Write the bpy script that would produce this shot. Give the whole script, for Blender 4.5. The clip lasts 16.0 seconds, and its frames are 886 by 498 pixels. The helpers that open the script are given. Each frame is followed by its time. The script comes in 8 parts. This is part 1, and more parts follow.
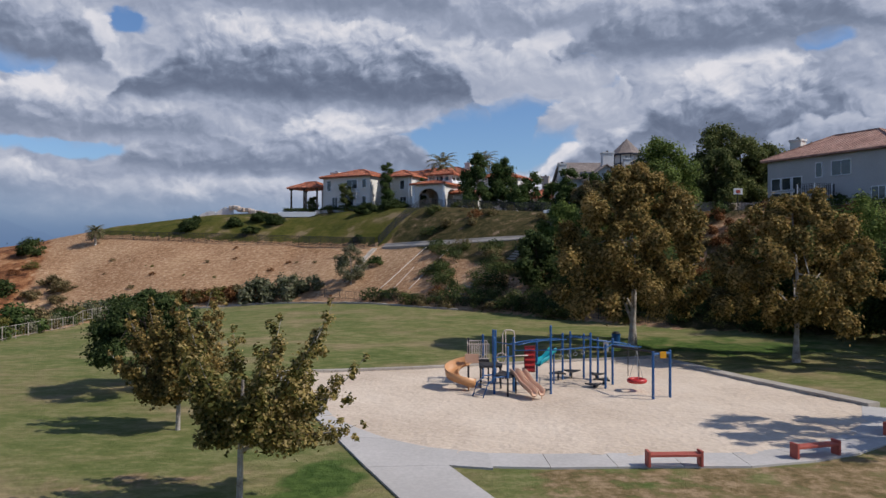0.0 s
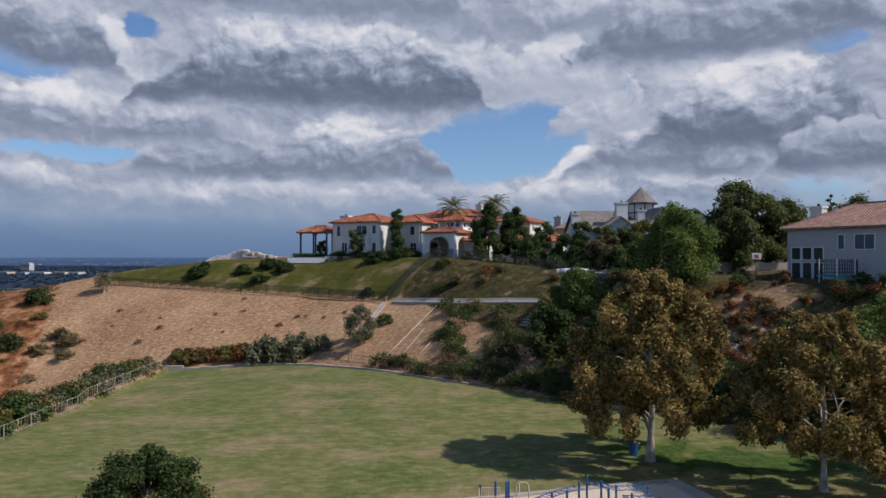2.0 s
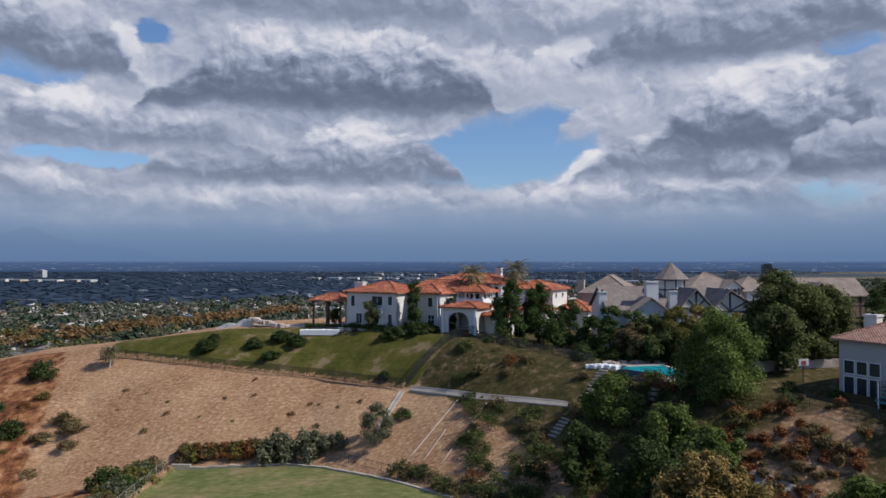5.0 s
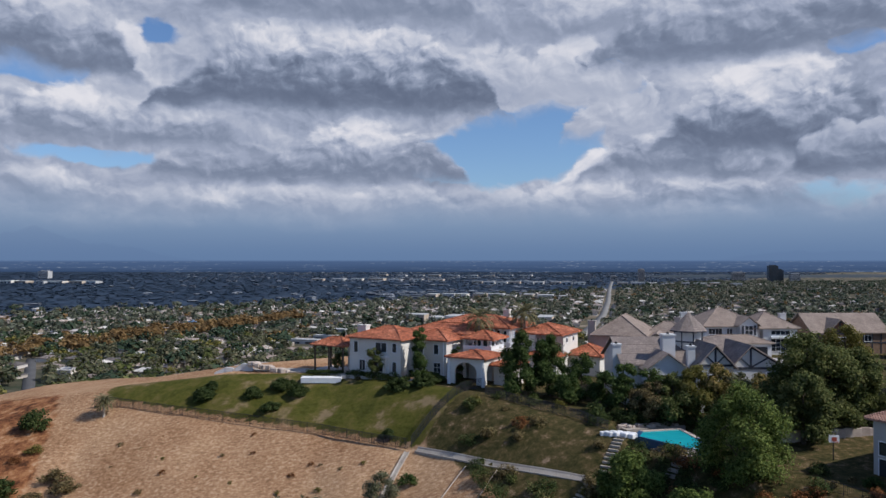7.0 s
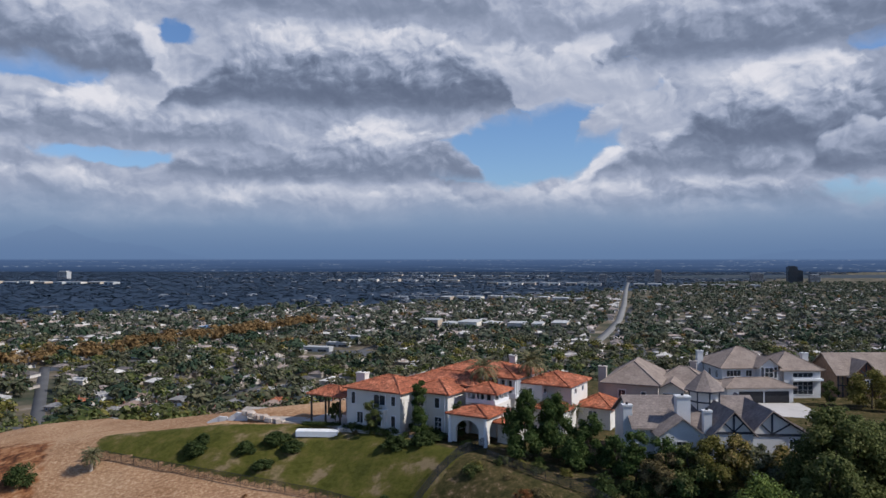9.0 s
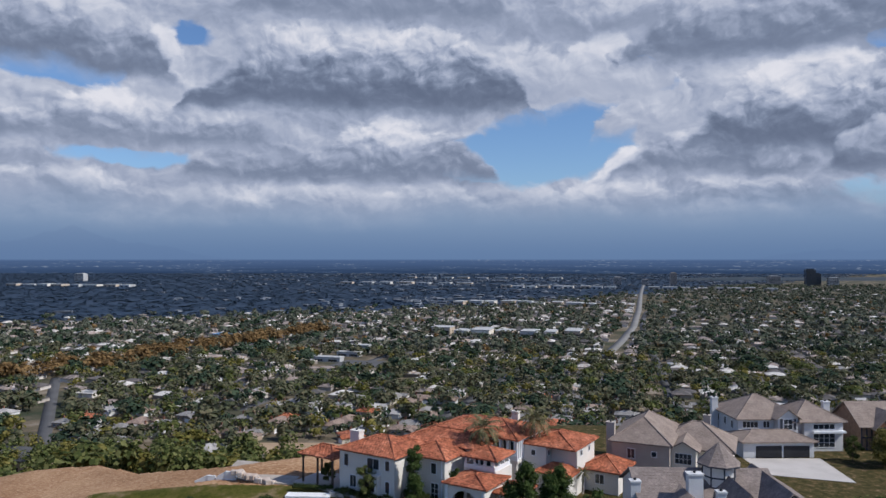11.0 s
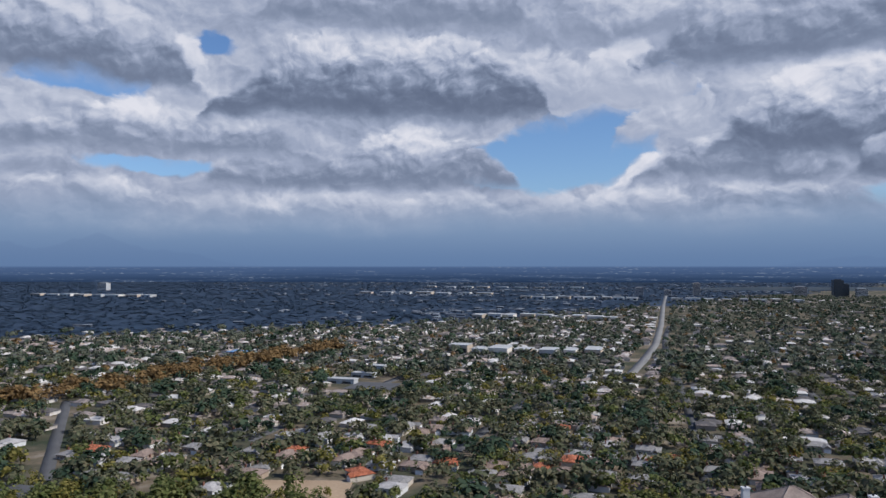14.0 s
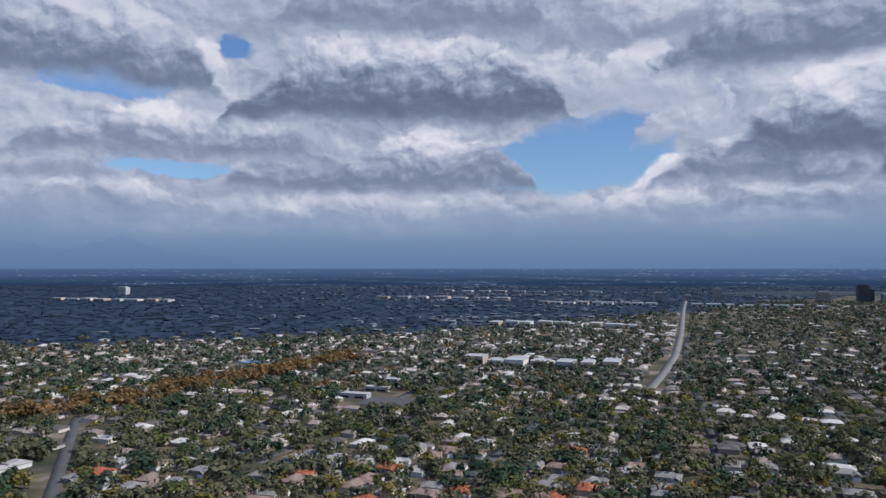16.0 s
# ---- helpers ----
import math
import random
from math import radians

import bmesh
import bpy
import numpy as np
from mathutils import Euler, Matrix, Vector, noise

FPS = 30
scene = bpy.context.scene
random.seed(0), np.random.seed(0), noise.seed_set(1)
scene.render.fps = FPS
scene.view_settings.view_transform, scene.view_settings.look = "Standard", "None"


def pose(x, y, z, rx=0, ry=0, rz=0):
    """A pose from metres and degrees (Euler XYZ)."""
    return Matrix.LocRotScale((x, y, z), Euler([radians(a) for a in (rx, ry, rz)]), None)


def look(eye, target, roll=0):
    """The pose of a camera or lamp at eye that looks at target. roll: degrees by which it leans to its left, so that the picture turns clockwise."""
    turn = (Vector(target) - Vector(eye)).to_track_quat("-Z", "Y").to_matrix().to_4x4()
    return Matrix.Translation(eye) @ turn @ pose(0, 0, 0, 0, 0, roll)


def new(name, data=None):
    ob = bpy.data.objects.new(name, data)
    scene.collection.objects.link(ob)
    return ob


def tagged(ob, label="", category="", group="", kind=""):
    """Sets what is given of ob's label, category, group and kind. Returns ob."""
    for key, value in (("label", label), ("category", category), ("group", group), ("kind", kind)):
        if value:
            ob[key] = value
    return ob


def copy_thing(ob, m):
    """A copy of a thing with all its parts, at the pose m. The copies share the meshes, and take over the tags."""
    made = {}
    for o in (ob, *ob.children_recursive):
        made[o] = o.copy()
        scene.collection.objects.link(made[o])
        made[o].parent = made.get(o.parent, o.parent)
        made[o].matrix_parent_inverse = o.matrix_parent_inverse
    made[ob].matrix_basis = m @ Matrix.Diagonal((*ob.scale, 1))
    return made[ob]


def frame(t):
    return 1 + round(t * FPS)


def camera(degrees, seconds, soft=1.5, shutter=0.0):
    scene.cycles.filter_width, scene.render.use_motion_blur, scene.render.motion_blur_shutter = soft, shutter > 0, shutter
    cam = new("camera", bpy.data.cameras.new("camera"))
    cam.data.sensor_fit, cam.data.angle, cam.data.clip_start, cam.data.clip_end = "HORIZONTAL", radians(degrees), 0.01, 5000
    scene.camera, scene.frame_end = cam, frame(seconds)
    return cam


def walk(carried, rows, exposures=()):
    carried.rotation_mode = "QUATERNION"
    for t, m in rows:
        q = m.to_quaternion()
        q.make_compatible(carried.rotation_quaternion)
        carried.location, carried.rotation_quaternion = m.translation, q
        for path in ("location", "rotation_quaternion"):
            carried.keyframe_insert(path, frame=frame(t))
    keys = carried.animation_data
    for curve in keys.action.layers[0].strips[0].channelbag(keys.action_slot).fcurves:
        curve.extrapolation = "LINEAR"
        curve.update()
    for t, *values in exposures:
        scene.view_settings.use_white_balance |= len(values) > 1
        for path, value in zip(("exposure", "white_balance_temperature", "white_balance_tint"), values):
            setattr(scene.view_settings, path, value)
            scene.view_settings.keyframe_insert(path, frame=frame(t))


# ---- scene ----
cam = camera(64, 16.0)
PATH = [
    (0.0, pose(0.00, 0.00, 7.64, 90.39, 0, -2.21)),
    (0.5, pose(0.05, 0.40, 9.59, 90.41, 0, -2.06)),
    (1.0, pose(0.19, 0.80, 11.53, 90.44, 0, -1.87)),
    (1.5, pose(0.26, 1.23, 13.64, 90.54, 0, -1.62)),
    (2.0, pose(0.08, 1.73, 15.76, 90.67, 0, -1.33)),
    (2.5, pose(-0.23, 2.35, 17.86, 90.80, 0, -1.03)),
    (3.0, pose(-0.41, 3.14, 19.94, 90.91, 0, -0.81)),
    (3.5, pose(-0.56, 4.13, 22.02, 91.00, 0, -0.66)),
    (4.0, pose(-0.77, 5.21, 24.02, 91.04, 0, -0.54)),
    (4.2, pose(-0.86, 5.65, 24.81, 91.05, 0, -0.49)),
    (6.3, pose(-1.98, 10.20, 33.20, 90.93, 0, -0.54)),
    (6.5, pose(-1.90, 10.71, 34.00, 90.94, 0, -0.44)),
    (7.0, pose(-1.67, 12.02, 35.99, 90.94, 0, -0.15)),
    (7.5, pose(-1.26, 13.38, 37.96, 90.94, 0, 0.16)),
    (8.0, pose(-0.73, 14.86, 39.96, 90.91, 0, 0.48)),
    (8.5, pose(-0.08, 16.45, 42.05, 90.88, 0, 0.81)),
    (9.0, pose(0.69, 18.10, 44.18, 90.83, 0, 1.11)),
    (9.2, pose(1.01, 18.76, 45.03, 90.81, 0, 1.23)),
    (11.3, pose(3.60, 25.64, 54.14, 90.88, 0, 2.41)),
    (11.5, pose(3.86, 26.47, 54.93, 90.91, 0, 2.51)),
    (12.0, pose(4.51, 28.58, 56.90, 90.98, 0, 2.76)),
    (12.5, pose(5.12, 30.84, 58.81, 91.04, 0, 3.01)),
    (13.0, pose(5.73, 33.32, 60.81, 91.14, 0, 3.29)),
    (13.5, pose(6.36, 36.02, 62.94, 91.27, 0, 3.59)),
    (14.0, pose(6.99, 38.90, 65.24, 91.41, 0, 3.92)),
    (14.5, pose(7.63, 41.91, 67.68, 91.53, 0, 4.26)),
    (15.0, pose(8.28, 45.00, 70.19, 91.58, 0, 4.62)),
    (15.5, pose(8.93, 48.12, 72.71, 91.58, 0, 4.99)),
    (16.0, pose(9.58, 51.24, 75.24, 91.57, 0, 5.36)),
]
walk(cam, PATH, exposures=[(0.0, 0.0, 6300, 10), (16.0, 0.03, 6050, 10)])

# ---------------------------------------------------------------- sky and sun
SUN_EL, SUN_DIR = radians(44), Vector((0.965, -0.26, 0)).normalized()

world = bpy.data.worlds.new("sky")
scene.world = world
world.use_nodes = True
WT = world.node_tree
WT.nodes.clear()


def wn(kind, **ins):
    n = WT.nodes.new("ShaderNode" + kind)
    for k, v in ins.items():
        n.inputs[k.replace("_", " ")].default_value = v
    return n


def wmath(op, a, b=None, clamp=False):
    n = WT.nodes.new("ShaderNodeMath")
    n.operation, n.use_clamp = op, clamp
    for i, v in enumerate((a, b)):
        if v is None:
            continue
        if isinstance(v, (int, float)):
            n.inputs[i].default_value = v
        else:
            WT.links.new(v, n.inputs[i])
    return n.outputs[0]


def wmix(fac, a, b):
    n = WT.nodes.new("ShaderNodeMix")
    n.data_type = "RGBA"
    for s, v in ((n.inputs[0], fac), (n.inputs[6], a), (n.inputs[7], b)):
        if isinstance(v, (int, float, tuple)):
            s.default_value = v
        else:
            WT.links.new(v, s)
    return n.outputs[2]


def wstep(v, lo, hi):
    n = WT.nodes.new("ShaderNodeMapRange")
    n.interpolation_type = "SMOOTHSTEP"
    WT.links.new(v, n.inputs[0])
    n.inputs[1].default_value, n.inputs[2].default_value = lo, hi
    return n.outputs[0]


nishita = WT.nodes.new("ShaderNodeTexSky")
nishita.sky_type, nishita.sun_disc = "NISHITA", False
nishita.sun_elevation, nishita.sun_rotation = SUN_EL, math.atan2(SUN_DIR.x, SUN_DIR.y)
nishita.air_density, nishita.dust_density = 1.0, 0.6

coords = WT.nodes.new("ShaderNodeTexCoord")
sep = WT.nodes.new("ShaderNodeSeparateXYZ")
WT.links.new(coords.outputs["Generated"], sep.inputs[0])
AZ = wmath("MULTIPLY", wmath("ARCTAN2", sep.outputs[0], sep.outputs[1]), 57.2958)
EL = wmath("MULTIPLY", wmath("ARCSINE", sep.outputs[2]), 57.2958)


def plane_coord(az, el, sx, sy):
    c = WT.nodes.new("ShaderNodeCombineXYZ")
    WT.links.new(wmath("MULTIPLY", az, sx), c.inputs[0])
    WT.links.new(wmath("MULTIPLY", el, sy), c.inputs[1])
    return c.outputs[0]


def wnoise(vec, scale, detail, rough=0.55, distort=0.0):
    n = WT.nodes.new("ShaderNodeTexNoise")
    n.inputs["Scale"].default_value, n.inputs["Detail"].default_value = scale, detail
    n.inputs["Roughness"].default_value, n.inputs["Distortion"].default_value = rough, distort
    WT.links.new(vec, n.inputs["Vector"])
    return n


# billows: the coordinates are pushed about, so that the edges of every cloud curl
warp = wnoise(plane_coord(AZ, EL, 1.0, 1.4), 0.2, 5, 0.55)
wsep = WT.nodes.new("ShaderNodeSeparateColor")
WT.links.new(warp.outputs["Color"], wsep.inputs[0])
WAZ = wmath("ADD", AZ, wmath("MULTIPLY", wmath("SUBTRACT", wsep.outputs[0], 0.5), 3.4))
WEL = wmath("ADD", EL, wmath("MULTIPLY", wmath("SUBTRACT", wsep.outputs[1], 0.5), 2.4))


def blob(az, el, ra, re):
    """A soft patch round a direction, 1 in its middle and 0 outside."""
    a = wmath("MULTIPLY", wmath("SUBTRACT", WAZ, az), 1 / ra)
    e = wmath("MULTIPLY", wmath("SUBTRACT", WEL, el), 1 / re)
    r = wmath("ADD", wmath("MULTIPLY", a, a), wmath("MULTIPLY", e, e))
    return wmath("POWER", 2.718, wmath("MULTIPLY", r, -0.8))


def heap(total, az, el, ra, re, value):
    return wmath("ADD", total, wmath("MULTIPLY", blob(az, el, ra, re), value))


def billow(vec, scale, detail=3.0):
    """Rounded heads, like those of a cauliflower: high in the middle of each."""
    n = WT.nodes.new("ShaderNodeTexVoronoi")
    n.feature, n.normalize = "SMOOTH_F1", True
    n.inputs["Scale"].default_value, n.inputs["Detail"].default_value = scale, detail
    n.inputs["Roughness"].default_value, n.inputs["Smoothness"].default_value = 0.5, 0.35
    WT.links.new(vec, n.inputs["Vector"])
    return wmath("SUBTRACT", 0.36, n.outputs["Distance"])


# the relief of the heads, lit from the upper right
P0 = plane_coord(WAZ, WEL, 1.0, 1.3)
P1 = plane_coord(wmath("ADD", WAZ, 0.35), wmath("ADD", WEL, 0.5), 1.0, 1.3)
heads, heads_lit = billow(P0, 0.42), billow(P1, 0.42)
tufts, tufts_lit = billow(P0, 1.15, 2.0), billow(plane_coord(wmath("ADD", WAZ, 0.16), wmath("ADD", WEL, 0.22), 1.0, 1.3), 1.15, 2.0)
grain = wmath("SUBTRACT", wnoise(P0, 0.3, 5, 0.52).outputs[0], 0.5)
grain_lit = wmath("SUBTRACT", wnoise(P1, 0.3, 5, 0.55).outputs[0], 0.5)
broad = wmath("SUBTRACT", wnoise(P0, 0.09, 4, 0.5).outputs[0], 0.5)
ragged = wmath("ADD", wmath("ADD", wmath("MULTIPLY", heads, 2.6), wmath("MULTIPLY", tufts, 0.9)), wmath("ADD", wmath("MULTIPLY", grain, 3.8), wmath("MULTIPLY", broad, 3.0)))
frayed = wmath("ADD", wmath("MULTIPLY", grain, 4.5), wmath("MULTIPLY", broad, 4.0))
relief = wmath("ADD", wmath("MULTIPLY", wmath("SUBTRACT", heads, heads_lit), 1.0), wmath("ADD", wmath("MULTIPLY", wmath("SUBTRACT", tufts, tufts_lit), 0.38), wmath("MULTIPLY", wmath("SUBTRACT", grain, grain_lit), 1.2)))

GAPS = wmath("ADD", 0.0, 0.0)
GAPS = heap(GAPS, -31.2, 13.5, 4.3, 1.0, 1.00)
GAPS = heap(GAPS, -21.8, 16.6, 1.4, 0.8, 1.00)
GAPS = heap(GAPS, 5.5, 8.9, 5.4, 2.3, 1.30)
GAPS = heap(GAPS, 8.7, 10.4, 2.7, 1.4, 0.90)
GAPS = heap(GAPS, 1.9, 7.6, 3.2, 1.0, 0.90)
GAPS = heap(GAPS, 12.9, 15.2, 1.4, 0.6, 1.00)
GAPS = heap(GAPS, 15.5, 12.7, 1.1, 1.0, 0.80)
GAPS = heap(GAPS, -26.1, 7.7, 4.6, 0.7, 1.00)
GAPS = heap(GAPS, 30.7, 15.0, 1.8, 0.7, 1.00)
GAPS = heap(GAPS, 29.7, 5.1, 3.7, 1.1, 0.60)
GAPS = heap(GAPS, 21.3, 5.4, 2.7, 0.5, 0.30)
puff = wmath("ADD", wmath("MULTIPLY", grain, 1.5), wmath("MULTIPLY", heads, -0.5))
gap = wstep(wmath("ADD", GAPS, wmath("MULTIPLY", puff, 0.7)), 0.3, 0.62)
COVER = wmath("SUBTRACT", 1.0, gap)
TONE = wmath("ADD", 0.56, wmath("ADD", wmath("MULTIPLY", relief, 0.6), wmath("MULTIPLY", broad, 0.7)))


def cloud(az, half, base, top, dark, bright, rough_by):
    """A heap of cloud: a flat dark base, a bright ragged top. Far ones first, nearer ones over them."""
    global COVER, TONE
    u = wmath("POWER", wmath("ABSOLUTE", wmath("MULTIPLY", wmath("SUBTRACT", WAZ, az), 1 / half)), 2.0)
    up = wmath("SUBTRACT", WEL, base)
    under = wmath("ADD", wmath("SUBTRACT", wmath("MULTIPLY", wmath("SUBTRACT", 1.0, u), top - base), up), wmath("MULTIPLY", ragged, rough_by))
    over = wmath("ADD", up, wmath("MULTIPLY", frayed, 0.5 * rough_by))
    body = wmath("MULTIPLY", wstep(under, -0.15, 0.8), wstep(over, -0.9, 0.9))
    lit = wmath("ADD", wmath("MULTIPLY", up, 1.0 / (top - base)), wmath("ADD", wmath("MULTIPLY", relief, 0.75), wmath("MULTIPLY", broad, 0.5)))
    value = wmath("ADD", dark, wmath("MULTIPLY", wstep(lit, 0.12, 1.0), bright - dark))
    value = wmath("ADD", value, wmath("MULTIPLY", relief, 0.22))
    TONE = wmath("ADD", TONE, wmath("MULTIPLY", body, wmath("SUBTRACT", value, TONE)))
    COVER = wmath("MAXIMUM", COVER, body)


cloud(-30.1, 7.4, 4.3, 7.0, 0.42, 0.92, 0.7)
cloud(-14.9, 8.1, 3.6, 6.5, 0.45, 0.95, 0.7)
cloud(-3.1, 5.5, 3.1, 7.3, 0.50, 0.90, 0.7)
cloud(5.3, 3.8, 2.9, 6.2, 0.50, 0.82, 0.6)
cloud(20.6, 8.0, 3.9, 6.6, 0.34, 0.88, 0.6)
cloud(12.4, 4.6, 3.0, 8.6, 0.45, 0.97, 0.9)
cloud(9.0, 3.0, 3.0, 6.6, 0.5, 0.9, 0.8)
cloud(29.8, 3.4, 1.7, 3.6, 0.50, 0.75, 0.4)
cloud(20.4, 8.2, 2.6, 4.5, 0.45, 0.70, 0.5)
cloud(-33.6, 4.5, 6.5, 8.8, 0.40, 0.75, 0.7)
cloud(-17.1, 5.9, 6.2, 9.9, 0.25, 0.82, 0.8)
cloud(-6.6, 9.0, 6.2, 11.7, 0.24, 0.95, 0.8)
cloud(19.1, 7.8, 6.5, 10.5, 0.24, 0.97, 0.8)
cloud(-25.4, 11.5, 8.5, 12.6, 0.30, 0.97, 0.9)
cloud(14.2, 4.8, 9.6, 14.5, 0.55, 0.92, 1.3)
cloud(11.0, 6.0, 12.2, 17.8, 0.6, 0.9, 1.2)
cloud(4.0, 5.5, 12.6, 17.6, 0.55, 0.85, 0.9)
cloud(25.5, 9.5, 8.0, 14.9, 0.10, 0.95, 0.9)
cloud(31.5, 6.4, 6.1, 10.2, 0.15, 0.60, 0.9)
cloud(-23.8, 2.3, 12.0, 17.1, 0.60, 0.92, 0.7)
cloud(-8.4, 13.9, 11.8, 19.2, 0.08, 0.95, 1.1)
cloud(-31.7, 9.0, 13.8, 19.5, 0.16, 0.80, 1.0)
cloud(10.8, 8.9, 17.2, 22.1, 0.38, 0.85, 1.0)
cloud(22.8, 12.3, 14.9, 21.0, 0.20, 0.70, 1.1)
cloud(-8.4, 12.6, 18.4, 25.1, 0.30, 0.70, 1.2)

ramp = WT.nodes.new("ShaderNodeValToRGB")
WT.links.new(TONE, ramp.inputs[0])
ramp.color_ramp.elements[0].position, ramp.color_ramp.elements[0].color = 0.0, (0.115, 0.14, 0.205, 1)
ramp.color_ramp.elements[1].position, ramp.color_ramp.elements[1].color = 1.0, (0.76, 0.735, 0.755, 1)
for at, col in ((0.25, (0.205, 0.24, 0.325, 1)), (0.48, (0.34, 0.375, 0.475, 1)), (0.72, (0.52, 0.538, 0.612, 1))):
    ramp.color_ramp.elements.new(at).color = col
gap = wmath("SUBTRACT", 1.0, COVER)
tint = WT.nodes.new("ShaderNodeMix")
tint.data_type, tint.blend_type = "RGBA", "MULTIPLY"
tint.inputs[0].default_value = 1.0
WT.links.new(nishita.outputs[0], tint.inputs[6])
tint.inputs[7].default_value = (0.8, 0.96, 1.2, 1)
air = tint.outputs[2]
blue_air = WT.nodes.new("ShaderNodeVectorMath")
blue_air.operation = "SCALE"
WT.links.new(air, blue_air.inputs[0])
blue_air.inputs[3].default_value = 0.092
# overhead and behind, the clouds open into clear blue
open_sky = wstep(wmath("ADD", EL, wmath("MULTIPLY", broad, 30.0)), 25.0, 42.0)
behind = wstep(wmath("ADD", wmath("ABSOLUTE", AZ), wmath("MULTIPLY", broad, 50.0)), 55.0, 85.0)
gap = wmath("MAXIMUM", gap, wmath("MAXIMUM", open_sky, wmath("MULTIPLY", behind, 0.8)))
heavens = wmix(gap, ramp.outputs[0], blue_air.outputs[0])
# the grey rain haze under the clouds, the far hills in it, and the far plain below
murk = wmix(wstep(EL, 0.0, 4.0), (0.13, 0.205, 0.345, 1), (0.22, 0.3, 0.428, 1))
heavens = wmix(wstep(wmath("ADD", EL, wmath("MULTIPLY", broad, 3.0)), 2.2, 6.0), murk, heavens)
ridge_n = wmath("SUBTRACT", wnoise(plane_coord(AZ, EL, 1.0, 0.0), 0.16, 5, 0.5).outputs[0], 0.5)
west = wmath("MULTIPLY", wstep(AZ, -17.0, -31.0), wmath("ADD", 2.0, wmath("MULTIPLY", ridge_n, 5.0)))
east = wmath("MULTIPLY", wmath("MULTIPLY", wstep(AZ, 20.0, 27.0), wstep(AZ, 40.0, 30.0)), wmath("ADD", 0.75, wmath("MULTIPLY", ridge_n, 2.2)))
hills = wmath("MULTIPLY", wstep(wmath("SUBTRACT", wmath("ADD", west, east), EL), -0.08, 0.12), 0.14)
heavens = wmix(hills, heavens, (0.095, 0.145, 0.275, 1))
depth = wmix(wstep(EL, -1.3, 0.0), (0.022, 0.042, 0.088, 1), (0.07, 0.115, 0.22, 1))
streaks = wstep(wnoise(plane_coord(AZ, EL, 0.12, 5.0), 1.0, 4, 0.6).outputs[0], 0.46, 0.66)
specks = wstep(wnoise(plane_coord(AZ, EL, 1.3, 7.0), 1.6, 3, 0.65).outputs[0], 0.55, 0.66)
plain = wmix(wmath("MULTIPLY", streaks, 0.35), depth, (0.085, 0.13, 0.225, 1))
plain = wmix(wmath("MULTIPLY", wmath("MULTIPLY", specks, streaks), 0.75), plain, (0.3, 0.345, 0.42, 1))
heavens = wmix(wstep(EL, -0.13, 0.08), plain, heavens)
bg = WT.nodes.new("ShaderNodeBackground")
WT.links.new(heavens, bg.inputs[0])
bg.inputs[1].default_value = 1.0
out = WT.nodes.new("ShaderNodeOutputWorld")
WT.links.new(bg.outputs[0], out.inputs[0])

sun = new("sun", bpy.data.lights.new("sun", "SUN"))
sun.data.energy, sun.data.angle, sun.data.color = 4.0, radians(0.55), (1.0, 0.93, 0.82)
sun.matrix_world = look(Vector((0, 0, 0)), -(SUN_DIR * math.cos(SUN_EL) + Vector((0, 0, math.sin(SUN_EL)))))

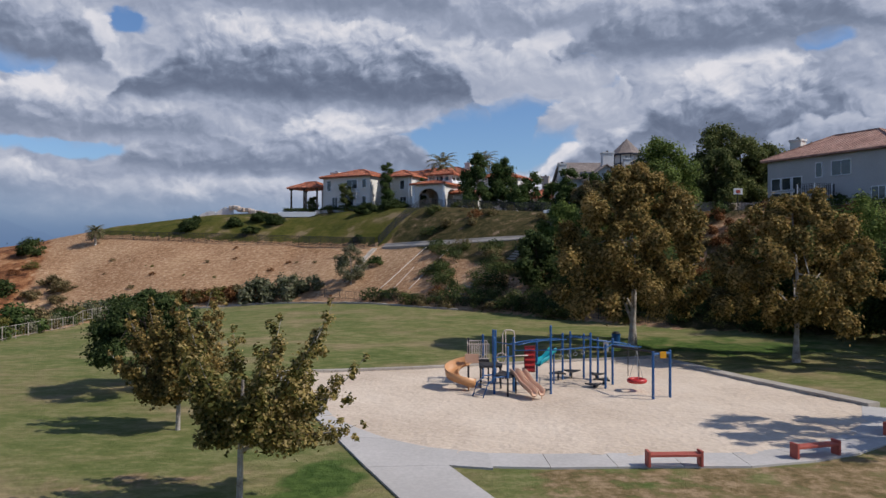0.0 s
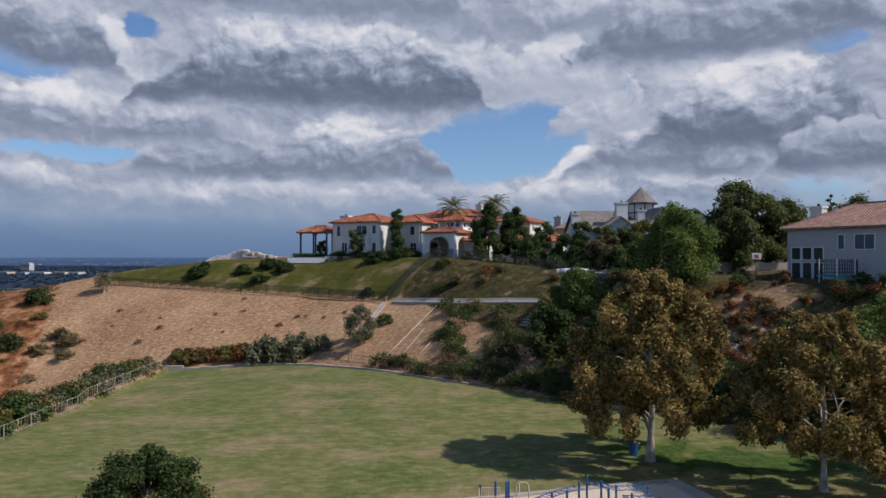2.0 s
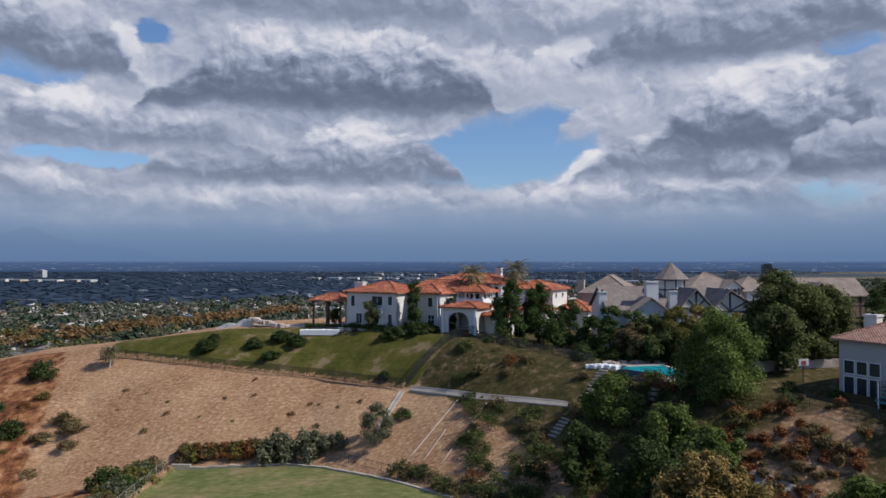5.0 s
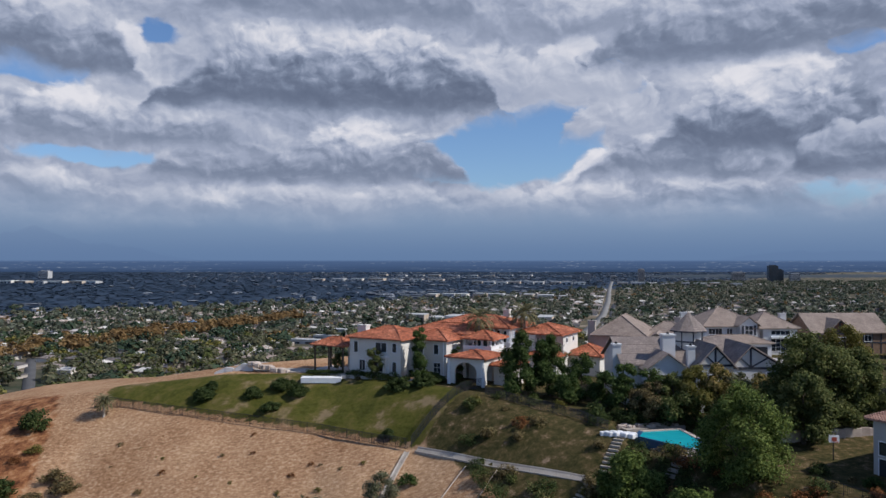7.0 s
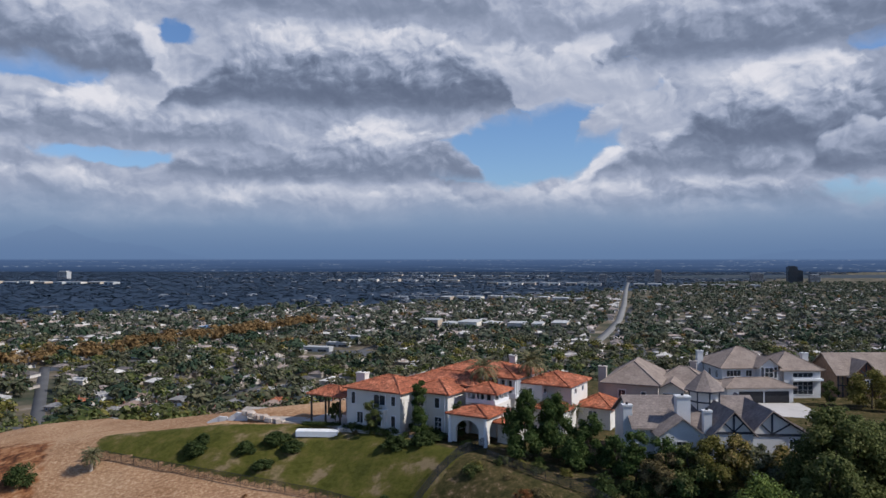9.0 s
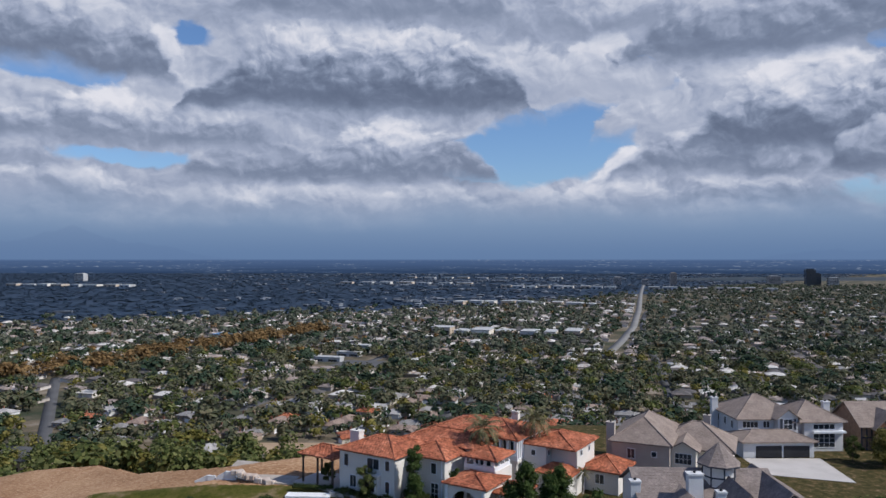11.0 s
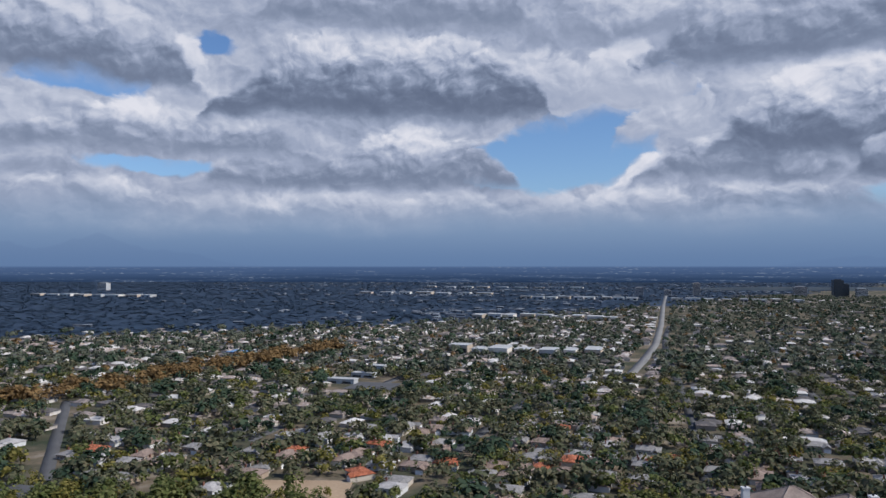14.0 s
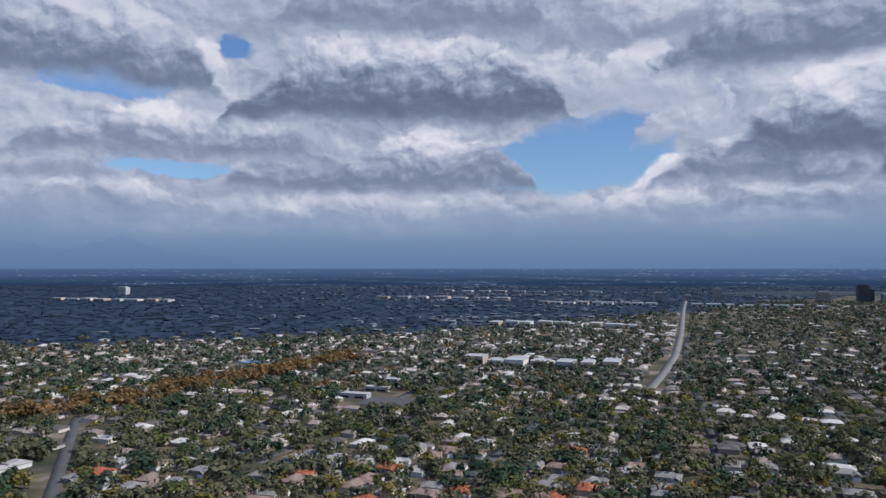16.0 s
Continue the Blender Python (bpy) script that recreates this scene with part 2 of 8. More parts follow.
# ---------------------------------------------------------------- helpers and materials
def material(name, stops, scale=1.0, rough=0.85, metal=0.0, fine=None, bump=0.0, bump_scale=None, per_object=0.0, per_island=0.0,
             translucent=0.0, spec=0.3, stretch=(1, 1, 1), detail=6.0):
    """A noise-mottled surface: colours along a broad noise, broken by a fine one, with relief, and a shift by piece."""
    m = bpy.data.materials.new(name)
    m.use_nodes = True
    nt = m.node_tree
    b = nt.nodes["Principled BSDF"]
    link = nt.links.new
    b.inputs["Roughness"].default_value, b.inputs["Metallic"].default_value = rough, metal
    b.inputs["Specular IOR Level"].default_value = spec
    tc = nt.nodes.new("ShaderNodeTexCoord")
    mp = nt.nodes.new("ShaderNodeMapping")
    mp.inputs["Scale"].default_value = stretch
    link(tc.outputs["Object"], mp.inputs["Vector"])
    n = nt.nodes.new("ShaderNodeTexNoise")
    n.inputs["Scale"].default_value, n.inputs["Detail"].default_value = scale, detail
    link(mp.outputs[0], n.inputs["Vector"])
    value = n.outputs["Fac"]

    def add(a, bb, k):
        q = nt.nodes.new("ShaderNodeMath")
        q.operation = "MULTIPLY_ADD"
        s = nt.nodes.new("ShaderNodeMath")
        s.operation = "SUBTRACT"
        link(bb, s.inputs[0])
        s.inputs[1].default_value = 0.5
        link(s.outputs[0], q.inputs[0])
        q.inputs[1].default_value = k
        link(a, q.inputs[2])
        return q.outputs[0]

    fn = nt.nodes.new("ShaderNodeTexNoise")
    fn.inputs["Scale"].default_value, fn.inputs["Detail"].default_value = (fine or scale * 12), 4
    link(mp.outputs[0], fn.inputs["Vector"])
    value = add(value, fn.outputs["Fac"], 0.7)
    if per_object:
        oi = nt.nodes.new("ShaderNodeObjectInfo")
        value = add(value, oi.outputs["Random"], per_object)
    if per_island:
        ge = nt.nodes.new("ShaderNodeNewGeometry")
        value = add(value, ge.outputs["Random Per Island"], per_island)
    r = nt.nodes.new("ShaderNodeValToRGB")
    link(value, r.inputs[0])
    el = r.color_ramp.elements
    lo, hi = 0.25, 0.75
    for i, c in enumerate(stops):
        at = lo + (hi - lo) * i / max(1, len(stops) - 1)
        if i < 2:
            el[i].position, el[i].color = at, (*c, 1)
        else:
            el.new(at).color = (*c, 1)
    link(r.outputs[0], b.inputs["Base Color"])
    if bump:
        bn = nt.nodes.new("ShaderNodeTexNoise")
        bn.inputs["Scale"].default_value, bn.inputs["Detail"].default_value = bump_scale or scale * 8, 5
        link(mp.outputs[0], bn.inputs["Vector"])
        bp = nt.nodes.new("ShaderNodeBump")
        bp.inputs["Strength"].default_value, bp.inputs["Distance"].default_value = 1.0, bump
        link(bn.outputs["Fac"], bp.inputs["Height"])
        link(bp.outputs[0], b.inputs["Normal"])
    if translucent:
        tr = nt.nodes.new("ShaderNodeBsdfTranslucent")
        mx = nt.nodes.new("ShaderNodeMixShader")
        link(r.outputs[0], tr.inputs[0])
        mx.inputs[0].default_value = translucent
        link(b.outputs[0], mx.inputs[1])
        link(tr.outputs[0], mx.inputs[2])
        link(mx.outputs[0], nt.nodes["Material Output"].inputs[0])
    return m


def leaf_mat(name, *stops, island=0.75, translucent=0.38):
    return material(name, stops, 0.35, 0.8, fine=1.5, per_island=island, translucent=translucent, spec=0.1)


def roof_mat(name, stops, course, rib, relief=0.05, mottle=0.22):
    """Tiles or shingles in courses: rows along the height, ribs along the eaves, mottled piece by piece."""
    m = material(name, stops, 0.5, 0.8, fine=4.0, spec=0.25)
    nt = m.node_tree
    link = nt.links.new
    tc = nt.nodes.new("ShaderNodeTexCoord")
    sp = nt.nodes.new("ShaderNodeSeparateXYZ")
    link(tc.outputs["Object"], sp.inputs[0])

    def saw(sock, period):
        a = nt.nodes.new("ShaderNodeMath")
        a.operation = "MULTIPLY"
        link(sock, a.inputs[0])
        a.inputs[1].default_value = 1 / period
        f = nt.nodes.new("ShaderNodeMath")
        f.operation = "FRACT"
        link(a.outputs[0], f.inputs[0])
        return f.outputs[0]

    s = nt.nodes.new("ShaderNodeMath")
    s.operation = "ADD"
    link(saw(sp.outputs[2], course), s.inputs[0])
    w = nt.nodes.new("ShaderNodeMath")
    w.operation = "SINE"
    q = nt.nodes.new("ShaderNodeMath")
    q.operation = "ADD"
    link(sp.outputs[0], q.inputs[0])
    link(sp.outputs[1], q.inputs[1])
    k = nt.nodes.new("ShaderNodeMath")
    k.operation = "MULTIPLY"
    link(q.outputs[0], k.inputs[0])
    k.inputs[1].default_value = 2 * math.pi / rib
    link(k.outputs[0], w.inputs[0])
    h = nt.nodes.new("ShaderNodeMath")
    h.operation = "MULTIPLY"
    link(w.outputs[0], h.inputs[0])
    h.inputs[1].default_value = 0.35
    link(h.outputs[0], s.inputs[1])
    vo = nt.nodes.new("ShaderNodeTexVoronoi")
    vo.inputs["Scale"].default_value = 2.6
    link(tc.outputs["Object"], vo.inputs["Vector"])
    vs = nt.nodes.new("ShaderNodeSeparateColor")
    link(vo.outputs["Color"], vs.inputs[0])
    vr = nt.nodes.new("ShaderNodeMapRange")
    link(vs.outputs[0], vr.inputs[0])
    vr.inputs[3].default_value, vr.inputs[4].default_value = 1 - mottle, 1 + mottle
    mu = nt.nodes.new("ShaderNodeVectorMath")
    mu.operation = "SCALE"
    base = nt.nodes["Principled BSDF"].inputs["Base Color"]
    link(base.links[0].from_socket, mu.inputs[0])
    link(vr.outputs[0], mu.inputs[3])
    link(mu.outputs[0], base)
    bp = nt.nodes.new("ShaderNodeBump")
    bp.invert = True
    bp.inputs["Strength"].default_value, bp.inputs["Distance"].default_value = 1.0, relief
    link(s.outputs[0], bp.inputs["Height"])
    link(bp.outputs[0], nt.nodes["Principled BSDF"].inputs["Normal"])
    return m


M_STUCCO = material("white_stucco", [(0.62, 0.59, 0.55), (0.73, 0.7, 0.66)], 0.4, 0.9, fine=6, bump=0.01, bump_scale=14)
M_GREYWALL = material("pale_grey_stucco", [(0.56, 0.56, 0.57), (0.67, 0.67, 0.68)], 0.4, 0.9, fine=6, bump=0.01, bump_scale=14)
M_PALEWALL = material("pale_warm_stucco", [(0.42, 0.405, 0.4), (0.5, 0.485, 0.48)], 0.4, 0.9, fine=6, bump=0.01, bump_scale=14)
M_TAUPE = material("taupe_stucco", [(0.36, 0.31, 0.28), (0.45, 0.40, 0.36)], 0.4, 0.9, fine=6, bump=0.01, bump_scale=14)
M_CREAM = material("cream_trim", [(0.66, 0.60, 0.52), (0.74, 0.69, 0.62)], 0.6, 0.8)
M_TRIM = material("white_trim", [(0.72, 0.73, 0.75), (0.8, 0.8, 0.82)], 0.7, 0.6)
M_TIMBER = material("dark_timber", [(0.03, 0.035, 0.05), (0.06, 0.065, 0.085)], 1.5, 0.8)
M_BRICK = material("red_brown_brick", [(0.16, 0.07, 0.05), (0.26, 0.12, 0.08)], 1.5, 0.9, bump=0.02)
M_BRICKTAN = material("tan_brick", [(0.2, 0.13, 0.09), (0.3, 0.2, 0.145)], 1.5, 0.9, bump=0.02)
M_GLASS = material("window_glass", [(0.015, 0.02, 0.028), (0.05, 0.06, 0.075)], 0.5, 0.12, spec=0.8)
M_GARAGE = material("dark_garage_door", [(0.02, 0.02, 0.024), (0.035, 0.035, 0.04)], 0.8, 0.6)
M_RED = roof_mat("red_clay_tile", [(0.24, 0.075, 0.04), (0.4, 0.125, 0.062), (0.54, 0.21, 0.12)], 0.16, 0.32, 0.09, 0.42)
M_GREYROOF = roof_mat("grey_brown_tile", [(0.15, 0.12, 0.108), (0.205, 0.168, 0.153), (0.27, 0.222, 0.2)], 0.28, 40.0, 0.12, 0.12)
M_TAUPEROOF = roof_mat("taupe_shingle", [(0.2, 0.155, 0.13), (0.255, 0.2, 0.17), (0.31, 0.25, 0.212)], 0.2, 40.0, 0.05, 0.08)
M_PINKROOF = roof_mat("faded_pink_tile", [(0.27, 0.14, 0.105), (0.36, 0.2, 0.15), (0.43, 0.26, 0.2)], 0.17, 0.33, 0.05)
M_CONCRETE = material("pale_concrete", [(0.40, 0.37, 0.35), (0.52, 0.485, 0.46)], 0.25, 0.92, fine=7, bump=0.004, bump_scale=30, per_object=0.25)
M_CONC_OLD = material("weathered_concrete", [(0.30, 0.26, 0.225), (0.44, 0.39, 0.34)], 0.5, 0.95, fine=6, bump=0.01, per_object=0.2)
M_SAND = material("play_sand", [(0.49, 0.385, 0.295), (0.58, 0.468, 0.368), (0.65, 0.54, 0.435)], 0.18, 0.97, fine=5, bump=0.08, bump_scale=3.2)
M_BARK = material("grey_bark", [(0.17, 0.14, 0.12), (0.36, 0.32, 0.28), (0.5, 0.46, 0.42)], 2.0, 0.95, bump=0.03)
M_DARKBARK = material("dark_bark", [(0.05, 0.04, 0.03), (0.13, 0.1, 0.08)], 2.0, 0.95, bump=0.03)
M_BLUE = material("blue_painted_steel", [(0.012, 0.07, 0.2), (0.018, 0.095, 0.26)], 2.0, 0.4, spec=0.5)
M_DECK = material("dark_coated_deck", [(0.025, 0.025, 0.03), (0.05, 0.045, 0.045)], 2.0, 0.7)
M_TAN = material("tan_moulded_plastic", [(0.54, 0.31, 0.2), (0.62, 0.38, 0.26)], 1.2, 0.4, spec=0.5)
M_ORANGE = material("orange_tan_plastic", [(0.47, 0.22, 0.09), (0.56, 0.29, 0.13)], 1.2, 0.4, spec=0.5)
M_BEIGE = material("beige_painted_steel", [(0.52, 0.42, 0.36), (0.62, 0.52, 0.45)], 2.0, 0.5)
M_REDP = material("red_plastic", [(0.42, 0.02, 0.02), (0.52, 0.035, 0.03)], 2.0, 0.4, spec=0.5)
M_MAROON = material("maroon_plastic", [(0.16, 0.015, 0.02), (0.22, 0.025, 0.03)], 2.0, 0.5)
M_TEAL = material("teal_plastic", [(0.01, 0.27, 0.33), (0.02, 0.36, 0.42)], 2.0, 0.4, spec=0.5)
M_YELLOW = material("yellow_plastic", [(0.62, 0.28, 0.015), (0.7, 0.34, 0.02)], 2.0, 0.5)
M_BENCH = material("red_coated_bench", [(0.34, 0.075, 0.055), (0.42, 0.11, 0.08)], 2.0, 0.6)
M_STEEL = material("galvanised_steel", [(0.35, 0.35, 0.36), (0.5, 0.5, 0.5)], 3.0, 0.4, metal=0.8)
M_IRON = material("dark_iron", [(0.02, 0.022, 0.025), (0.04, 0.04, 0.045)], 2.0, 0.6)
M_POOL = material("pool_water", [(0.02, 0.36, 0.44), (0.03, 0.46, 0.53)], 0.5, 0.06, spec=0.6, bump=0.01, bump_scale=3)
M_POOLTILE = material("blue_pool_tile", [(0.02, 0.07, 0.16), (0.04, 0.1, 0.2)], 1.5, 0.3)
M_ASPHALT = material("asphalt", [(0.07, 0.07, 0.075), (0.11, 0.11, 0.115)], 0.05, 0.95, fine=2)
M_STONE = material("pale_rubble", [(0.42, 0.33, 0.28), (0.6, 0.52, 0.46)], 1.0, 0.95, bump=0.05, per_object=0.3)
M_TARP = material("white_sheet", [(0.74, 0.74, 0.76), (0.8, 0.8, 0.82)], 0.8, 0.6)

L_SYC = leaf_mat("autumn_sycamore_leaf", (0.088, 0.08, 0.028), (0.185, 0.138, 0.044), (0.29, 0.195, 0.062), (0.44, 0.31, 0.12))
L_SYC2 = leaf_mat("green_gold_leaf", (0.085, 0.086, 0.026), (0.17, 0.148, 0.042), (0.275, 0.21, 0.064), (0.44, 0.33, 0.14))
L_OAK = leaf_mat("dark_oak_leaf", (0.029, 0.046, 0.015), (0.06, 0.085, 0.027), (0.1, 0.128, 0.046))
L_PINE = leaf_mat("deep_green_leaf", (0.034, 0.062, 0.017), (0.067, 0.101, 0.030), (0.109, 0.144, 0.048))
L_PEPPER = leaf_mat("pepper_tree_leaf", (0.07, 0.104, 0.026), (0.128, 0.174, 0.043), (0.205, 0.25, 0.072))
L_BROAD = leaf_mat("broad_green_leaf", (0.056, 0.074, 0.023), (0.11, 0.132, 0.043), (0.19, 0.198, 0.076))
L_GREY = leaf_mat("grey_green_leaf", (0.080, 0.090, 0.048), (0.160, 0.165, 0.095), (0.260, 0.250, 0.160))
L_RUST = leaf_mat("rust_brush_leaf", (0.110, 0.044, 0.018), (0.220, 0.094, 0.035), (0.352, 0.165, 0.072))
L_DRY = leaf_mat("dry_brush_leaf", (0.094, 0.073, 0.035), (0.176, 0.138, 0.066), (0.286, 0.226, 0.110))
L_PALM = leaf_mat("palm_frond_leaf", (0.075, 0.08, 0.04), (0.15, 0.145, 0.075), (0.25, 0.225, 0.13))
L_OLIVE = leaf_mat("olive_yellow_leaf", (0.094, 0.094, 0.022), (0.171, 0.156, 0.042), (0.264, 0.226, 0.072))
L_TOWN = leaf_mat("town_tree_leaf", (0.052, 0.062, 0.038), (0.082, 0.092, 0.053), (0.12, 0.12, 0.07), (0.175, 0.152, 0.094), island=0.4, translucent=0.2)
# town leaf made paler and bluer, to put distance haze into the colour
L_MID_HAZED = leaf_mat("hazed_valley_tree_leaf", (0.064, 0.08, 0.06), (0.096, 0.11, 0.08), (0.13, 0.14, 0.1), (0.185, 0.17, 0.125), island=0.4, translucent=0.2)
L_TOWNDARK = leaf_mat("town_evergreen_leaf", (0.026, 0.046, 0.03), (0.042, 0.066, 0.04), (0.068, 0.092, 0.055), island=0.4, translucent=0.15)
# haze and cloud shade are painted into this leaf colour as dark blue
L_FAR_HAZED = leaf_mat("hazed_far_wood_leaf", (0.026, 0.046, 0.08), (0.036, 0.06, 0.098), (0.048, 0.074, 0.114), island=0.3, translucent=0.1)
L_TOWNGOLD = leaf_mat("gold_street_tree_leaf", (0.13, 0.085, 0.04), (0.21, 0.13, 0.055), (0.3, 0.195, 0.09))


def thing(name, label, category, group="", kind="", at=(0, 0, 0), rz=0.0):
    ob = new(name)
    ob.empty_display_size = 0.3
    ob.matrix_world = pose(*at, 0, 0, rz)
    return tagged(ob, label, category, group, kind)


def mesh_from(name, verts, faces, mat, smooth=False):
    me = bpy.data.meshes.new(name)
    verts = np.asarray(verts, dtype=np.float32).reshape(-1, 3)
    faces = np.asarray(faces, dtype=np.int32)
    n, k = faces.shape
    me.vertices.add(len(verts))
    me.vertices.foreach_set("co", verts.ravel())
    me.loops.add(n * k)
    me.loops.foreach_set("vertex_index", faces.ravel())
    me.polygons.add(n)
    me.polygons.foreach_set("loop_start", np.arange(0, n * k, k, dtype=np.int32))
    me.polygons.foreach_set("loop_total", np.full(n, k, dtype=np.int32))
    me.update(calc_edges=True)
    if smooth:
        me.polygons.foreach_set("use_smooth", np.ones(n, dtype=bool))
    me.materials.append(mat)
    return me


def part(name, data, mat, parent, label=""):
    """Links a bmesh or a mesh as one mesh object under a thing or a part."""
    if isinstance(data, bmesh.types.BMesh):
        me = bpy.data.meshes.new(name)
        data.to_mesh(me)
        data.free()
        me.materials.append(mat)
    else:
        me = data
    ob = new(name, me)
    ob.parent = parent
    if label:
        ob["label"] = label
    return ob


def single(name, data, mat, label, category="", group="", kind="", at=(0, 0, 0), rz=0.0):
    ob = part(name, data, mat, None)
    ob.matrix_world = pose(*at, 0, 0, rz)
    return tagged(ob, label, category, group, kind)


def box(bm, x0, x1, y0, y1, z0, z1, bevel=0.0):
    vs = [bm.verts.new((x, y, z)) for x, y, z in ((x0, y0, z0), (x1, y0, z0), (x1, y1, z0), (x0, y1, z0), (x0, y0, z1), (x1, y0, z1), (x1, y1, z1), (x0, y1, z1))]
    fs = [bm.faces.new([vs[i] for i in f]) for f in ((3, 2, 1, 0), (4, 5, 6, 7), (0, 1, 5, 4), (1, 2, 6, 5), (2, 3, 7, 6), (3, 0, 4, 7))]
    if bevel:
        bmesh.ops.bevel(bm, geom=list({e for f in fs for e in f.edges}), offset=bevel, segments=2, affect="EDGES", profile=0.6)
    return bm


def bx(x0, x1, y0, y1, z0, z1, bevel=0.0):
    return box(bmesh.new(), x0, x1, y0, y1, z0, z1, bevel)


def tube(bm, p0, p1, r0, r1=None, n=8):
    p0, p1 = Vector(p0), Vector(p1)
    r1 = r0 if r1 is None else r1
    q = (p1 - p0).to_track_quat("Z", "Y")
    rings = []
    for p, r in ((p0, r0), (p1, r1)):
        rings.append([bm.verts.new(p + q @ Vector((r * math.cos(2 * math.pi * i / n), r * math.sin(2 * math.pi * i / n), 0))) for i in range(n)])
    for i in range(n):
        j = (i + 1) % n
        bm.faces.new((rings[0][i], rings[0][j], rings[1][j], rings[1][i]))
    bm.faces.new(rings[0][::-1])
    bm.faces.new(rings[1])
    return bm


def tubes(points, r, n=8, r_end=None):
    """A bent pipe through the points, as one swept skin."""
    bm = bmesh.new()
    pts = [Vector(p) for p in points]
    rings = []
    up = Vector((0.31, 0.17, 0.93)).normalized()
    for i, p in enumerate(pts):
        d = (pts[min(i + 1, len(pts) - 1)] - pts[max(i - 1, 0)]).normalized()
        a = d.cross(up).normalized()
        b = d.cross(a)
        rr = r if r_end is None else r + (r_end - r) * i / (len(pts) - 1)
        rings.append([bm.verts.new(p + a * rr * math.cos(2 * math.pi * k / n) + b * rr * math.sin(2 * math.pi * k / n)) for k in range(n)])
    for a, b in zip(rings, rings[1:]):
        for k in range(n):
            bm.faces.new((a[k], a[(k + 1) % n], b[(k + 1) % n], b[k]))
    bm.faces.new(rings[0][::-1])
    bm.faces.new(rings[-1])
    for f in bm.faces:
        f.smooth = True
    return bm


def prism(poly, z0, z1):
    """A flat slab with the plan poly (counter-clockwise)."""
    bm = bmesh.new()
    lo = [bm.verts.new((x, y, z0)) for x, y in poly]
    hi = [bm.verts.new((x, y, z1)) for x, y in poly]
    n = len(poly)
    for i in range(n):
        bm.faces.new((lo[i], lo[(i + 1) % n], hi[(i + 1) % n], hi[i]))
    bm.faces.new(hi)
    bm.faces.new(lo[::-1])
    bmesh.ops.recalc_face_normals(bm, faces=bm.faces)
    return bm

# ---------------------------------------------------------------- the ground: park, hill, ridge and valley
XS = np.array([-400, -150, -110, -90, -75, -60, -40, -20, -6, 5, 15, 25, 35, 45, 60, 90, 150, 400.])
TOE_Y = np.array([60, 60, 70, 82, 97, 108, 107, 105, 95, 85, 76, 67, 62, 59, 56, 50, 40, 40.])
TOE_Z = np.array([-40, -25, -18, -11, -7, -4, -1, 0.4, 1, 0.9, 0.6, 0.4, 0.4, 0.6, 1, 2, 4, 4.])
CREST_Y = np.array([140, 140, 138, 136, 136, 138, 130, 122.5, 115, 105, 97, 90, 79, 70, 62, 60, 60, 60.])
CREST_Z = np.array([-38, -14, 1.5, 6, 8, 10.8, 10.0, 9.3, 8.8, 9, 9.5, 9.6, 9.6, 9.0, 9, 11, 12, 12.])
PAD_Y = np.array([160, 160, 156, 151, 147, 143, 140.5, 139.5, 129, 119, 110, 98, 88, 76, 68, 66, 70, 70.])
PAD_Z = np.array([-38, -10, 4, 8.2, 10.2, 13, 15.2, 15.6, 15.8, 15.6, 14.4, 13.4, 12.9, 12.9, 13, 13.5, 14, 14.])
BACK_Y = np.array([170, 170, 172, 173, 172, 158, 151, 162, 176, 180, 184, 186, 186, 188, 190, 192, 195, 195.])
BACK_Z = np.array([-40, -12, 4, 8, 9.6, 12.2, 15.8, 16, 16, 16, 15.8, 15.6, 15.6, 15.6, 15.6, 15.6, 15.6, 15.6])
VALLEY, VALLEY_Y = -45.0, 335.0


def terrain(x, y):
    """The height of the ground at x, y (numbers or arrays)."""
    x, y = np.broadcast_arrays(np.asarray(x, float), np.asarray(y, float))
    g = lambda a: np.interp(x, XS, a)
    ty, tz, cy, cz, py, pz, by, bz = (g(a) for a in (TOE_Y, TOE_Z, CREST_Y, CREST_Z, PAD_Y, PAD_Z, BACK_Y, BACK_Z))
    s = np.clip((y - 48) / np.maximum(ty - 48, 5), 0, 1)
    drop = np.clip((-37.5 - x) / 70, 0, 1)
    near = np.clip((-37.5 - x) / 4, 0, 1)
    z = np.where(x < -37.5, (tz * s - 0.6 * s * (1 - near)) * near - 22 * drop ** 1.1 * (1 - s), tz * s * s * (3 - 2 * s))
    t = np.clip((y - ty) / (cy - ty), 0, 1)
    z = np.where(y > ty, tz + (cz - tz) * (0.88 * t + 0.12 * t * t * (3 - 2 * t)), z)
    t = np.clip((y - cy) / (py - cy), 0, 1)
    z = np.where(y > cy, cz + (pz - cz) * (0.5 * t + 0.5 * np.sin(t * math.pi / 2)), z)
    t = np.clip((y - py) / (by - py) / 0.6, 0, 1)
    z = np.where(y > py, pz + (bz - pz) * t, z)
    t = np.clip((y - by) / (VALLEY_Y - by), 0, 1)
    z = np.where(y > by, bz + (VALLEY - bz) * (t * t * (3 - 2 * t) * 0.6 + 0.4 * np.sqrt(t)), z)
    return z


def ground_at(x, y):
    return float(terrain(x, y))


def stretch_axis(dense, outer):
    return np.array(sorted(set(np.round(np.concatenate([dense, outer]), 3))))


def far_steps(a, b, first):
    out, step = [a], first
    while abs(out[-1] - b) > step:
        out.append(out[-1] + math.copysign(step, b - a))
        step *= 1.18
    return np.array(out + [b])


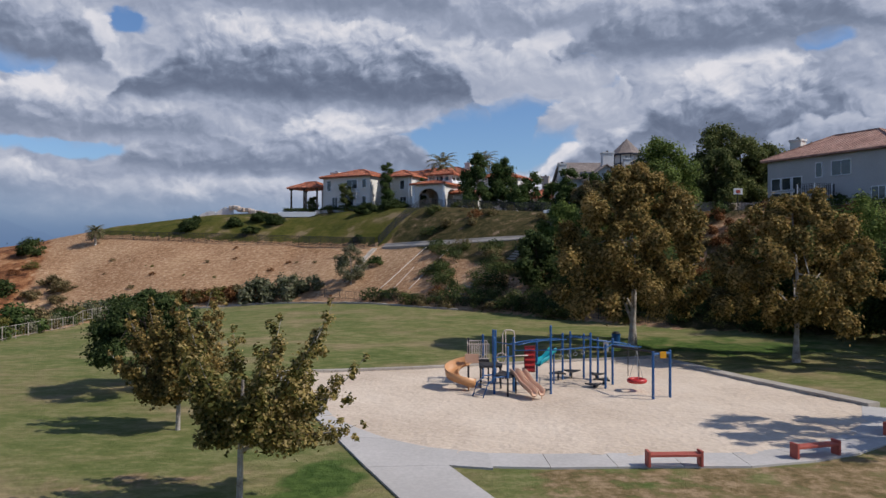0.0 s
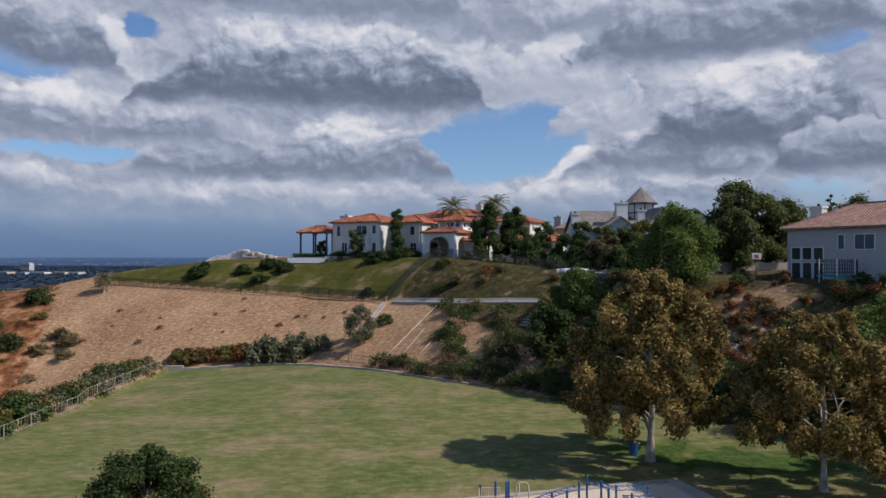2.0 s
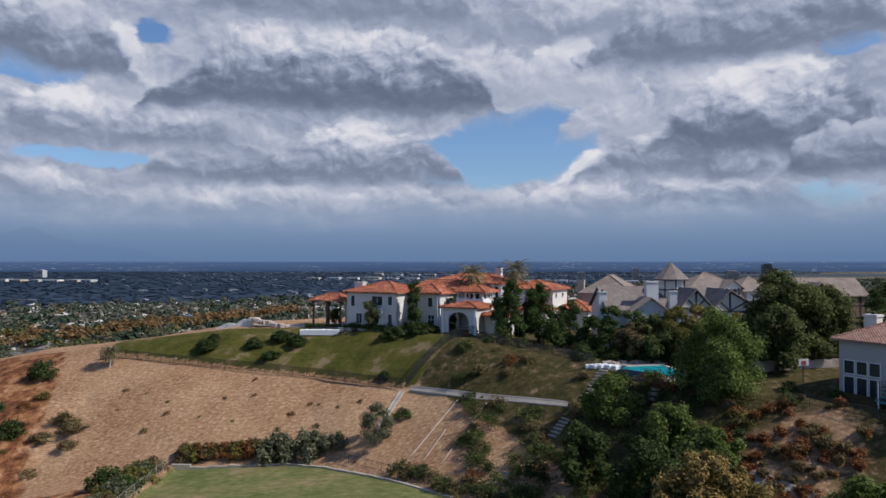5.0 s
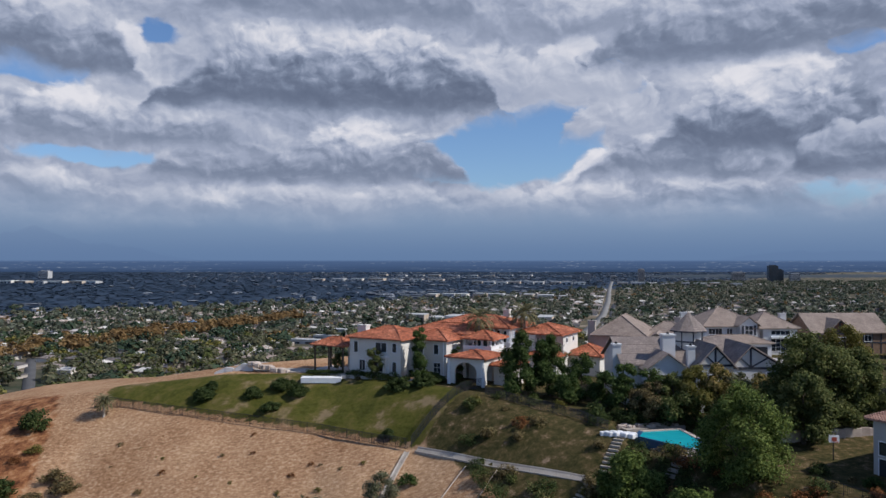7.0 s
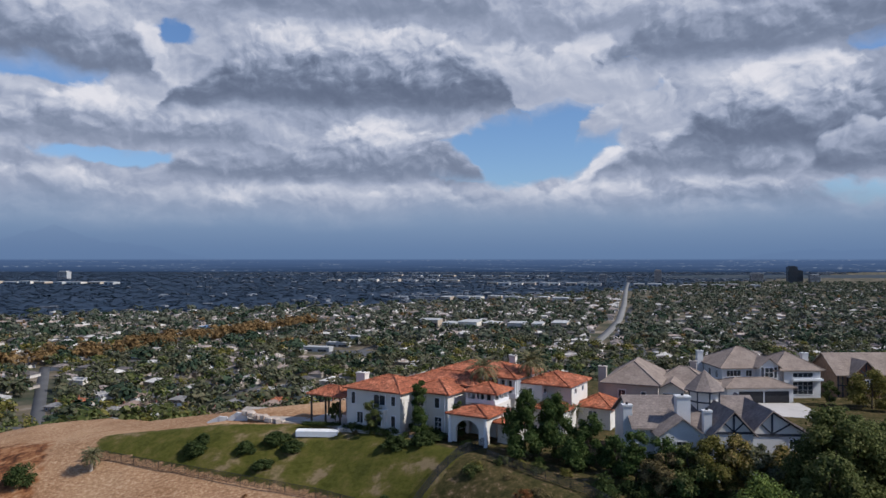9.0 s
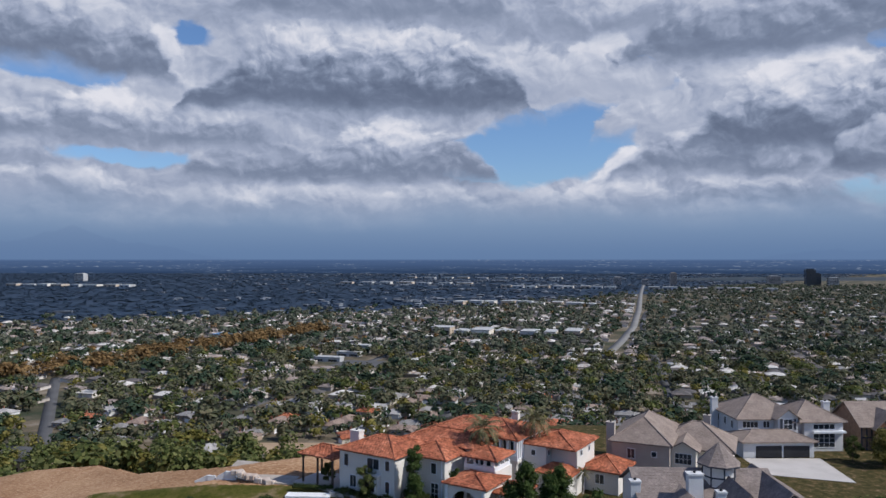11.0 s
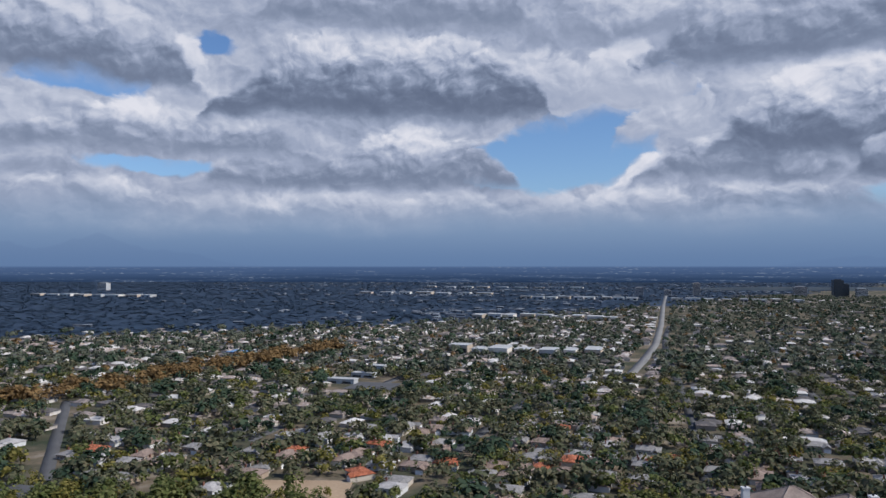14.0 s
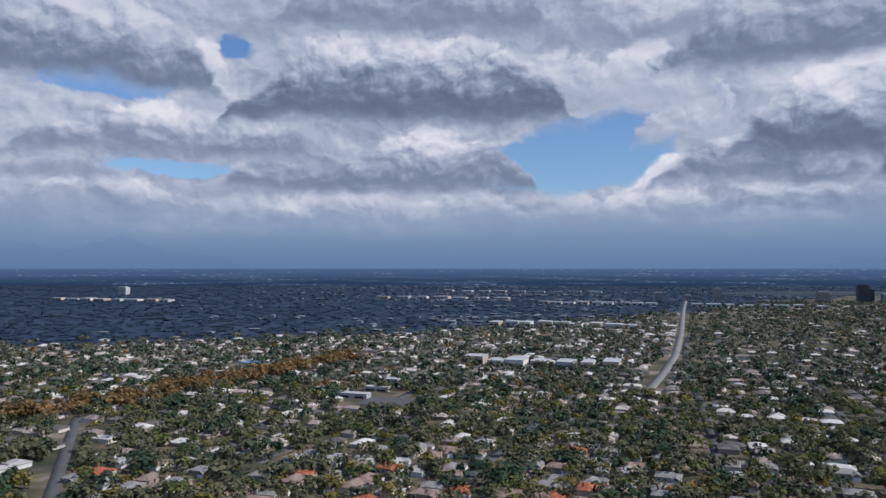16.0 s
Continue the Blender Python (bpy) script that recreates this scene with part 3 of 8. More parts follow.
GX = stretch_axis(np.arange(-92, 92.1, 0.9), np.concatenate([far_steps(-92, -4990, 2), far_steps(92, 4990, 2)]))
GY = stretch_axis(np.arange(14, 190.1, 0.9), np.concatenate([far_steps(14, -1500, 2), far_steps(190, 4990, 3)]))
gx, gy = np.meshgrid(GX, GY)
gz = terrain(gx, gy)
rough_h = np.zeros_like(gz)
for k, (fx, fy, amp) in enumerate(((0.31, 0.23, 0.10), (0.83, 0.61, 0.06), (0.13, 0.17, 0.16))):
    rough_h += amp * np.sin(gx * fx + k) * np.cos(gy * fy + 1.7 * k)
ty = np.interp(gx, XS, TOE_Y)
cy = np.interp(gx, XS, CREST_Y)
py_ = np.interp(gx, XS, PAD_Y)
by_ = np.interp(gx, XS, BACK_Y)
in_park = (gy < ty) & (gx > -37.5) & (gx < 75)
wild = (~in_park) & ~((gy > py_ - 1) & (gy < by_))
gz = gz + np.where(wild, rough_h * np.clip((gy - ty) / 6, 0, 1) * np.clip((250 - gy) / 60, 0, 1), 0)
gz = np.where((gx > -9) & (gx < 26) & (gy > 20) & (gy < 52), np.minimum(gz, -0.03), gz)
# the hollow that holds the swimming pool
gz = np.where((gx > 22.0) & (gx < 32.5) & (gy > 95.5) & (gy < 109), np.minimum(gz, 12.3), gz)
rows, cols = gz.shape
idx = np.arange(rows * cols).reshape(rows, cols)
faces = np.stack([idx[:-1, :-1], idx[:-1, 1:], idx[1:, 1:], idx[1:, :-1]], -1).reshape(-1, 4)


def soft(v, lo, hi):
    t = np.clip((v - lo) / (hi - lo), 0, 1)
    return t * t * (3 - 2 * t)


lawn = soft(ty - gy, -0.4, 0.6) * soft(gx, -38.2, -37.2) * soft(78 - gx, 0, 4)
turf = soft(gy, cy + 0.2, cy + 1.2) * soft(py_ + 1.5 - gy, -1, 1) * soft(gx, -64, -60) * soft(-4.5 + np.maximum(gy - 114, 0) * 0.85 - gx, 0, 1.5)
weeds = soft(gx - np.where(gy > cy, -5.0, 7 - (gy - 95) * 0.6), 0, 3) * (1 - lawn) * soft(by_ - gy, -20, 0) * soft(gy, 15, 40)
dry_patch = np.exp(-(((gx - 35.5) / 7.5) ** 2 + ((gy - 77.5) / 6.5) ** 2) ** 2)
weeds = weeds * (1 - 0.6 * dry_patch)
brush = soft(-56 - gx - (gy - 108) * 0.35, 0, 7) * (1 - lawn) * soft(160 - gy, 0, 20) + soft(-38 - gx, 0, 2) * soft(ty - 3 - gy, 0, 5)
lush = np.exp(-(((gx + 3.2) / 1.7) ** 2 + ((gy - 24.2) / 2.6) ** 2)) + 0.7 * np.exp(-(((gx - 27) / 9) ** 2 + ((gy - 55) / 4) ** 2)) + 0.55 * np.exp(-(((gx - 17) / 9) ** 2 + ((gy - 59) / 5) ** 2))
bare = soft(gx, 2.0, 5.0) * soft(25.6 - gy + np.maximum(gx - 14, 0) * 0.5, 0, 0.6) * soft(gy, 12, 18) * 0.62 + 0.75 * np.exp(-(((gx + 6.4) / 2.0) ** 2 + ((gy - 30) / 2.2) ** 2)) + 0.6 * np.exp(-(((gx + 9) / 4) ** 2 + ((gy - 24) / 1.2) ** 2))
town = soft(gy, by_ + 8, by_ + 70) + soft(-110 - gx, 0, 30)

gm = bpy.data.materials.new("ground_cover")
gm.use_nodes = True
gt = gm.node_tree
glink = gt.links.new
gb = gt.nodes["Principled BSDF"]
gb.inputs["Roughness"].default_value = 0.97
gb.inputs["Specular IOR Level"].default_value = 0.1
gtc = gt.nodes.new("ShaderNodeTexCoord")


def gnoise(scale, detail=5.0, stretch=(1, 1, 1), rough=0.55):
    mp = gt.nodes.new("ShaderNodeMapping")
    mp.inputs["Scale"].default_value = stretch
    glink(gtc.outputs["Object"], mp.inputs[0])
    n = gt.nodes.new("ShaderNodeTexNoise")
    n.inputs["Scale"].default_value, n.inputs["Detail"].default_value, n.inputs["Roughness"].default_value = scale, detail, rough
    glink(mp.outputs[0], n.inputs["Vector"])
    return n.outputs["Fac"]


def gramp(fac, *stops):
    r = gt.nodes.new("ShaderNodeValToRGB")
    glink(fac, r.inputs[0])
    el = r.color_ramp.elements
    for i, (at, c) in enumerate(stops):
        if i < 2:
            el[i].position, el[i].color = at, (*c, 1)
        else:
            el.new(at).color = (*c, 1)
    return r.outputs[0]


def gmix(fac, a, b, mode="MIX"):
    n = gt.nodes.new("ShaderNodeMix")
    n.data_type, n.blend_type = "RGBA", mode
    if isinstance(fac, float):
        n.inputs[0].default_value = fac
    else:
        glink(fac, n.inputs[0])
    glink(a, n.inputs[6])
    glink(b, n.inputs[7])
    return n.outputs[2]


def gattr(name):
    a = gt.nodes.new("ShaderNodeAttribute")
    a.attribute_name = name
    return a.outputs["Fac"]


def gedge(name, frequency=0.8):
    """A cover's share with its border broken by noise."""
    s = gt.nodes.new("ShaderNodeMath")
    s.operation = "ADD"
    glink(gattr(name), s.inputs[0])
    m = gt.nodes.new("ShaderNodeMapRange")
    glink(gnoise(frequency), m.inputs[0])
    m.inputs[3].default_value, m.inputs[4].default_value = -0.75, 0.75
    glink(m.outputs[0], s.inputs[1])
    r = gt.nodes.new("ShaderNodeMapRange")
    r.interpolation_type = "SMOOTHSTEP"
    glink(s.outputs[0], r.inputs[0])
    r.inputs[1].default_value, r.inputs[2].default_value = 0.35, 0.65
    return r.outputs[0]


straw = gramp(gnoise(1.5, 9, (1, 1.5, 1.5), 0.75), (0.36, (0.11, 0.06, 0.03)), (0.46, (0.285, 0.16, 0.083)), (0.53, (0.40, 0.24, 0.132)), (0.62, (0.62, 0.45, 0.29)))
straw = gmix(0.4, straw, gramp(gnoise(0.09, 6), (0.36, (0.27, 0.14, 0.075)), (0.5, (0.39, 0.23, 0.135)), (0.64, (0.50, 0.32, 0.19))))
lawn_c = gramp(gnoise(0.16, 7, (0.7, 1, 1), 0.66), (0.36, (0.085, 0.12, 0.028)), (0.46, (0.14, 0.155, 0.048)), (0.55, (0.2, 0.175, 0.075)), (0.61, (0.30, 0.215, 0.125)))
lawn_c = gmix(0.45, lawn_c, gramp(gnoise(1.3, 8, (0.55, 1, 1), 0.78), (0.4, (0.06, 0.082, 0.022)), (0.5, (0.145, 0.15, 0.056)), (0.6, (0.31, 0.26, 0.135))))
turf_c = gramp(gnoise(0.2, 7, (1, 1, 1), 0.66), (0.36, (0.046, 0.052, 0.008)), (0.48, (0.078, 0.078, 0.013)), (0.56, (0.12, 0.098, 0.03)), (0.64, (0.27, 0.19, 0.12)))
turf_c = gmix(0.35, turf_c, gramp(gnoise(1.2, 7, (1, 1, 1), 0.75), (0.4, (0.035, 0.042, 0.008)), (0.6, (0.12, 0.108, 0.03))))
weed_c = gramp(gnoise(0.7, 9, (1, 1, 1), 0.78), (0.38, (0.028, 0.03, 0.01)), (0.47, (0.056, 0.05, 0.018)), (0.57, (0.1, 0.072, 0.032)), (0.66, (0.3, 0.21, 0.14)))
brush_c = gramp(gnoise(0.4, 8, (1, 1, 1), 0.74), (0.38, (0.07, 0.03, 0.016)), (0.48, (0.2, 0.08, 0.035)), (0.56, (0.33, 0.155, 0.07)), (0.65, (0.46, 0.29, 0.17)))
# woodland floor: the far haze and cloud shade painted in as blue
hazed_wood_c = gramp(gnoise(0.01, 6), (0.4, (0.03, 0.05, 0.084)), (0.6, (0.042, 0.064, 0.102)))
town_c = gramp(gnoise(0.02, 6, (1, 1, 1), 0.65), (0.36, (0.045, 0.055, 0.035)), (0.47, (0.085, 0.08, 0.055)), (0.56, (0.15, 0.12, 0.085)), (0.66, (0.26, 0.22, 0.175)))
cover = gmix(gedge("weeds", 0.35), straw, weed_c)
cover = gmix(gedge("brush", 0.35), cover, brush_c)
cover = gmix(gedge("turf", 1.2), cover, turf_c)
lush_c = gramp(gnoise(2.0, 6), (0.4, (0.04, 0.072, 0.015)), (0.6, (0.078, 0.118, 0.028)))
lawn_c = gmix(gedge("lush", 0.5), lawn_c, lush_c)
bare_c = gramp(gnoise(1.4, 7, (1, 1, 1), 0.7), (0.38, (0.11, 0.085, 0.035)), (0.5, (0.2, 0.14, 0.07)), (0.62, (0.34, 0.24, 0.145)))
lawn_c = gmix(gedge("bare", 0.7), lawn_c, bare_c)
cover = gmix(gedge("lawn", 1.6), cover, lawn_c)
# past the edge of the woods the valley floor turns to that hazed blue
cover = gmix(gedge("town", 0.05), cover, gmix(gedge("woods", 0.004), town_c, hazed_wood_c))
glink(cover, gb.inputs["Base Color"])
gbump = gt.nodes.new("ShaderNodeBump")
gbump.inputs["Strength"].default_value, gbump.inputs["Distance"].default_value = 0.8, 0.12
glink(gnoise(3.5, 6, (1, 1, 1), 0.7), gbump.inputs["Height"])
glink(gbump.outputs[0], gb.inputs["Normal"])

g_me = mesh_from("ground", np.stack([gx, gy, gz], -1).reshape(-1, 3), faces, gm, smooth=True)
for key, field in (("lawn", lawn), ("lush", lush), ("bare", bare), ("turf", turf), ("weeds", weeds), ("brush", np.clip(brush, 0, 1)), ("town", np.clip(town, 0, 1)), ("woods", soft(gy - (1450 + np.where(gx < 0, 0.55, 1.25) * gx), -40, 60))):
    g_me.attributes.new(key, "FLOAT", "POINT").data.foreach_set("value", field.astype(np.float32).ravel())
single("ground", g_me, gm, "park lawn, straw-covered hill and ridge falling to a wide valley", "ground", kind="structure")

# ---------------------------------------------------------------- the play area: sand, concrete walks and kerbs
SAND = [(-8.4, 45.5), (-4.5, 33.2), (-1.6, 28.9), (1.2, 27.0), (8, 26.5), (13, 26.3), (18, 28.8), (21.4, 31.6), (22.4, 34.5), (19.5, 42.5), (16.9, 51.0)]


def inside(px_, py2, poly):
    r = np.zeros(px_.shape, bool)
    for (x1, y1), (x2, y2) in zip(poly, poly[1:] + poly[:1]):
        c = (y1 > py2) != (y2 > py2)
        r ^= c & (px_ < (x2 - x1) * (py2 - y1) / (y2 - y1 + 1e-12) + x1)
    return r


sx, sy = np.meshgrid(np.arange(-9, 23, 0.2), np.arange(26, 52, 0.2))
sz = 0.02 + 0.025 * np.sin(sx * 2.1 + np.sin(sy * 1.3) * 2) * np.sin(sy * 2.4 + np.cos(sx * 1.1) * 2) + 0.02 * np.random.rand(*sx.shape)
si = np.arange(sx.size).reshape(sx.shape)
sf = np.stack([si[:-1, :-1], si[:-1, 1:], si[1:, 1:], si[1:, :-1]], -1).reshape(-1, 4)
keep = inside(sx[:-1, :-1].ravel() + 0.1, sy[:-1, :-1].ravel() + 0.1, SAND)
single("play_sand", mesh_from("play_sand", np.stack([sx, sy, sz], -1), sf[keep], M_SAND, True), M_SAND,
       "raked pale beige sand under the playground", "sand", kind="structure")


def strip(name, line, width, z0, z1, mat, parent, slab, side=0.0):
    """Slabs end to end along a line, each a piece of its own, with open joints."""
    pts = [Vector((*p, 0)) for p in line]
    lens = [0]
    for a, b in zip(pts, pts[1:]):
        lens.append(lens[-1] + (b - a).length)

    def at(s):
        for i in range(len(pts) - 1):
            if s <= lens[i + 1] + 1e-6:
                return pts[i].lerp(pts[i + 1], (s - lens[i]) / (lens[i + 1] - lens[i]))
        return pts[-1]

    n = max(1, round(lens[-1] / slab))
    cuts = [lens[-1] * i / n for i in range(n + 1)]

    def frame_at(s):
        d = (at(min(s + 0.6, lens[-1])) - at(max(s - 0.6, 0))).normalized()
        return at(s), Vector((-d.y, d.x, 0))

    for a, b in zip(cuts, cuts[1:]):
        p, u = frame_at(a)
        q, v = frame_at(b)
        g = (q - p).normalized() * 0.012
        p, q = p + g, q - g
        k0, k1 = (side - 0.5) * width, (side + 0.5) * width
        part(name, prism([tuple((p + u * k0).xy), tuple((q + v * k0).xy), tuple((q + v * k1).xy), tuple((p + u * k1).xy)], z0, z1), mat, parent)


walks = thing("pavement", "pale concrete walk round the sand play area", "pavement", kind="structure")
part("path_slab", prism([(0.2, 19.4), (3.6, 19.4), (2.41, 22.16), (1.19, 25.5), (-1.2, 24.2), (-0.54, 22.27)][:4] + [(-1.75, 25.4), (-0.54, 22.27)], -0.10, 0.05), M_CONCRETE, walks)
part("path_slab", prism([(-1.77, 25.42), (1.17, 25.52), (2.75, 25.1), (2.75, 27.0), (0.5, 27.9), (-1.2, 29.3), (-3.3, 29.6)], -0.10, 0.05), M_CONCRETE, walks)
part("path_slab", prism([(-3.31, 29.62), (-1.22, 29.32), (-2.6, 31.2), (-3.9, 33.4), (-4.75, 33.5)], -0.10, 0.05), M_CONCRETE, walks)
strip("path_slab", [(2.42, 26.2), (4, 25.95), (8, 25.95), (13, 25.8), (17.5, 27.6), (20.6, 30.4), (23.0, 34.2)], 1.7, -0.10, 0.047, M_CONCRETE, walks, 2.4)
strip("path_slab", [(-4.32, 33.5), (-5.6, 37.0), (-8.7, 45.9)], 0.85, -0.10, 0.053, M_CONCRETE, walks, 3.0)
kerbs = thing("kerb", "low weathered concrete kerb along the sand edge", "kerb", kind="structure")
strip("kerb_stone", [(-8.9, 45.75), (-4.9, 46.1), (2.06, 47.5), (9, 49.3), (16.8, 51.2)], 0.45, -0.1, 0.17, M_CONC_OLD, kerbs, 3.0)
strip("kerb_stone", [(17.2, 51.4), (19.6, 43.0), (22.9, 34.6)], 0.85, -0.1, 0.2, M_CONC_OLD, kerbs, 3.0)

# ---------------------------------------------------------------- building parts
def hip(x0, x1, y0, y1, z, h, over=0.6, thick=0.22):
    """A hipped roof over a rectangle: four slopes to a ridge along the longer side, with fascia and soffit."""
    x0, x1, y0, y1 = x0 - over, x1 + over, y0 - over, y1 + over
    w, d = x1 - x0, y1 - y0
    r = min(w, d) / 2 * 0.96
    cx, cy_ = (x0 + x1) / 2, (y0 + y1) / 2
    if w >= d:
        ridge = [(x0 + r, cy_), (x1 - r, cy_)]
    else:
        ridge = [(cx, y0 + r), (cx, y1 - r)]
    bm = bmesh.new()
    lo = [bm.verts.new((x, y, z - thick)) for x, y in ((x0, y0), (x1, y0), (x1, y1), (x0, y1))]
    hi = [bm.verts.new((x, y, z)) for x, y in ((x0, y0), (x1, y0), (x1, y1), (x0, y1))]
    a, b = (bm.verts.new((*p, z + h)) for p in ridge)
    for i in range(4):
        bm.faces.new((lo[i], lo[(i + 1) % 4], hi[(i + 1) % 4], hi[i]))
    bm.faces.new(lo[::-1])
    if w >= d:
        for f in ((hi[0], hi[1], b, a), (hi[1], hi[2], b), (hi[2], hi[3], a, b), (hi[3], hi[0], a)):
            bm.faces.new(f)
    else:
        for f in ((hi[0], hi[1], a), (hi[1], hi[2], b, a), (hi[2], hi[3], b), (hi[3], hi[0], a, b)):
            bm.faces.new(f)
    return bm


def hip_caps(x0, x1, y0, y1, z, h, over=0.6, r=0.13):
    """The rounded cap tiles along the ridge and the hips."""
    x0, x1, y0, y1 = x0 - over, x1 + over, y0 - over, y1 + over
    w, d = x1 - x0, y1 - y0
    k = min(w, d) / 2 * 0.96
    cx, cy_ = (x0 + x1) / 2, (y0 + y1) / 2
    a, b = ((x0 + k, cy_), (x1 - k, cy_)) if w >= d else ((cx, y0 + k), (cx, y1 - k))
    bm = bmesh.new()
    if w >= d:
        ends = ((a, (x0, y0)), (a, (x0, y1)), (b, (x1, y0)), (b, (x1, y1)))
    else:
        ends = ((a, (x0, y0)), (a, (x1, y0)), (b, (x0, y1)), (b, (x1, y1)))
    for p, q in ends:
        tube(bm, (*p, z + h), (*q, z), r, n=6)
    tube(bm, (*a, z + h), (*b, z + h + 0.001), r, n=6)
    return bm


def gable(x0, x1, y0, y1, z, h, along="y", over=0.5, thick=0.2, peak=None):
    """A ridged roof of two slabs; the ridge runs along y or x."""
    bm = bmesh.new()
    if along == "y":
        p = (x0 + x1) / 2 if peak is None else peak
        sl, sr = h / (p - x0), h / (x1 - p)
        prof = [(x0 - over, z - over * sl), (p, z + h), (x1 + over, z - over * sr)]
        to = lambda a, b, c: (a, b, c)
        c0, c1 = y0 - over, y1 + over
    else:
        p = (y0 + y1) / 2 if peak is None else peak
        sl, sr = h / (p - y0), h / (y1 - p)
        prof = [(y0 - over, z - over * sl), (p, z + h), (y1 + over, z - over * sr)]
        to = lambda a, b, c: (b, a, c)
        c0, c1 = x0 - over, x1 + over
    rows_ = []
    for c in (c0, c1):
        rows_.append([bm.verts.new(to(a, c, zz + thick)) for a, zz in prof] + [bm.verts.new(to(a, c, zz)) for a, zz in prof[::-1]])
    for i in range(6):
        bm.faces.new((rows_[0][i], rows_[0][(i + 1) % 6], rows_[1][(i + 1) % 6], rows_[1][i]))
    bm.faces.new(rows_[0])
    bm.faces.new(rows_[1][::-1])
    bmesh.ops.recalc_face_normals(bm, faces=bm.faces)
    return bm


def gable_wall(x0, x1, y0, y1, z, h, along="y", peak=None):
    """The triangle of wall that fills a gable."""
    bm = bmesh.new()
    if along == "y":
        p = (x0 + x1) / 2 if peak is None else peak
        tri = [(x0, z), (x1, z), (p, z + h)]
        lay = [[bm.verts.new((a, y, c)) for a, c in tri] for y in (y0, y1)]
    else:
        p = (y0 + y1) / 2 if peak is None else peak
        tri = [(y0, z), (y1, z), (p, z + h)]
        lay = [[bm.verts.new((x, a, c)) for a, c in tri] for x in (x0, x1)]
    for i in range(3):
        bm.faces.new((lay[0][i], lay[0][(i + 1) % 3], lay[1][(i + 1) % 3], lay[1][i]))
    bm.faces.new(lay[0])
    bm.faces.new(lay[1][::-1])
    bmesh.ops.recalc_face_normals(bm, faces=bm.faces)
    return bm


FACING = {"front": 0, "right": 90, "back": 180, "left": -90}
WINDOWS = {}


def window(parent, x, y, z, w, h, facing="front", bars=1, cross=0, mat=None, glass=None):
    """A window with its sill centre at x, y, z on a wall's outer face: frame with bars, and the pane set in it."""
    mat = mat or M_TRIM
    key = (w, h, bars, cross, mat.name)
    if key not in WINDOWS:
        t = 0.09

        def made(name, bm, m):
            me = bpy.data.meshes.new(name)
            bm.to_mesh(me)
            bm.free()
            me.materials.append(m)
            return me

        bm = bmesh.new()
        outer = ((-w / 2 - t, -t), (w / 2 + t, -t), (w / 2 + t, h + t), (-w / 2 - t, h + t))
        inner = ((-w / 2, 0), (w / 2, 0), (w / 2, h), (-w / 2, h))
        of, inf, ob_, ib = ([bm.verts.new((x, y, z)) for x, z in q] for y, q in ((-0.09, outer), (-0.09, inner), (0.02, outer), (0.02, inner)))
        for i in range(4):
            j = (i + 1) % 4
            bm.faces.new((of[i], of[j], inf[j], inf[i]))
            bm.faces.new((of[j], of[i], ob_[i], ob_[j]))
            bm.faces.new((inf[i], inf[j], ib[j], ib[i]))
        bmesh.ops.recalc_face_normals(bm, faces=bm.faces)
        WINDOWS[key] = (made("window", bm, mat), made("pane", bx(-w / 2, w / 2, -0.03, -0.012, 0, h), M_GLASS),
                        made("glazing_bar", bx(-0.035, 0.035, -0.06, -0.029, 0, h), mat), made("glazing_bar", bx(-w / 2, w / 2, -0.056, -0.029, -0.03, 0.03), mat))
    f, p, up, across = WINDOWS[key]
    ob = part("window", f, mat, parent)
    ob.matrix_local = pose(x, y, z, 0, 0, FACING[facing])
    part("pane", p, M_GLASS, ob, "dark reflecting glass")
    for i in range(bars):
        part("glazing_bar", up, mat, ob).location = (-w / 2 + w * (i + 1) / (bars + 1), 0, 0)
    for i in range(cross):
        part("glazing_bar", across, mat, ob).location = (0, 0, h * (i + 1) / (cross + 1))
    return ob


def arch_wall(w, h, ow, oh, thick=0.4):
    """A wall panel along x with an arched opening from the ground."""
    bm = bmesh.new()
    r = ow / 2
    out_ = [(-w / 2, 0), (-w / 2, h), (w / 2, h), (w / 2, 0), (r, 0)]
    n = 12
    rise = min(r * 0.75, oh * 0.5)
    out_ += [(r * math.cos(math.pi * i / n), oh - rise + rise * math.sin(math.pi * i / n)) for i in range(n + 1)]
    out_ += [(-r, 0)]
    a = [bm.verts.new((x, -thick / 2, z)) for x, z in out_]
    b = [bm.verts.new((x, thick / 2, z)) for x, z in out_]
    m = len(out_)
    for i in range(m):
        bm.faces.new((a[i], b[i], b[(i + 1) % m], a[(i + 1) % m]))
    bm.faces.new(a)
    bm.faces.new(b[::-1])
    bmesh.ops.recalc_face_normals(bm, faces=bm.faces)
    return bm


def column(x, y, z0, z1, r=0.22):
    bm = bmesh.new()
    tube(bm, (x, y, z0), (x, y, z1), r, r * 0.86, 10)
    box(bm, x - r * 1.4, x + r * 1.4, y - r * 1.4, y + r * 1.4, z0, z0 + 0.2)
    box(bm, x - r * 1.4, x + r * 1.4, y - r * 1.4, y + r * 1.4, z1 - 0.22, z1)
    return bm


def chimney(parent, x, y, z0, z1, w=1.3, d=1.0, mat=None):
    bm = bx(x - w / 2, x + w / 2, y - d / 2, y + d / 2, z0, z1 - 0.25)
    box(bm, x - w / 2 - 0.1, x + w / 2 + 0.1, y - d / 2 - 0.1, y + d / 2 + 0.1, z1 - 0.25, z1)
    c = part("chimney", bm, mat or M_STUCCO, parent)
    part("chimney_pot", tube(bmesh.new(), (x, y, z1), (x, y, z1 + 0.3), 0.2, 0.17, 8), M_IRON, c, "dark metal flue")
    return c


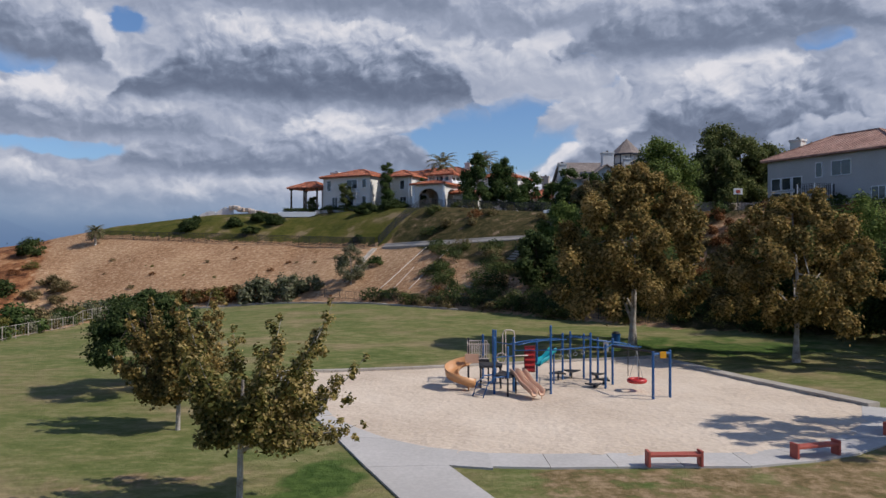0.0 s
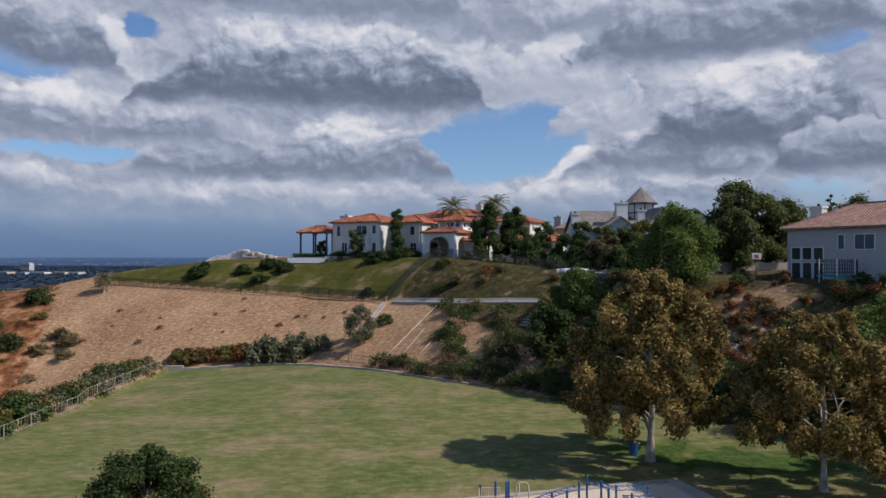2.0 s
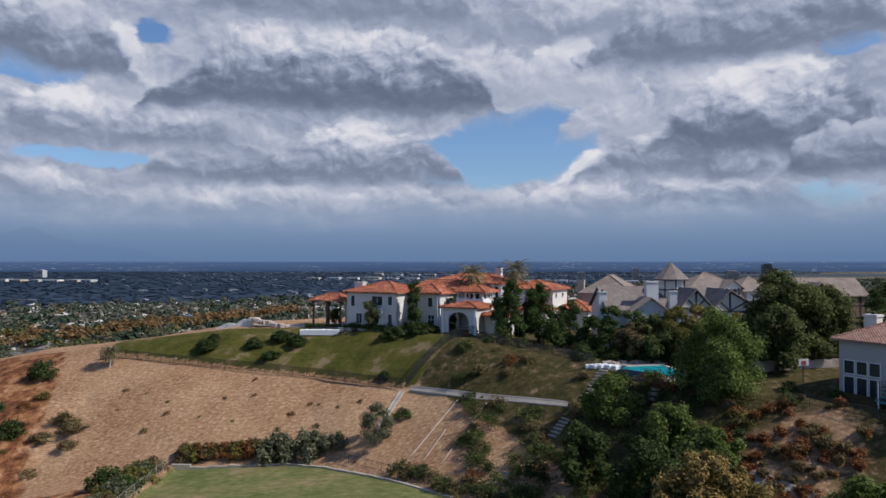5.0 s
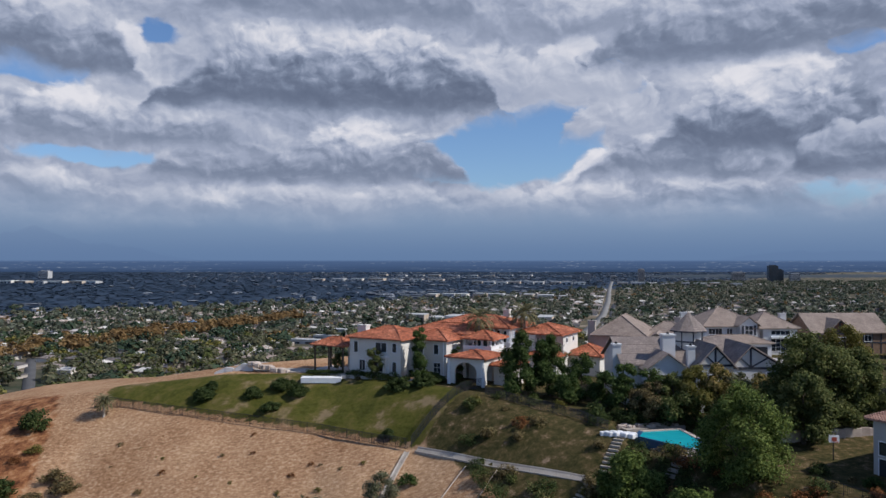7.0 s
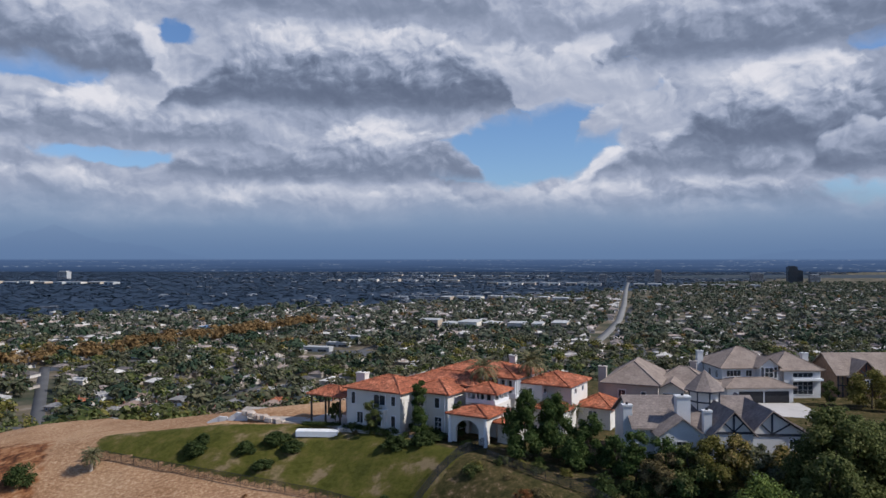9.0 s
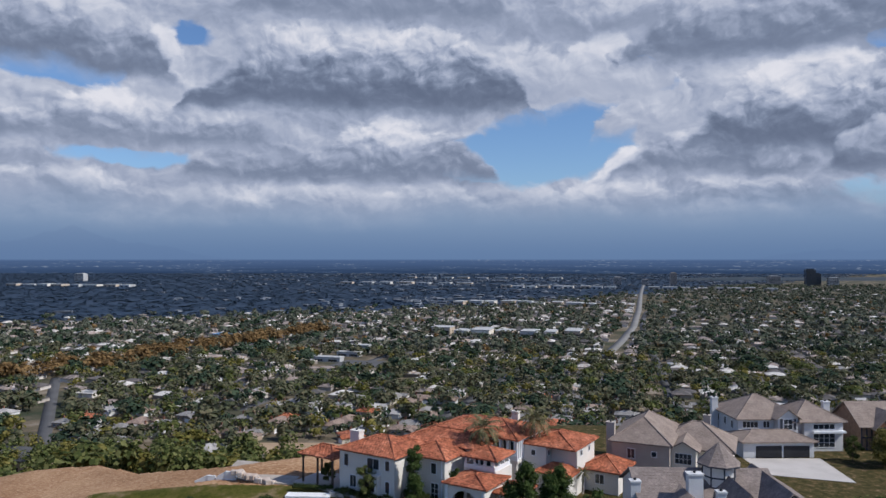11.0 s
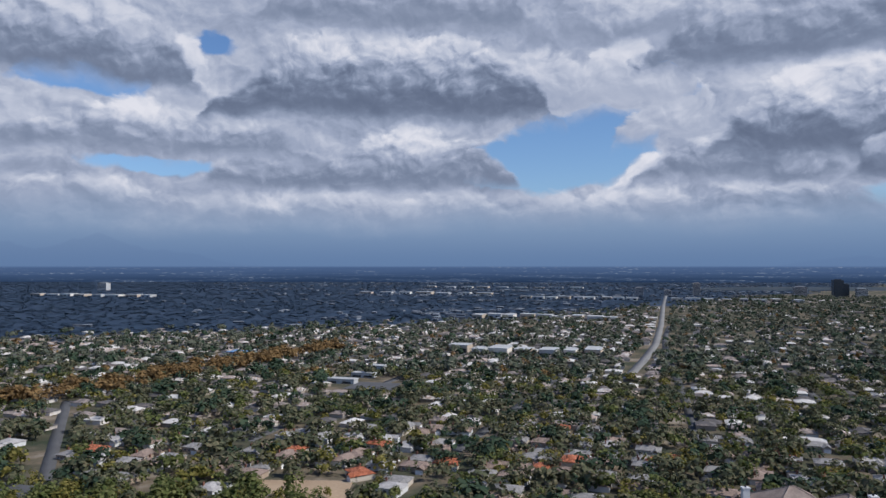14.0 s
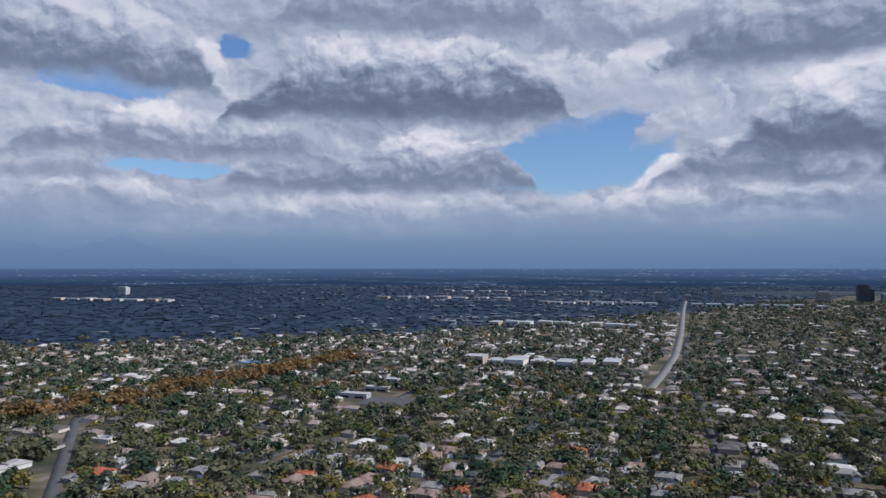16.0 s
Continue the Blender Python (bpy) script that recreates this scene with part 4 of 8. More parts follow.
def tiled(parent, x0, x1, y0, y1, z, h, mat, over=0.6, name="roof", label=""):
    r = part(name, hip(x0, x1, y0, y1, z, h, over), mat, parent, label)
    part("ridge_cap", hip_caps(x0, x1, y0, y1, z, h, over), mat, r)
    return r


# ---------------------------------------------------------------- the red-tiled villa on the green hilltop
villa = thing("house", "white stucco villa with red tile roofs and arched loggias", "house", at=(-18, 139, 15.9), rz=-30)
part("wall", bx(0, 10.9, 0, 10, -1.5, 6.4), M_STUCCO, villa)
tiled(villa, 0, 10.9, 0, 10, 6.6, 1.75, M_RED)
part("wall", bx(10.2, 17.8, 3.6, 13, -1.5, 6.35), M_STUCCO, villa)
tiled(villa, 10.2, 17.8, 3.6, 13, 6.5, 1.52, M_RED)
part("wall", bx(6, 20, 9.5, 18, -1.5, 7.0), M_STUCCO, villa)
tiled(villa, 6, 20, 9.5, 18, 7.1, 1.44, M_RED)
part("wall", bx(8.5, 24.2, 16, 25.5, -1.5, 7.9), M_STUCCO, villa)
tiled(villa, 8.5, 24.2, 15.0, 25.5, 8.0, 1.75, M_RED, 0.7)
part("wall", bx(24.2, 28.5, 17.2, 27, -1.5, 6.9), M_STUCCO, villa)
part("wall", bx(28.5, 33, 19.2, 27, -1.5, 6.9), M_STUCCO, villa)
tiled(villa, 24.6, 33, 17.6, 27, 7.0, 1.52, M_RED)
part("wall", bx(32.6, 38.6, 22.6, 29, -1.5, 2.9), M_STUCCO, villa)
tiled(villa, 32.6, 38.6, 22.6, 29, 3.0, 1.75, M_RED, 0.7)
part("wall", bx(27.5, 33, 15.6, 19.2, -1.5, 3.2), M_STUCCO, villa)
tiled(villa, 27.5, 33, 15.6, 20, 3.3, 1.14, M_RED, 0.5)
# corner tower: arched carriage porch below, open loggia with columns above
part("wall", bx(19.4, 25.0, 6.6, 12, -1.5, 4.9), M_STUCCO, villa)
part("wall", bx(20.5, 23.6, 7.9, 11.6, 4.9, 6.5), M_STUCCO, villa)
part("parapet", bx(19.5, 24.9, 6.5, 6.75, 4.9, 5.5), M_TRIM, villa)
part("parapet", bx(24.65, 24.9, 6.75, 11.6, 4.9, 5.5), M_TRIM, villa)
part("parapet", bx(19.5, 19.75, 6.75, 11.6, 4.9, 5.5), M_TRIM, villa)
for k in range(4):
    part("column", column(19.75 + k * 1.63, 6.65, 5.5, 6.55, 0.13), M_TRIM, villa)
    if k:
        part("column", column(24.75, 6.65 + k * 1.55, 5.5, 6.55, 0.13), M_TRIM, villa)
        part("column", column(19.65, 6.65 + k * 1.55, 5.5, 6.55, 0.13), M_TRIM, villa)
part("parapet", bx(19.4, 25.0, 6.4, 12, 6.5, 6.6), M_TRIM, villa)
tiled(villa, 19.6, 24.9, 6.6, 11.8, 6.75, 1.22, M_RED, 0.55)
for k in range(3):
    window(villa, 20.9 + k * 1.1, 7.9, 5.25, 0.7, 1.1, "front", 0)
    window(villa, 23.6, 8.6 + k * 1.1, 5.25, 0.7, 1.1, "right", 0)
porch_front = part("arch", arch_wall(6.4, 4.3, 4.0, 3.5), M_STUCCO, villa)
porch_front.matrix_local = pose(23.3, 0.4, 0, 0, 0, 0)
porch_left = part("arch", arch_wall(6.0, 4.3, 4.2, 3.5), M_STUCCO, villa)
porch_left.matrix_local = pose(20.3, 3.6, 0, 0, 0, 90)
porch_right = part("arch", arch_wall(6.0, 4.3, 4.2, 3.5), M_STUCCO, villa)
porch_right.matrix_local = pose(26.3, 3.6, 0, 0, 0, 90)
part("column", column(26.4, 0.3, -1.5, 4.3, 0.35), M_TRIM, villa)
part("column", column(20.2, 0.3, -1.5, 4.3, 0.35), M_TRIM, villa)
tiled(villa, 20.2, 26.5, 0.3, 7.0, 4.4, 0.84, M_RED, 0.6)
tiled(villa, 26.0, 30.0, 4.0, 9.5, 2.9, 0.91, M_RED, 0.4)
part("wall", bx(26.4, 29.6, 4.4, 9.2, -1.5, 2.8), M_STUCCO, villa)
# upper loggia of the rear block
for k in range(5):
    part("column", column(18.6 + k * 1.35, 15.0, 4.6, 7.75, 0.2), M_TRIM, villa)
for k in range(4):
    part("column", column(24.4, 15.0 + k * 0.7, 4.6, 7.75, 0.18), M_TRIM, villa)
part("balcony", bx(18.1, 24.8, 14.5, 16, 4.2, 4.6), M_STUCCO, villa)
part("balcony", bx(18.2, 24.7, 14.6, 14.75, 4.6, 5.4), M_TRIM, villa)
for k in range(4):
    window(villa, 19.2 + k * 1.35, 16.0, 4.8, 0.95, 2.5, "front", 0)
loggia = part("arch", arch_wall(6.4, 4.2, 2.8, 3.7), M_STUCCO, villa)
loggia.matrix_local = pose(21.4, 14.7, 0, 0, 0, 0)
# windows, two-storey bay, quoins
window(villa, 1.4, 0, 3.9, 0.8, 1.9, "front", 0)
part("bay", bx(5.3, 8.3, -0.9, 0, -1.5, 3.4), M_STUCCO, villa)
part("bay_roof", bx(5.15, 8.45, -1.05, 0, 3.4, 3.65), M_TRIM, villa)
window(villa, 6.8, -0.9, 1.0, 2.0, 1.7, "front", 1)
window(villa, 6.8, 0, 4.2, 2.3, 1.6, "front", 1)
window(villa, 9.6, 0, 4.3, 0.8, 1.5, "front", 0)
window(villa, 9.6, 0, 0.9, 0.8, 1.7, "front", 0)
window(villa, 2.8, 0, 0.8, 1.2, 1.8, "front", 1)
window(villa, 12.6, 3.6, 4.0, 1.2, 1.6, "front", 1)
window(villa, 15.8, 3.6, 4.0, 0.9, 1.6, "front", 0)
window(villa, 13.0, 3.6, 0.2, 1.3, 2.3, "front", 1, 2)
window(villa, 16.0, 3.6, 0.2, 1.3, 2.3, "front", 1, 2)
part("downpipe", bx(17.2, 17.35, 3.45, 3.58, 0, 6.3), M_TRIM, villa)
window(villa, 28.5, 18.2, 5.3, 0.7, 0.8, "right", 0)
window(villa, 33.0, 21.0, 5.3, 0.7, 0.8, "right", 0)
window(villa, 33.0, 24.5, 5.3, 0.7, 0.8, "right", 0)
window(villa, 26.3, 17.2, 5.2, 0.7, 0.9, "front", 0)
window(villa, 35.5, 22.6, 0.7, 1.4, 1.5, "front", 1)
chimney(villa, -1.0, 5.6, 0, 8.2, 1.9, 1.3)
chimney(villa, 20.5, 22.5, 8, 10.8, 1.2, 0.9)
# covered terrace beside it
for u, v in ((-7.6, -0.4), (-4.4, -0.4), (-1.2, -0.4), (-7.6, 4.2)):
    part("column", column(u, v, -1.0, 4.6, 0.2), M_DARKBARK, villa, "dark timber post")
part("wall", bx(-3.4, -0.1, 3.9, 4.3, -1.0, 4.6), M_STUCCO, villa)
part("terrace", bx(-9, 0, -1.2, 6, -1.2, 0.02), M_CONCRETE, villa)
tiled(villa, -7.8, -0.9, -0.6, 4.4, 4.85, 1.29, M_RED, 0.45)

# ---------------------------------------------------------------- the half-timbered house with the turret
tudor = thing("house", "white half-timbered house with grey roofs and an octagonal turret", "house", at=(25, 115, 13.9))
part("wall", bx(0.8, 19, 4, 16.5, -1.5, 6.6), M_GREYWALL, tudor)
part("roof", gable(0.8, 19, 4, 16.5, 6.6, 3.2, "x"), M_GREYROOF, tudor)
part("gable_wall", gable_wall(0.8, 19, 4.1, 16.4, 6.6, 3.1, "x"), M_GREYWALL, tudor)
part("wall", bx(3.5, 9.6, 1.2, 5, -1.5, 6.2), M_GREYWALL, tudor)
part("roof", gable(3.5, 9.6, 1.2, 10, 6.2, 2.2, "y"), M_GREYROOF, tudor)
part("gable_wall", gable_wall(3.5, 9.6, 1.22, 6, 6.2, 2.1, "y"), M_GREYWALL, tudor)


def timber_gable(parent, x0, x1, y, z, h, peak, wall_mat):
    part("gable_wall", gable_wall(x0, x1, y, y + 4, z, h, "y", peak), wall_mat, parent)
    for p, q, r in (((x0, z), (x1, z), 0.16), ((x0, z), (peak, z + h), 0.14), ((x1, z), (peak, z + h), 0.14), ((peak, z), (peak, z + h), 0.13),
                    ((peak, z + 0.1), (peak + (x1 - peak) * 0.5, z + h * 0.5), 0.1), ((peak, z + 0.1), (peak - (peak - x0) * 0.5, z + h * 0.5), 0.1)):
        d = Vector((q[0] - p[0], 0, q[1] - p[1]))
        bm = bx(0, d.length, -0.06, 0.06, -r, r)
        o = part("timber", bm, M_TIMBER, parent)
        o.matrix_local = Matrix.Translation((p[0], y - 0.03, p[1])) @ Matrix.Rotation(-math.atan2(d.z, d.x), 4, "Y")


part("wall", bx(10.2, 15.4, -0.8, 6, -1.5, 7.0), M_GREYWALL, tudor)
part("roof", gable(10.2, 15.4, -0.8, 10, 7.0, 2.8, "y"), M_GREYROOF, tudor)
timber_gable(tudor, 10.2, 15.4, -0.82, 7.0, 2.7, 12.8, M_STUCCO)
part("wall", bx(15.4, 23.6, 0.6, 12, -1.5, 6.4), M_GREYWALL, tudor)
part("roof", gable(15.4, 23.6, 0.6, 13, 6.4, 3.2, "y", peak=18.5), M_GREYROOF, tudor)
timber_gable(tudor, 15.4, 23.6, 0.58, 6.4, 3.1, 18.5, M_STUCCO)
window(tudor, 21.6, 0.6, 4.5, 1.5, 1.3, "front", 2, 1)
window(tudor, 18.0, 0.6, 1.2, 1.8, 1.5, "front", 2, 1)
window(tudor, 12.8, -0.8, 4.0, 1.6, 1.6, "front", 2, 1)
window(tudor, 6.5, 1.2, 3.8, 1.4, 1.5, "front", 1, 1)
for y in (6.5, 10.5):
    window(tudor, 0.8, y, 3.6, 1.3, 1.6, "left", 1, 1)
    window(tudor, 0.8, y, 0.3, 1.3, 1.9, "left", 1, 1)
part("wall", bx(23.6, 27.5, 3, 9, -1.5, 4.2), M_GREYWALL, tudor)
part("roof", gable(23.6, 27.5, 3, 9, 4.2, 1.6, "y"), M_GREYROOF, tudor)
timber_gable(tudor, 23.6, 27.5, 2.98, 4.2, 1.5, 25.55, M_STUCCO)
part("wall", bx(18.5, 24.5, -4.5, 0.6, -1.5, 2.4), M_GREYWALL, tudor)
part("roof", gable(18.5, 24.5, -4.5, 0.6, 2.4, 1.2, "x"), M_GREYROOF, tudor)
part("gable_wall", gable_wall(18.5, 24.5, -4.4, 0.5, 2.4, 1.1, "x"), M_GREYWALL, tudor)
for k in range(2):
    window(tudor, 20.2 + 2.5 * k, -4.5, 0.4, 1.6, 1.3, "front", 1)


def octagon(cx, cy, z0, z1, r0, r1, n=8):
    return tube(bmesh.new(), (cx, cy, z0), (cx, cy, z1), r0, r1, n)


part("turret_wall", octagon(12.2, 8.6, 4, 11.3, 2.2, 2.2), M_STUCCO, tudor)
turret = part("turret_roof", octagon(12.2, 8.6, 11.2, 14.0, 2.95, 0.05), M_GREYROOF, tudor)
part("eave", octagon(12.2, 8.6, 11.0, 11.2, 2.95, 2.95), M_TIMBER, turret)
for k in range(8):
    a = 2 * math.pi * (k + 0.0) / 8
    part("timber", tube(bmesh.new(), (12.2 + 2.2 * math.cos(a), 8.6 + 2.2 * math.sin(a), 8), (12.2 + 2.2 * math.cos(a), 8.6 + 2.2 * math.sin(a), 11.1), 0.1, n=4), M_TIMBER, turret)
part("timber", octagon(12.2, 8.6, 9.4, 9.6, 2.26, 2.26), M_TIMBER, turret)
chimney(tudor, 0.3, 6.5, -1, 9.3, 1.3, 1.1, M_GREYWALL)
chimney(tudor, 7.6, 4.4, 6, 11.0, 1.9, 1.3, M_GREYWALL)
chimney(tudor, 10.0, 1.4, 4, 9.6, 1.1, 0.9, M_GREYWALL)
chimney(tudor, 21.5, -4.0, 2, 4.6, 2.0, 1.0, M_TAUPE)

# ---------------------------------------------------------------- the taupe house behind
taupe = thing("house", "taupe stucco house with a broad shingle hip roof", "house", at=(27.6, 148.6, 15.4), rz=-22)
part("wall", bx(0, 9.5, 0, 15, -1.5, 6.2), M_TAUPE, taupe)
roof3 = tiled(taupe, 0, 9.5, 0, 15, 6.4, 3.4, M_TAUPEROOF)
part("wall", bx(9.5, 19, 6, 17, -1.5, 4.6), M_CREAM, taupe)
tiled(taupe, 7, 19, 6, 17, 4.8, 3.6, M_TAUPEROOF)
part("wall", bx(9.5, 13.5, 2.0, 6, -1.5, 5.4), M_CREAM, taupe)
part("roof", gable(9.3, 13.7, 2.0, 9, 5.4, 1.3, "y"), M_TAUPEROOF, taupe)
part("gable_wall", gable_wall(9.3, 13.7, 2.02, 4, 5.4, 1.2, "y"), M_CREAM, taupe)
window(taupe, 11.5, 2.0, 3.0, 2.6, 1.7, "front", 3, 1)
window(taupe, 16.2, 6.0, 2.2, 2.4, 1.4, "front", 2, 1)
window(taupe, 3.2, 0, 3.6, 1.2, 1.6, "front", 1)
window(taupe, 7.0, 0, 4.2, 0.8, 0.8, "front", 0)
for u, v, zz in ((2.2, 1.5, 7.1), (4.0, 3.0, 8.1), (6.4, 1.6, 7.2), (4.2, 5.0, 9.0), (8.3, 6.0, 7.0)):
    part("roof_vent", bx(u - 0.18, u + 0.18, v - 0.18, v + 0.18, zz - 0.1, zz + 0.32), M_TRIM, roof3)
chimney(taupe, -0.7, 2.6, -1.5, 8.9, 1.4, 1.2, M_TAUPE)
chimney(taupe, 14.5, 14.0, 5, 9.2, 1.2, 1.0, M_TAUPE)

# ---------------------------------------------------------------- the grey house with the black garage doors
grey = thing("house", "pale grey shingle-roofed house with two black garage doors", "house", at=(55.5, 166, 15.6), rz=4)
part("wall", bx(0, 12.5, 0, 12, -1.5, 6.0), M_GREYWALL, grey)
tiled(grey, 0, 12.5, 0, 12, 6.2, 3.6, M_TAUPEROOF)
part("wall", bx(12.5, 20.2, -1.2, 9, -1.5, 5.6), M_GREYWALL, grey)
tiled(grey, 10.5, 20.2, -1.2, 9, 5.8, 3.2, M_TAUPEROOF)
part("wall", bx(-1.5, 12, -5.5, 0.5, -1.5, 2.9), M_GREYWALL, grey)
tiled(grey, -1.5, 12, -5.5, 1.5, 3.1, 1.4, M_TAUPEROOF)
for x in (0.9, 6.2):
    d = part("garage_door", bx(x, x + 4.9, -5.58, -5.48, 0, 2.25), M_GARAGE, grey, "black garage door")
    for k in range(3):
        part("panel", bx(x + 0.1, x + 4.8, -5.61, -5.578, 0.1 + k * 0.72, 0.72 + k * 0.72), M_GARAGE, d)
part("wall", bx(7.2, 11.0, -1.6, 2, 2.9, 6.6), M_GREYWALL, grey)
part("roof", gable(7.0, 11.2, -1.6, 5, 6.6, 1.6, "y"), M_TAUPEROOF, grey)
part("gable_wall", gable_wall(7.0, 11.2, -1.58, 2, 6.6, 1.5, "y"), M_GREYWALL, grey)
window(grey, 9.1, -1.6, 4.4, 1.7, 1.9, "front", 1, 1)
for x in (7.75, 10.45):
    part("shutter", bx(x - 0.25, x + 0.25, -1.7, -1.62, 4.3, 6.4), M_TIMBER, grey)
window(grey, 2.4, 0, 4.4, 3.0, 1.2, "front", 3)
window(grey, 5.6, 0, 4.4, 1.2, 1.2, "front", 1)
window(grey, 16.4, -1.2, 0.8, 4.2, 2.6, "front", 3, 2)
window(grey, 16.4, -1.2, 4.3, 4.2, 0.9, "front", 3)
for k in range(3):
    window(grey, 0, 2.5 + k * 3.4, 3.8, 1.1, 1.5, "left", 1)
part("porch_beam", bx(14.0, 20.4, -2.0, -1.2, 3.6, 4.0), M_TRIM, grey)
chimney(grey, -0.8, 9.5, 0, 8.6, 1.3, 1.0, M_GREYWALL)
chimney(grey, 20.0, 4.5, 2, 8.6, 1.3, 1.0, M_GREYWALL)
single("driveway", prism([(54.5, 150), (67.5, 146), (68.6, 160.6), (54.2, 160.0)], 15.0, 15.66), M_CONCRETE, "pale concrete driveway before the garage", "driveway", kind="structure")

# ---------------------------------------------------------------- the brown timbered house
brown = thing("house", "brown brick house with a dark timbered gable and taupe roof", "house", at=(79.5, 167, 15.4), rz=3)
part("wall", bx(0, 17, 0, 10, -1.5, 5.0), M_BRICKTAN, brown)
part("roof", gable(0, 17, 0, 10, 5.0, 3.6, "x"), M_TAUPEROOF, brown)
part("gable_wall", gable_wall(0, 17, 0.1, 9.9, 5.0, 3.5, "x"), M_BRICKTAN, brown)
part("wall", bx(2.4, 8.4, -1.2, 3, -1.5, 4.8), M_BRICKTAN, brown)
part("roof", gable(2.4, 8.4, -1.2, 6, 4.8, 2.9, "y"), M_TAUPEROOF, brown)
timber_gable(brown, 2.4, 8.4, -1.22, 4.8, 2.8, 5.4, M_BRICK)
for x in (0.2, 1.2, 2.2, 8.6, 9.6, 11.5, 13.5, 15.5, 16.8):
    part("timber", bx(x - 0.12, x + 0.12, -0.06, 0.0, 0, 5.0), M_TIMBER, brown)
part("timber", bx(0, 17, -0.07, -0.01, 2.5, 2.75), M_TIMBER, brown)
window(brown, 5.4, -1.2, 2.2, 4.2, 1.7, "front", 5)
window(brown, 12.5, 0, 2.9, 1.6, 1.3, "front", 1)

# ---------------------------------------------------------------- the pale house above the park
near_h = thing("house", "pale stucco house with faded pink tile roof and white chimney", "house", at=(44.3, 87.6, 12.8), rz=-64)
part("wall", bx(0, 16, 0, 11, -1.5, 6.3), M_PALEWALL, near_h)
tiled(near_h, 0, 16, 0, 11, 6.5, 2.9, M_PINKROOF)
part("wall", bx(12.5, 22, 3.0, 13, -1.5, 6.3), M_PALEWALL, near_h)
tiled(near_h, 11.5, 22, 2.6, 13, 6.52, 3.3, M_PINKROOF)
chimney(near_h, 1.8, 3.4, 5, 9.2, 1.5, 1.1, M_STUCCO)
window(near_h, 9.6, 0, 3.9, 2.2, 1.6, "front", 1)
window(near_h, 6.9, 0, 3.9, 0.7, 1.6, "front", 0)
for k in range(3):
    window(near_h, 1.2 + k * 1.45, 0, 2.7, 1.15, 1.4, "front", 0)
    window(near_h, 1.2 + k * 1.45, 0, 0.4, 1.15, 1.9, "front", 0)
window(near_h, 13.8, 0, 0.9, 1.4, 1.3, "front", 1)
window(near_h, 17.5, 3.0, 3.8, 1.6, 1.5, "front", 1)
part("downpipe", bx(15.6, 15.72, -0.12, 0, 0, 6.3), M_TRIM, near_h)
single("patio", prism([(37.6, 87.5), (41.5, 82.5), (45, 79), (50, 82), (47, 99), (39, 99)], 11.6, 12.95), M_CONCRETE, "pale concrete patio beside the pale house", "patio", kind="structure")

# ---------------------------------------------------------------- plants
RNG = np.random.default_rng(7)


def leaf_quads(centres, normals, size, jitter=0.5, slim=0.62):
    """Diamond leaves at the centres; returns vertices and faces."""
    n = len(centres)
    nm = normals + RNG.normal(0, jitter, (n, 3))
    nm /= np.linalg.norm(nm, axis=1, keepdims=True) + 1e-9
    a = np.cross(nm, RNG.normal(0, 1, (n, 3)))
    a /= np.linalg.norm(a, axis=1, keepdims=True) + 1e-9
    b = np.cross(nm, a)
    s = size * RNG.uniform(0.6, 1.35, (n, 1))
    bend = nm * s * 0.22
    v = np.stack([centres - a * s, centres + b * s * slim - bend, centres + a * s, centres - b * s * slim - bend], 1)
    return v.reshape(-1, 3), np.arange(4 * n).reshape(n, 4)


def lobes_in(rx, ry, rz, cz, count, lump, flat_bottom=0.5, vase=False):
    """Centres and radii of the lumps of a crown: uneven, fuller below its middle and drawn in at the top."""
    out = []
    for i in range(count):
        h = (i + RNG.random()) / count
        prof = math.sin(math.pi * (0.1 + 0.24 * flat_bottom + (0.86 - 0.24 * flat_bottom) * h)) ** 0.75
        if vase:
            prof = (0.5 + 0.6 * h) * (1 - 1.6 * max(0, h - 0.7))
        a = 2 * math.pi * (i * 0.618 + 0.2 * RNG.random())
        r = prof * (0.25 + 0.75 * RNG.random() ** 0.6)
        k = lump * (0.55 + 0.6 * RNG.random()) * (0.6 + 0.4 * prof)
        out.append((rx * r * math.cos(a), ry * r * math.sin(a), cz + rz * (2 * h - 1) * 0.9, k))
    return out


def crown_mesh(name, lobes, leaves, size, mat, droop=0.0, squash=0.8):
    tot = sum(l[3] ** 2 for l in lobes)
    cs, ns = [], []
    for x, y, z, r in lobes:
        n = max(8, int(leaves * r * r / tot))
        d = RNG.normal(0, 1, (n, 3))
        d /= np.linalg.norm(d, axis=1, keepdims=True)
        rad = r * RNG.uniform(0.05, 1.0, (n, 1)) ** 0.5 * (1 + 0.3 * np.abs(RNG.normal(0, 1, (n, 1))) * (RNG.random((n, 1)) < 0.4))
        p = d * rad
        p[:, 2] *= squash
        if droop:
            p[:, 2] -= droop * r * RNG.random(n) * (np.hypot(p[:, 0], p[:, 1]) / r)
        cs.append(p + (x, y, z))
        up = d * 0.8 + np.array([0, 0, 0.6])
        ns.append(up)
    c, nrm = np.concatenate(cs), np.concatenate(ns)
    v, f = leaf_quads(c, nrm, size)
    return mesh_from(name, v, f, mat)


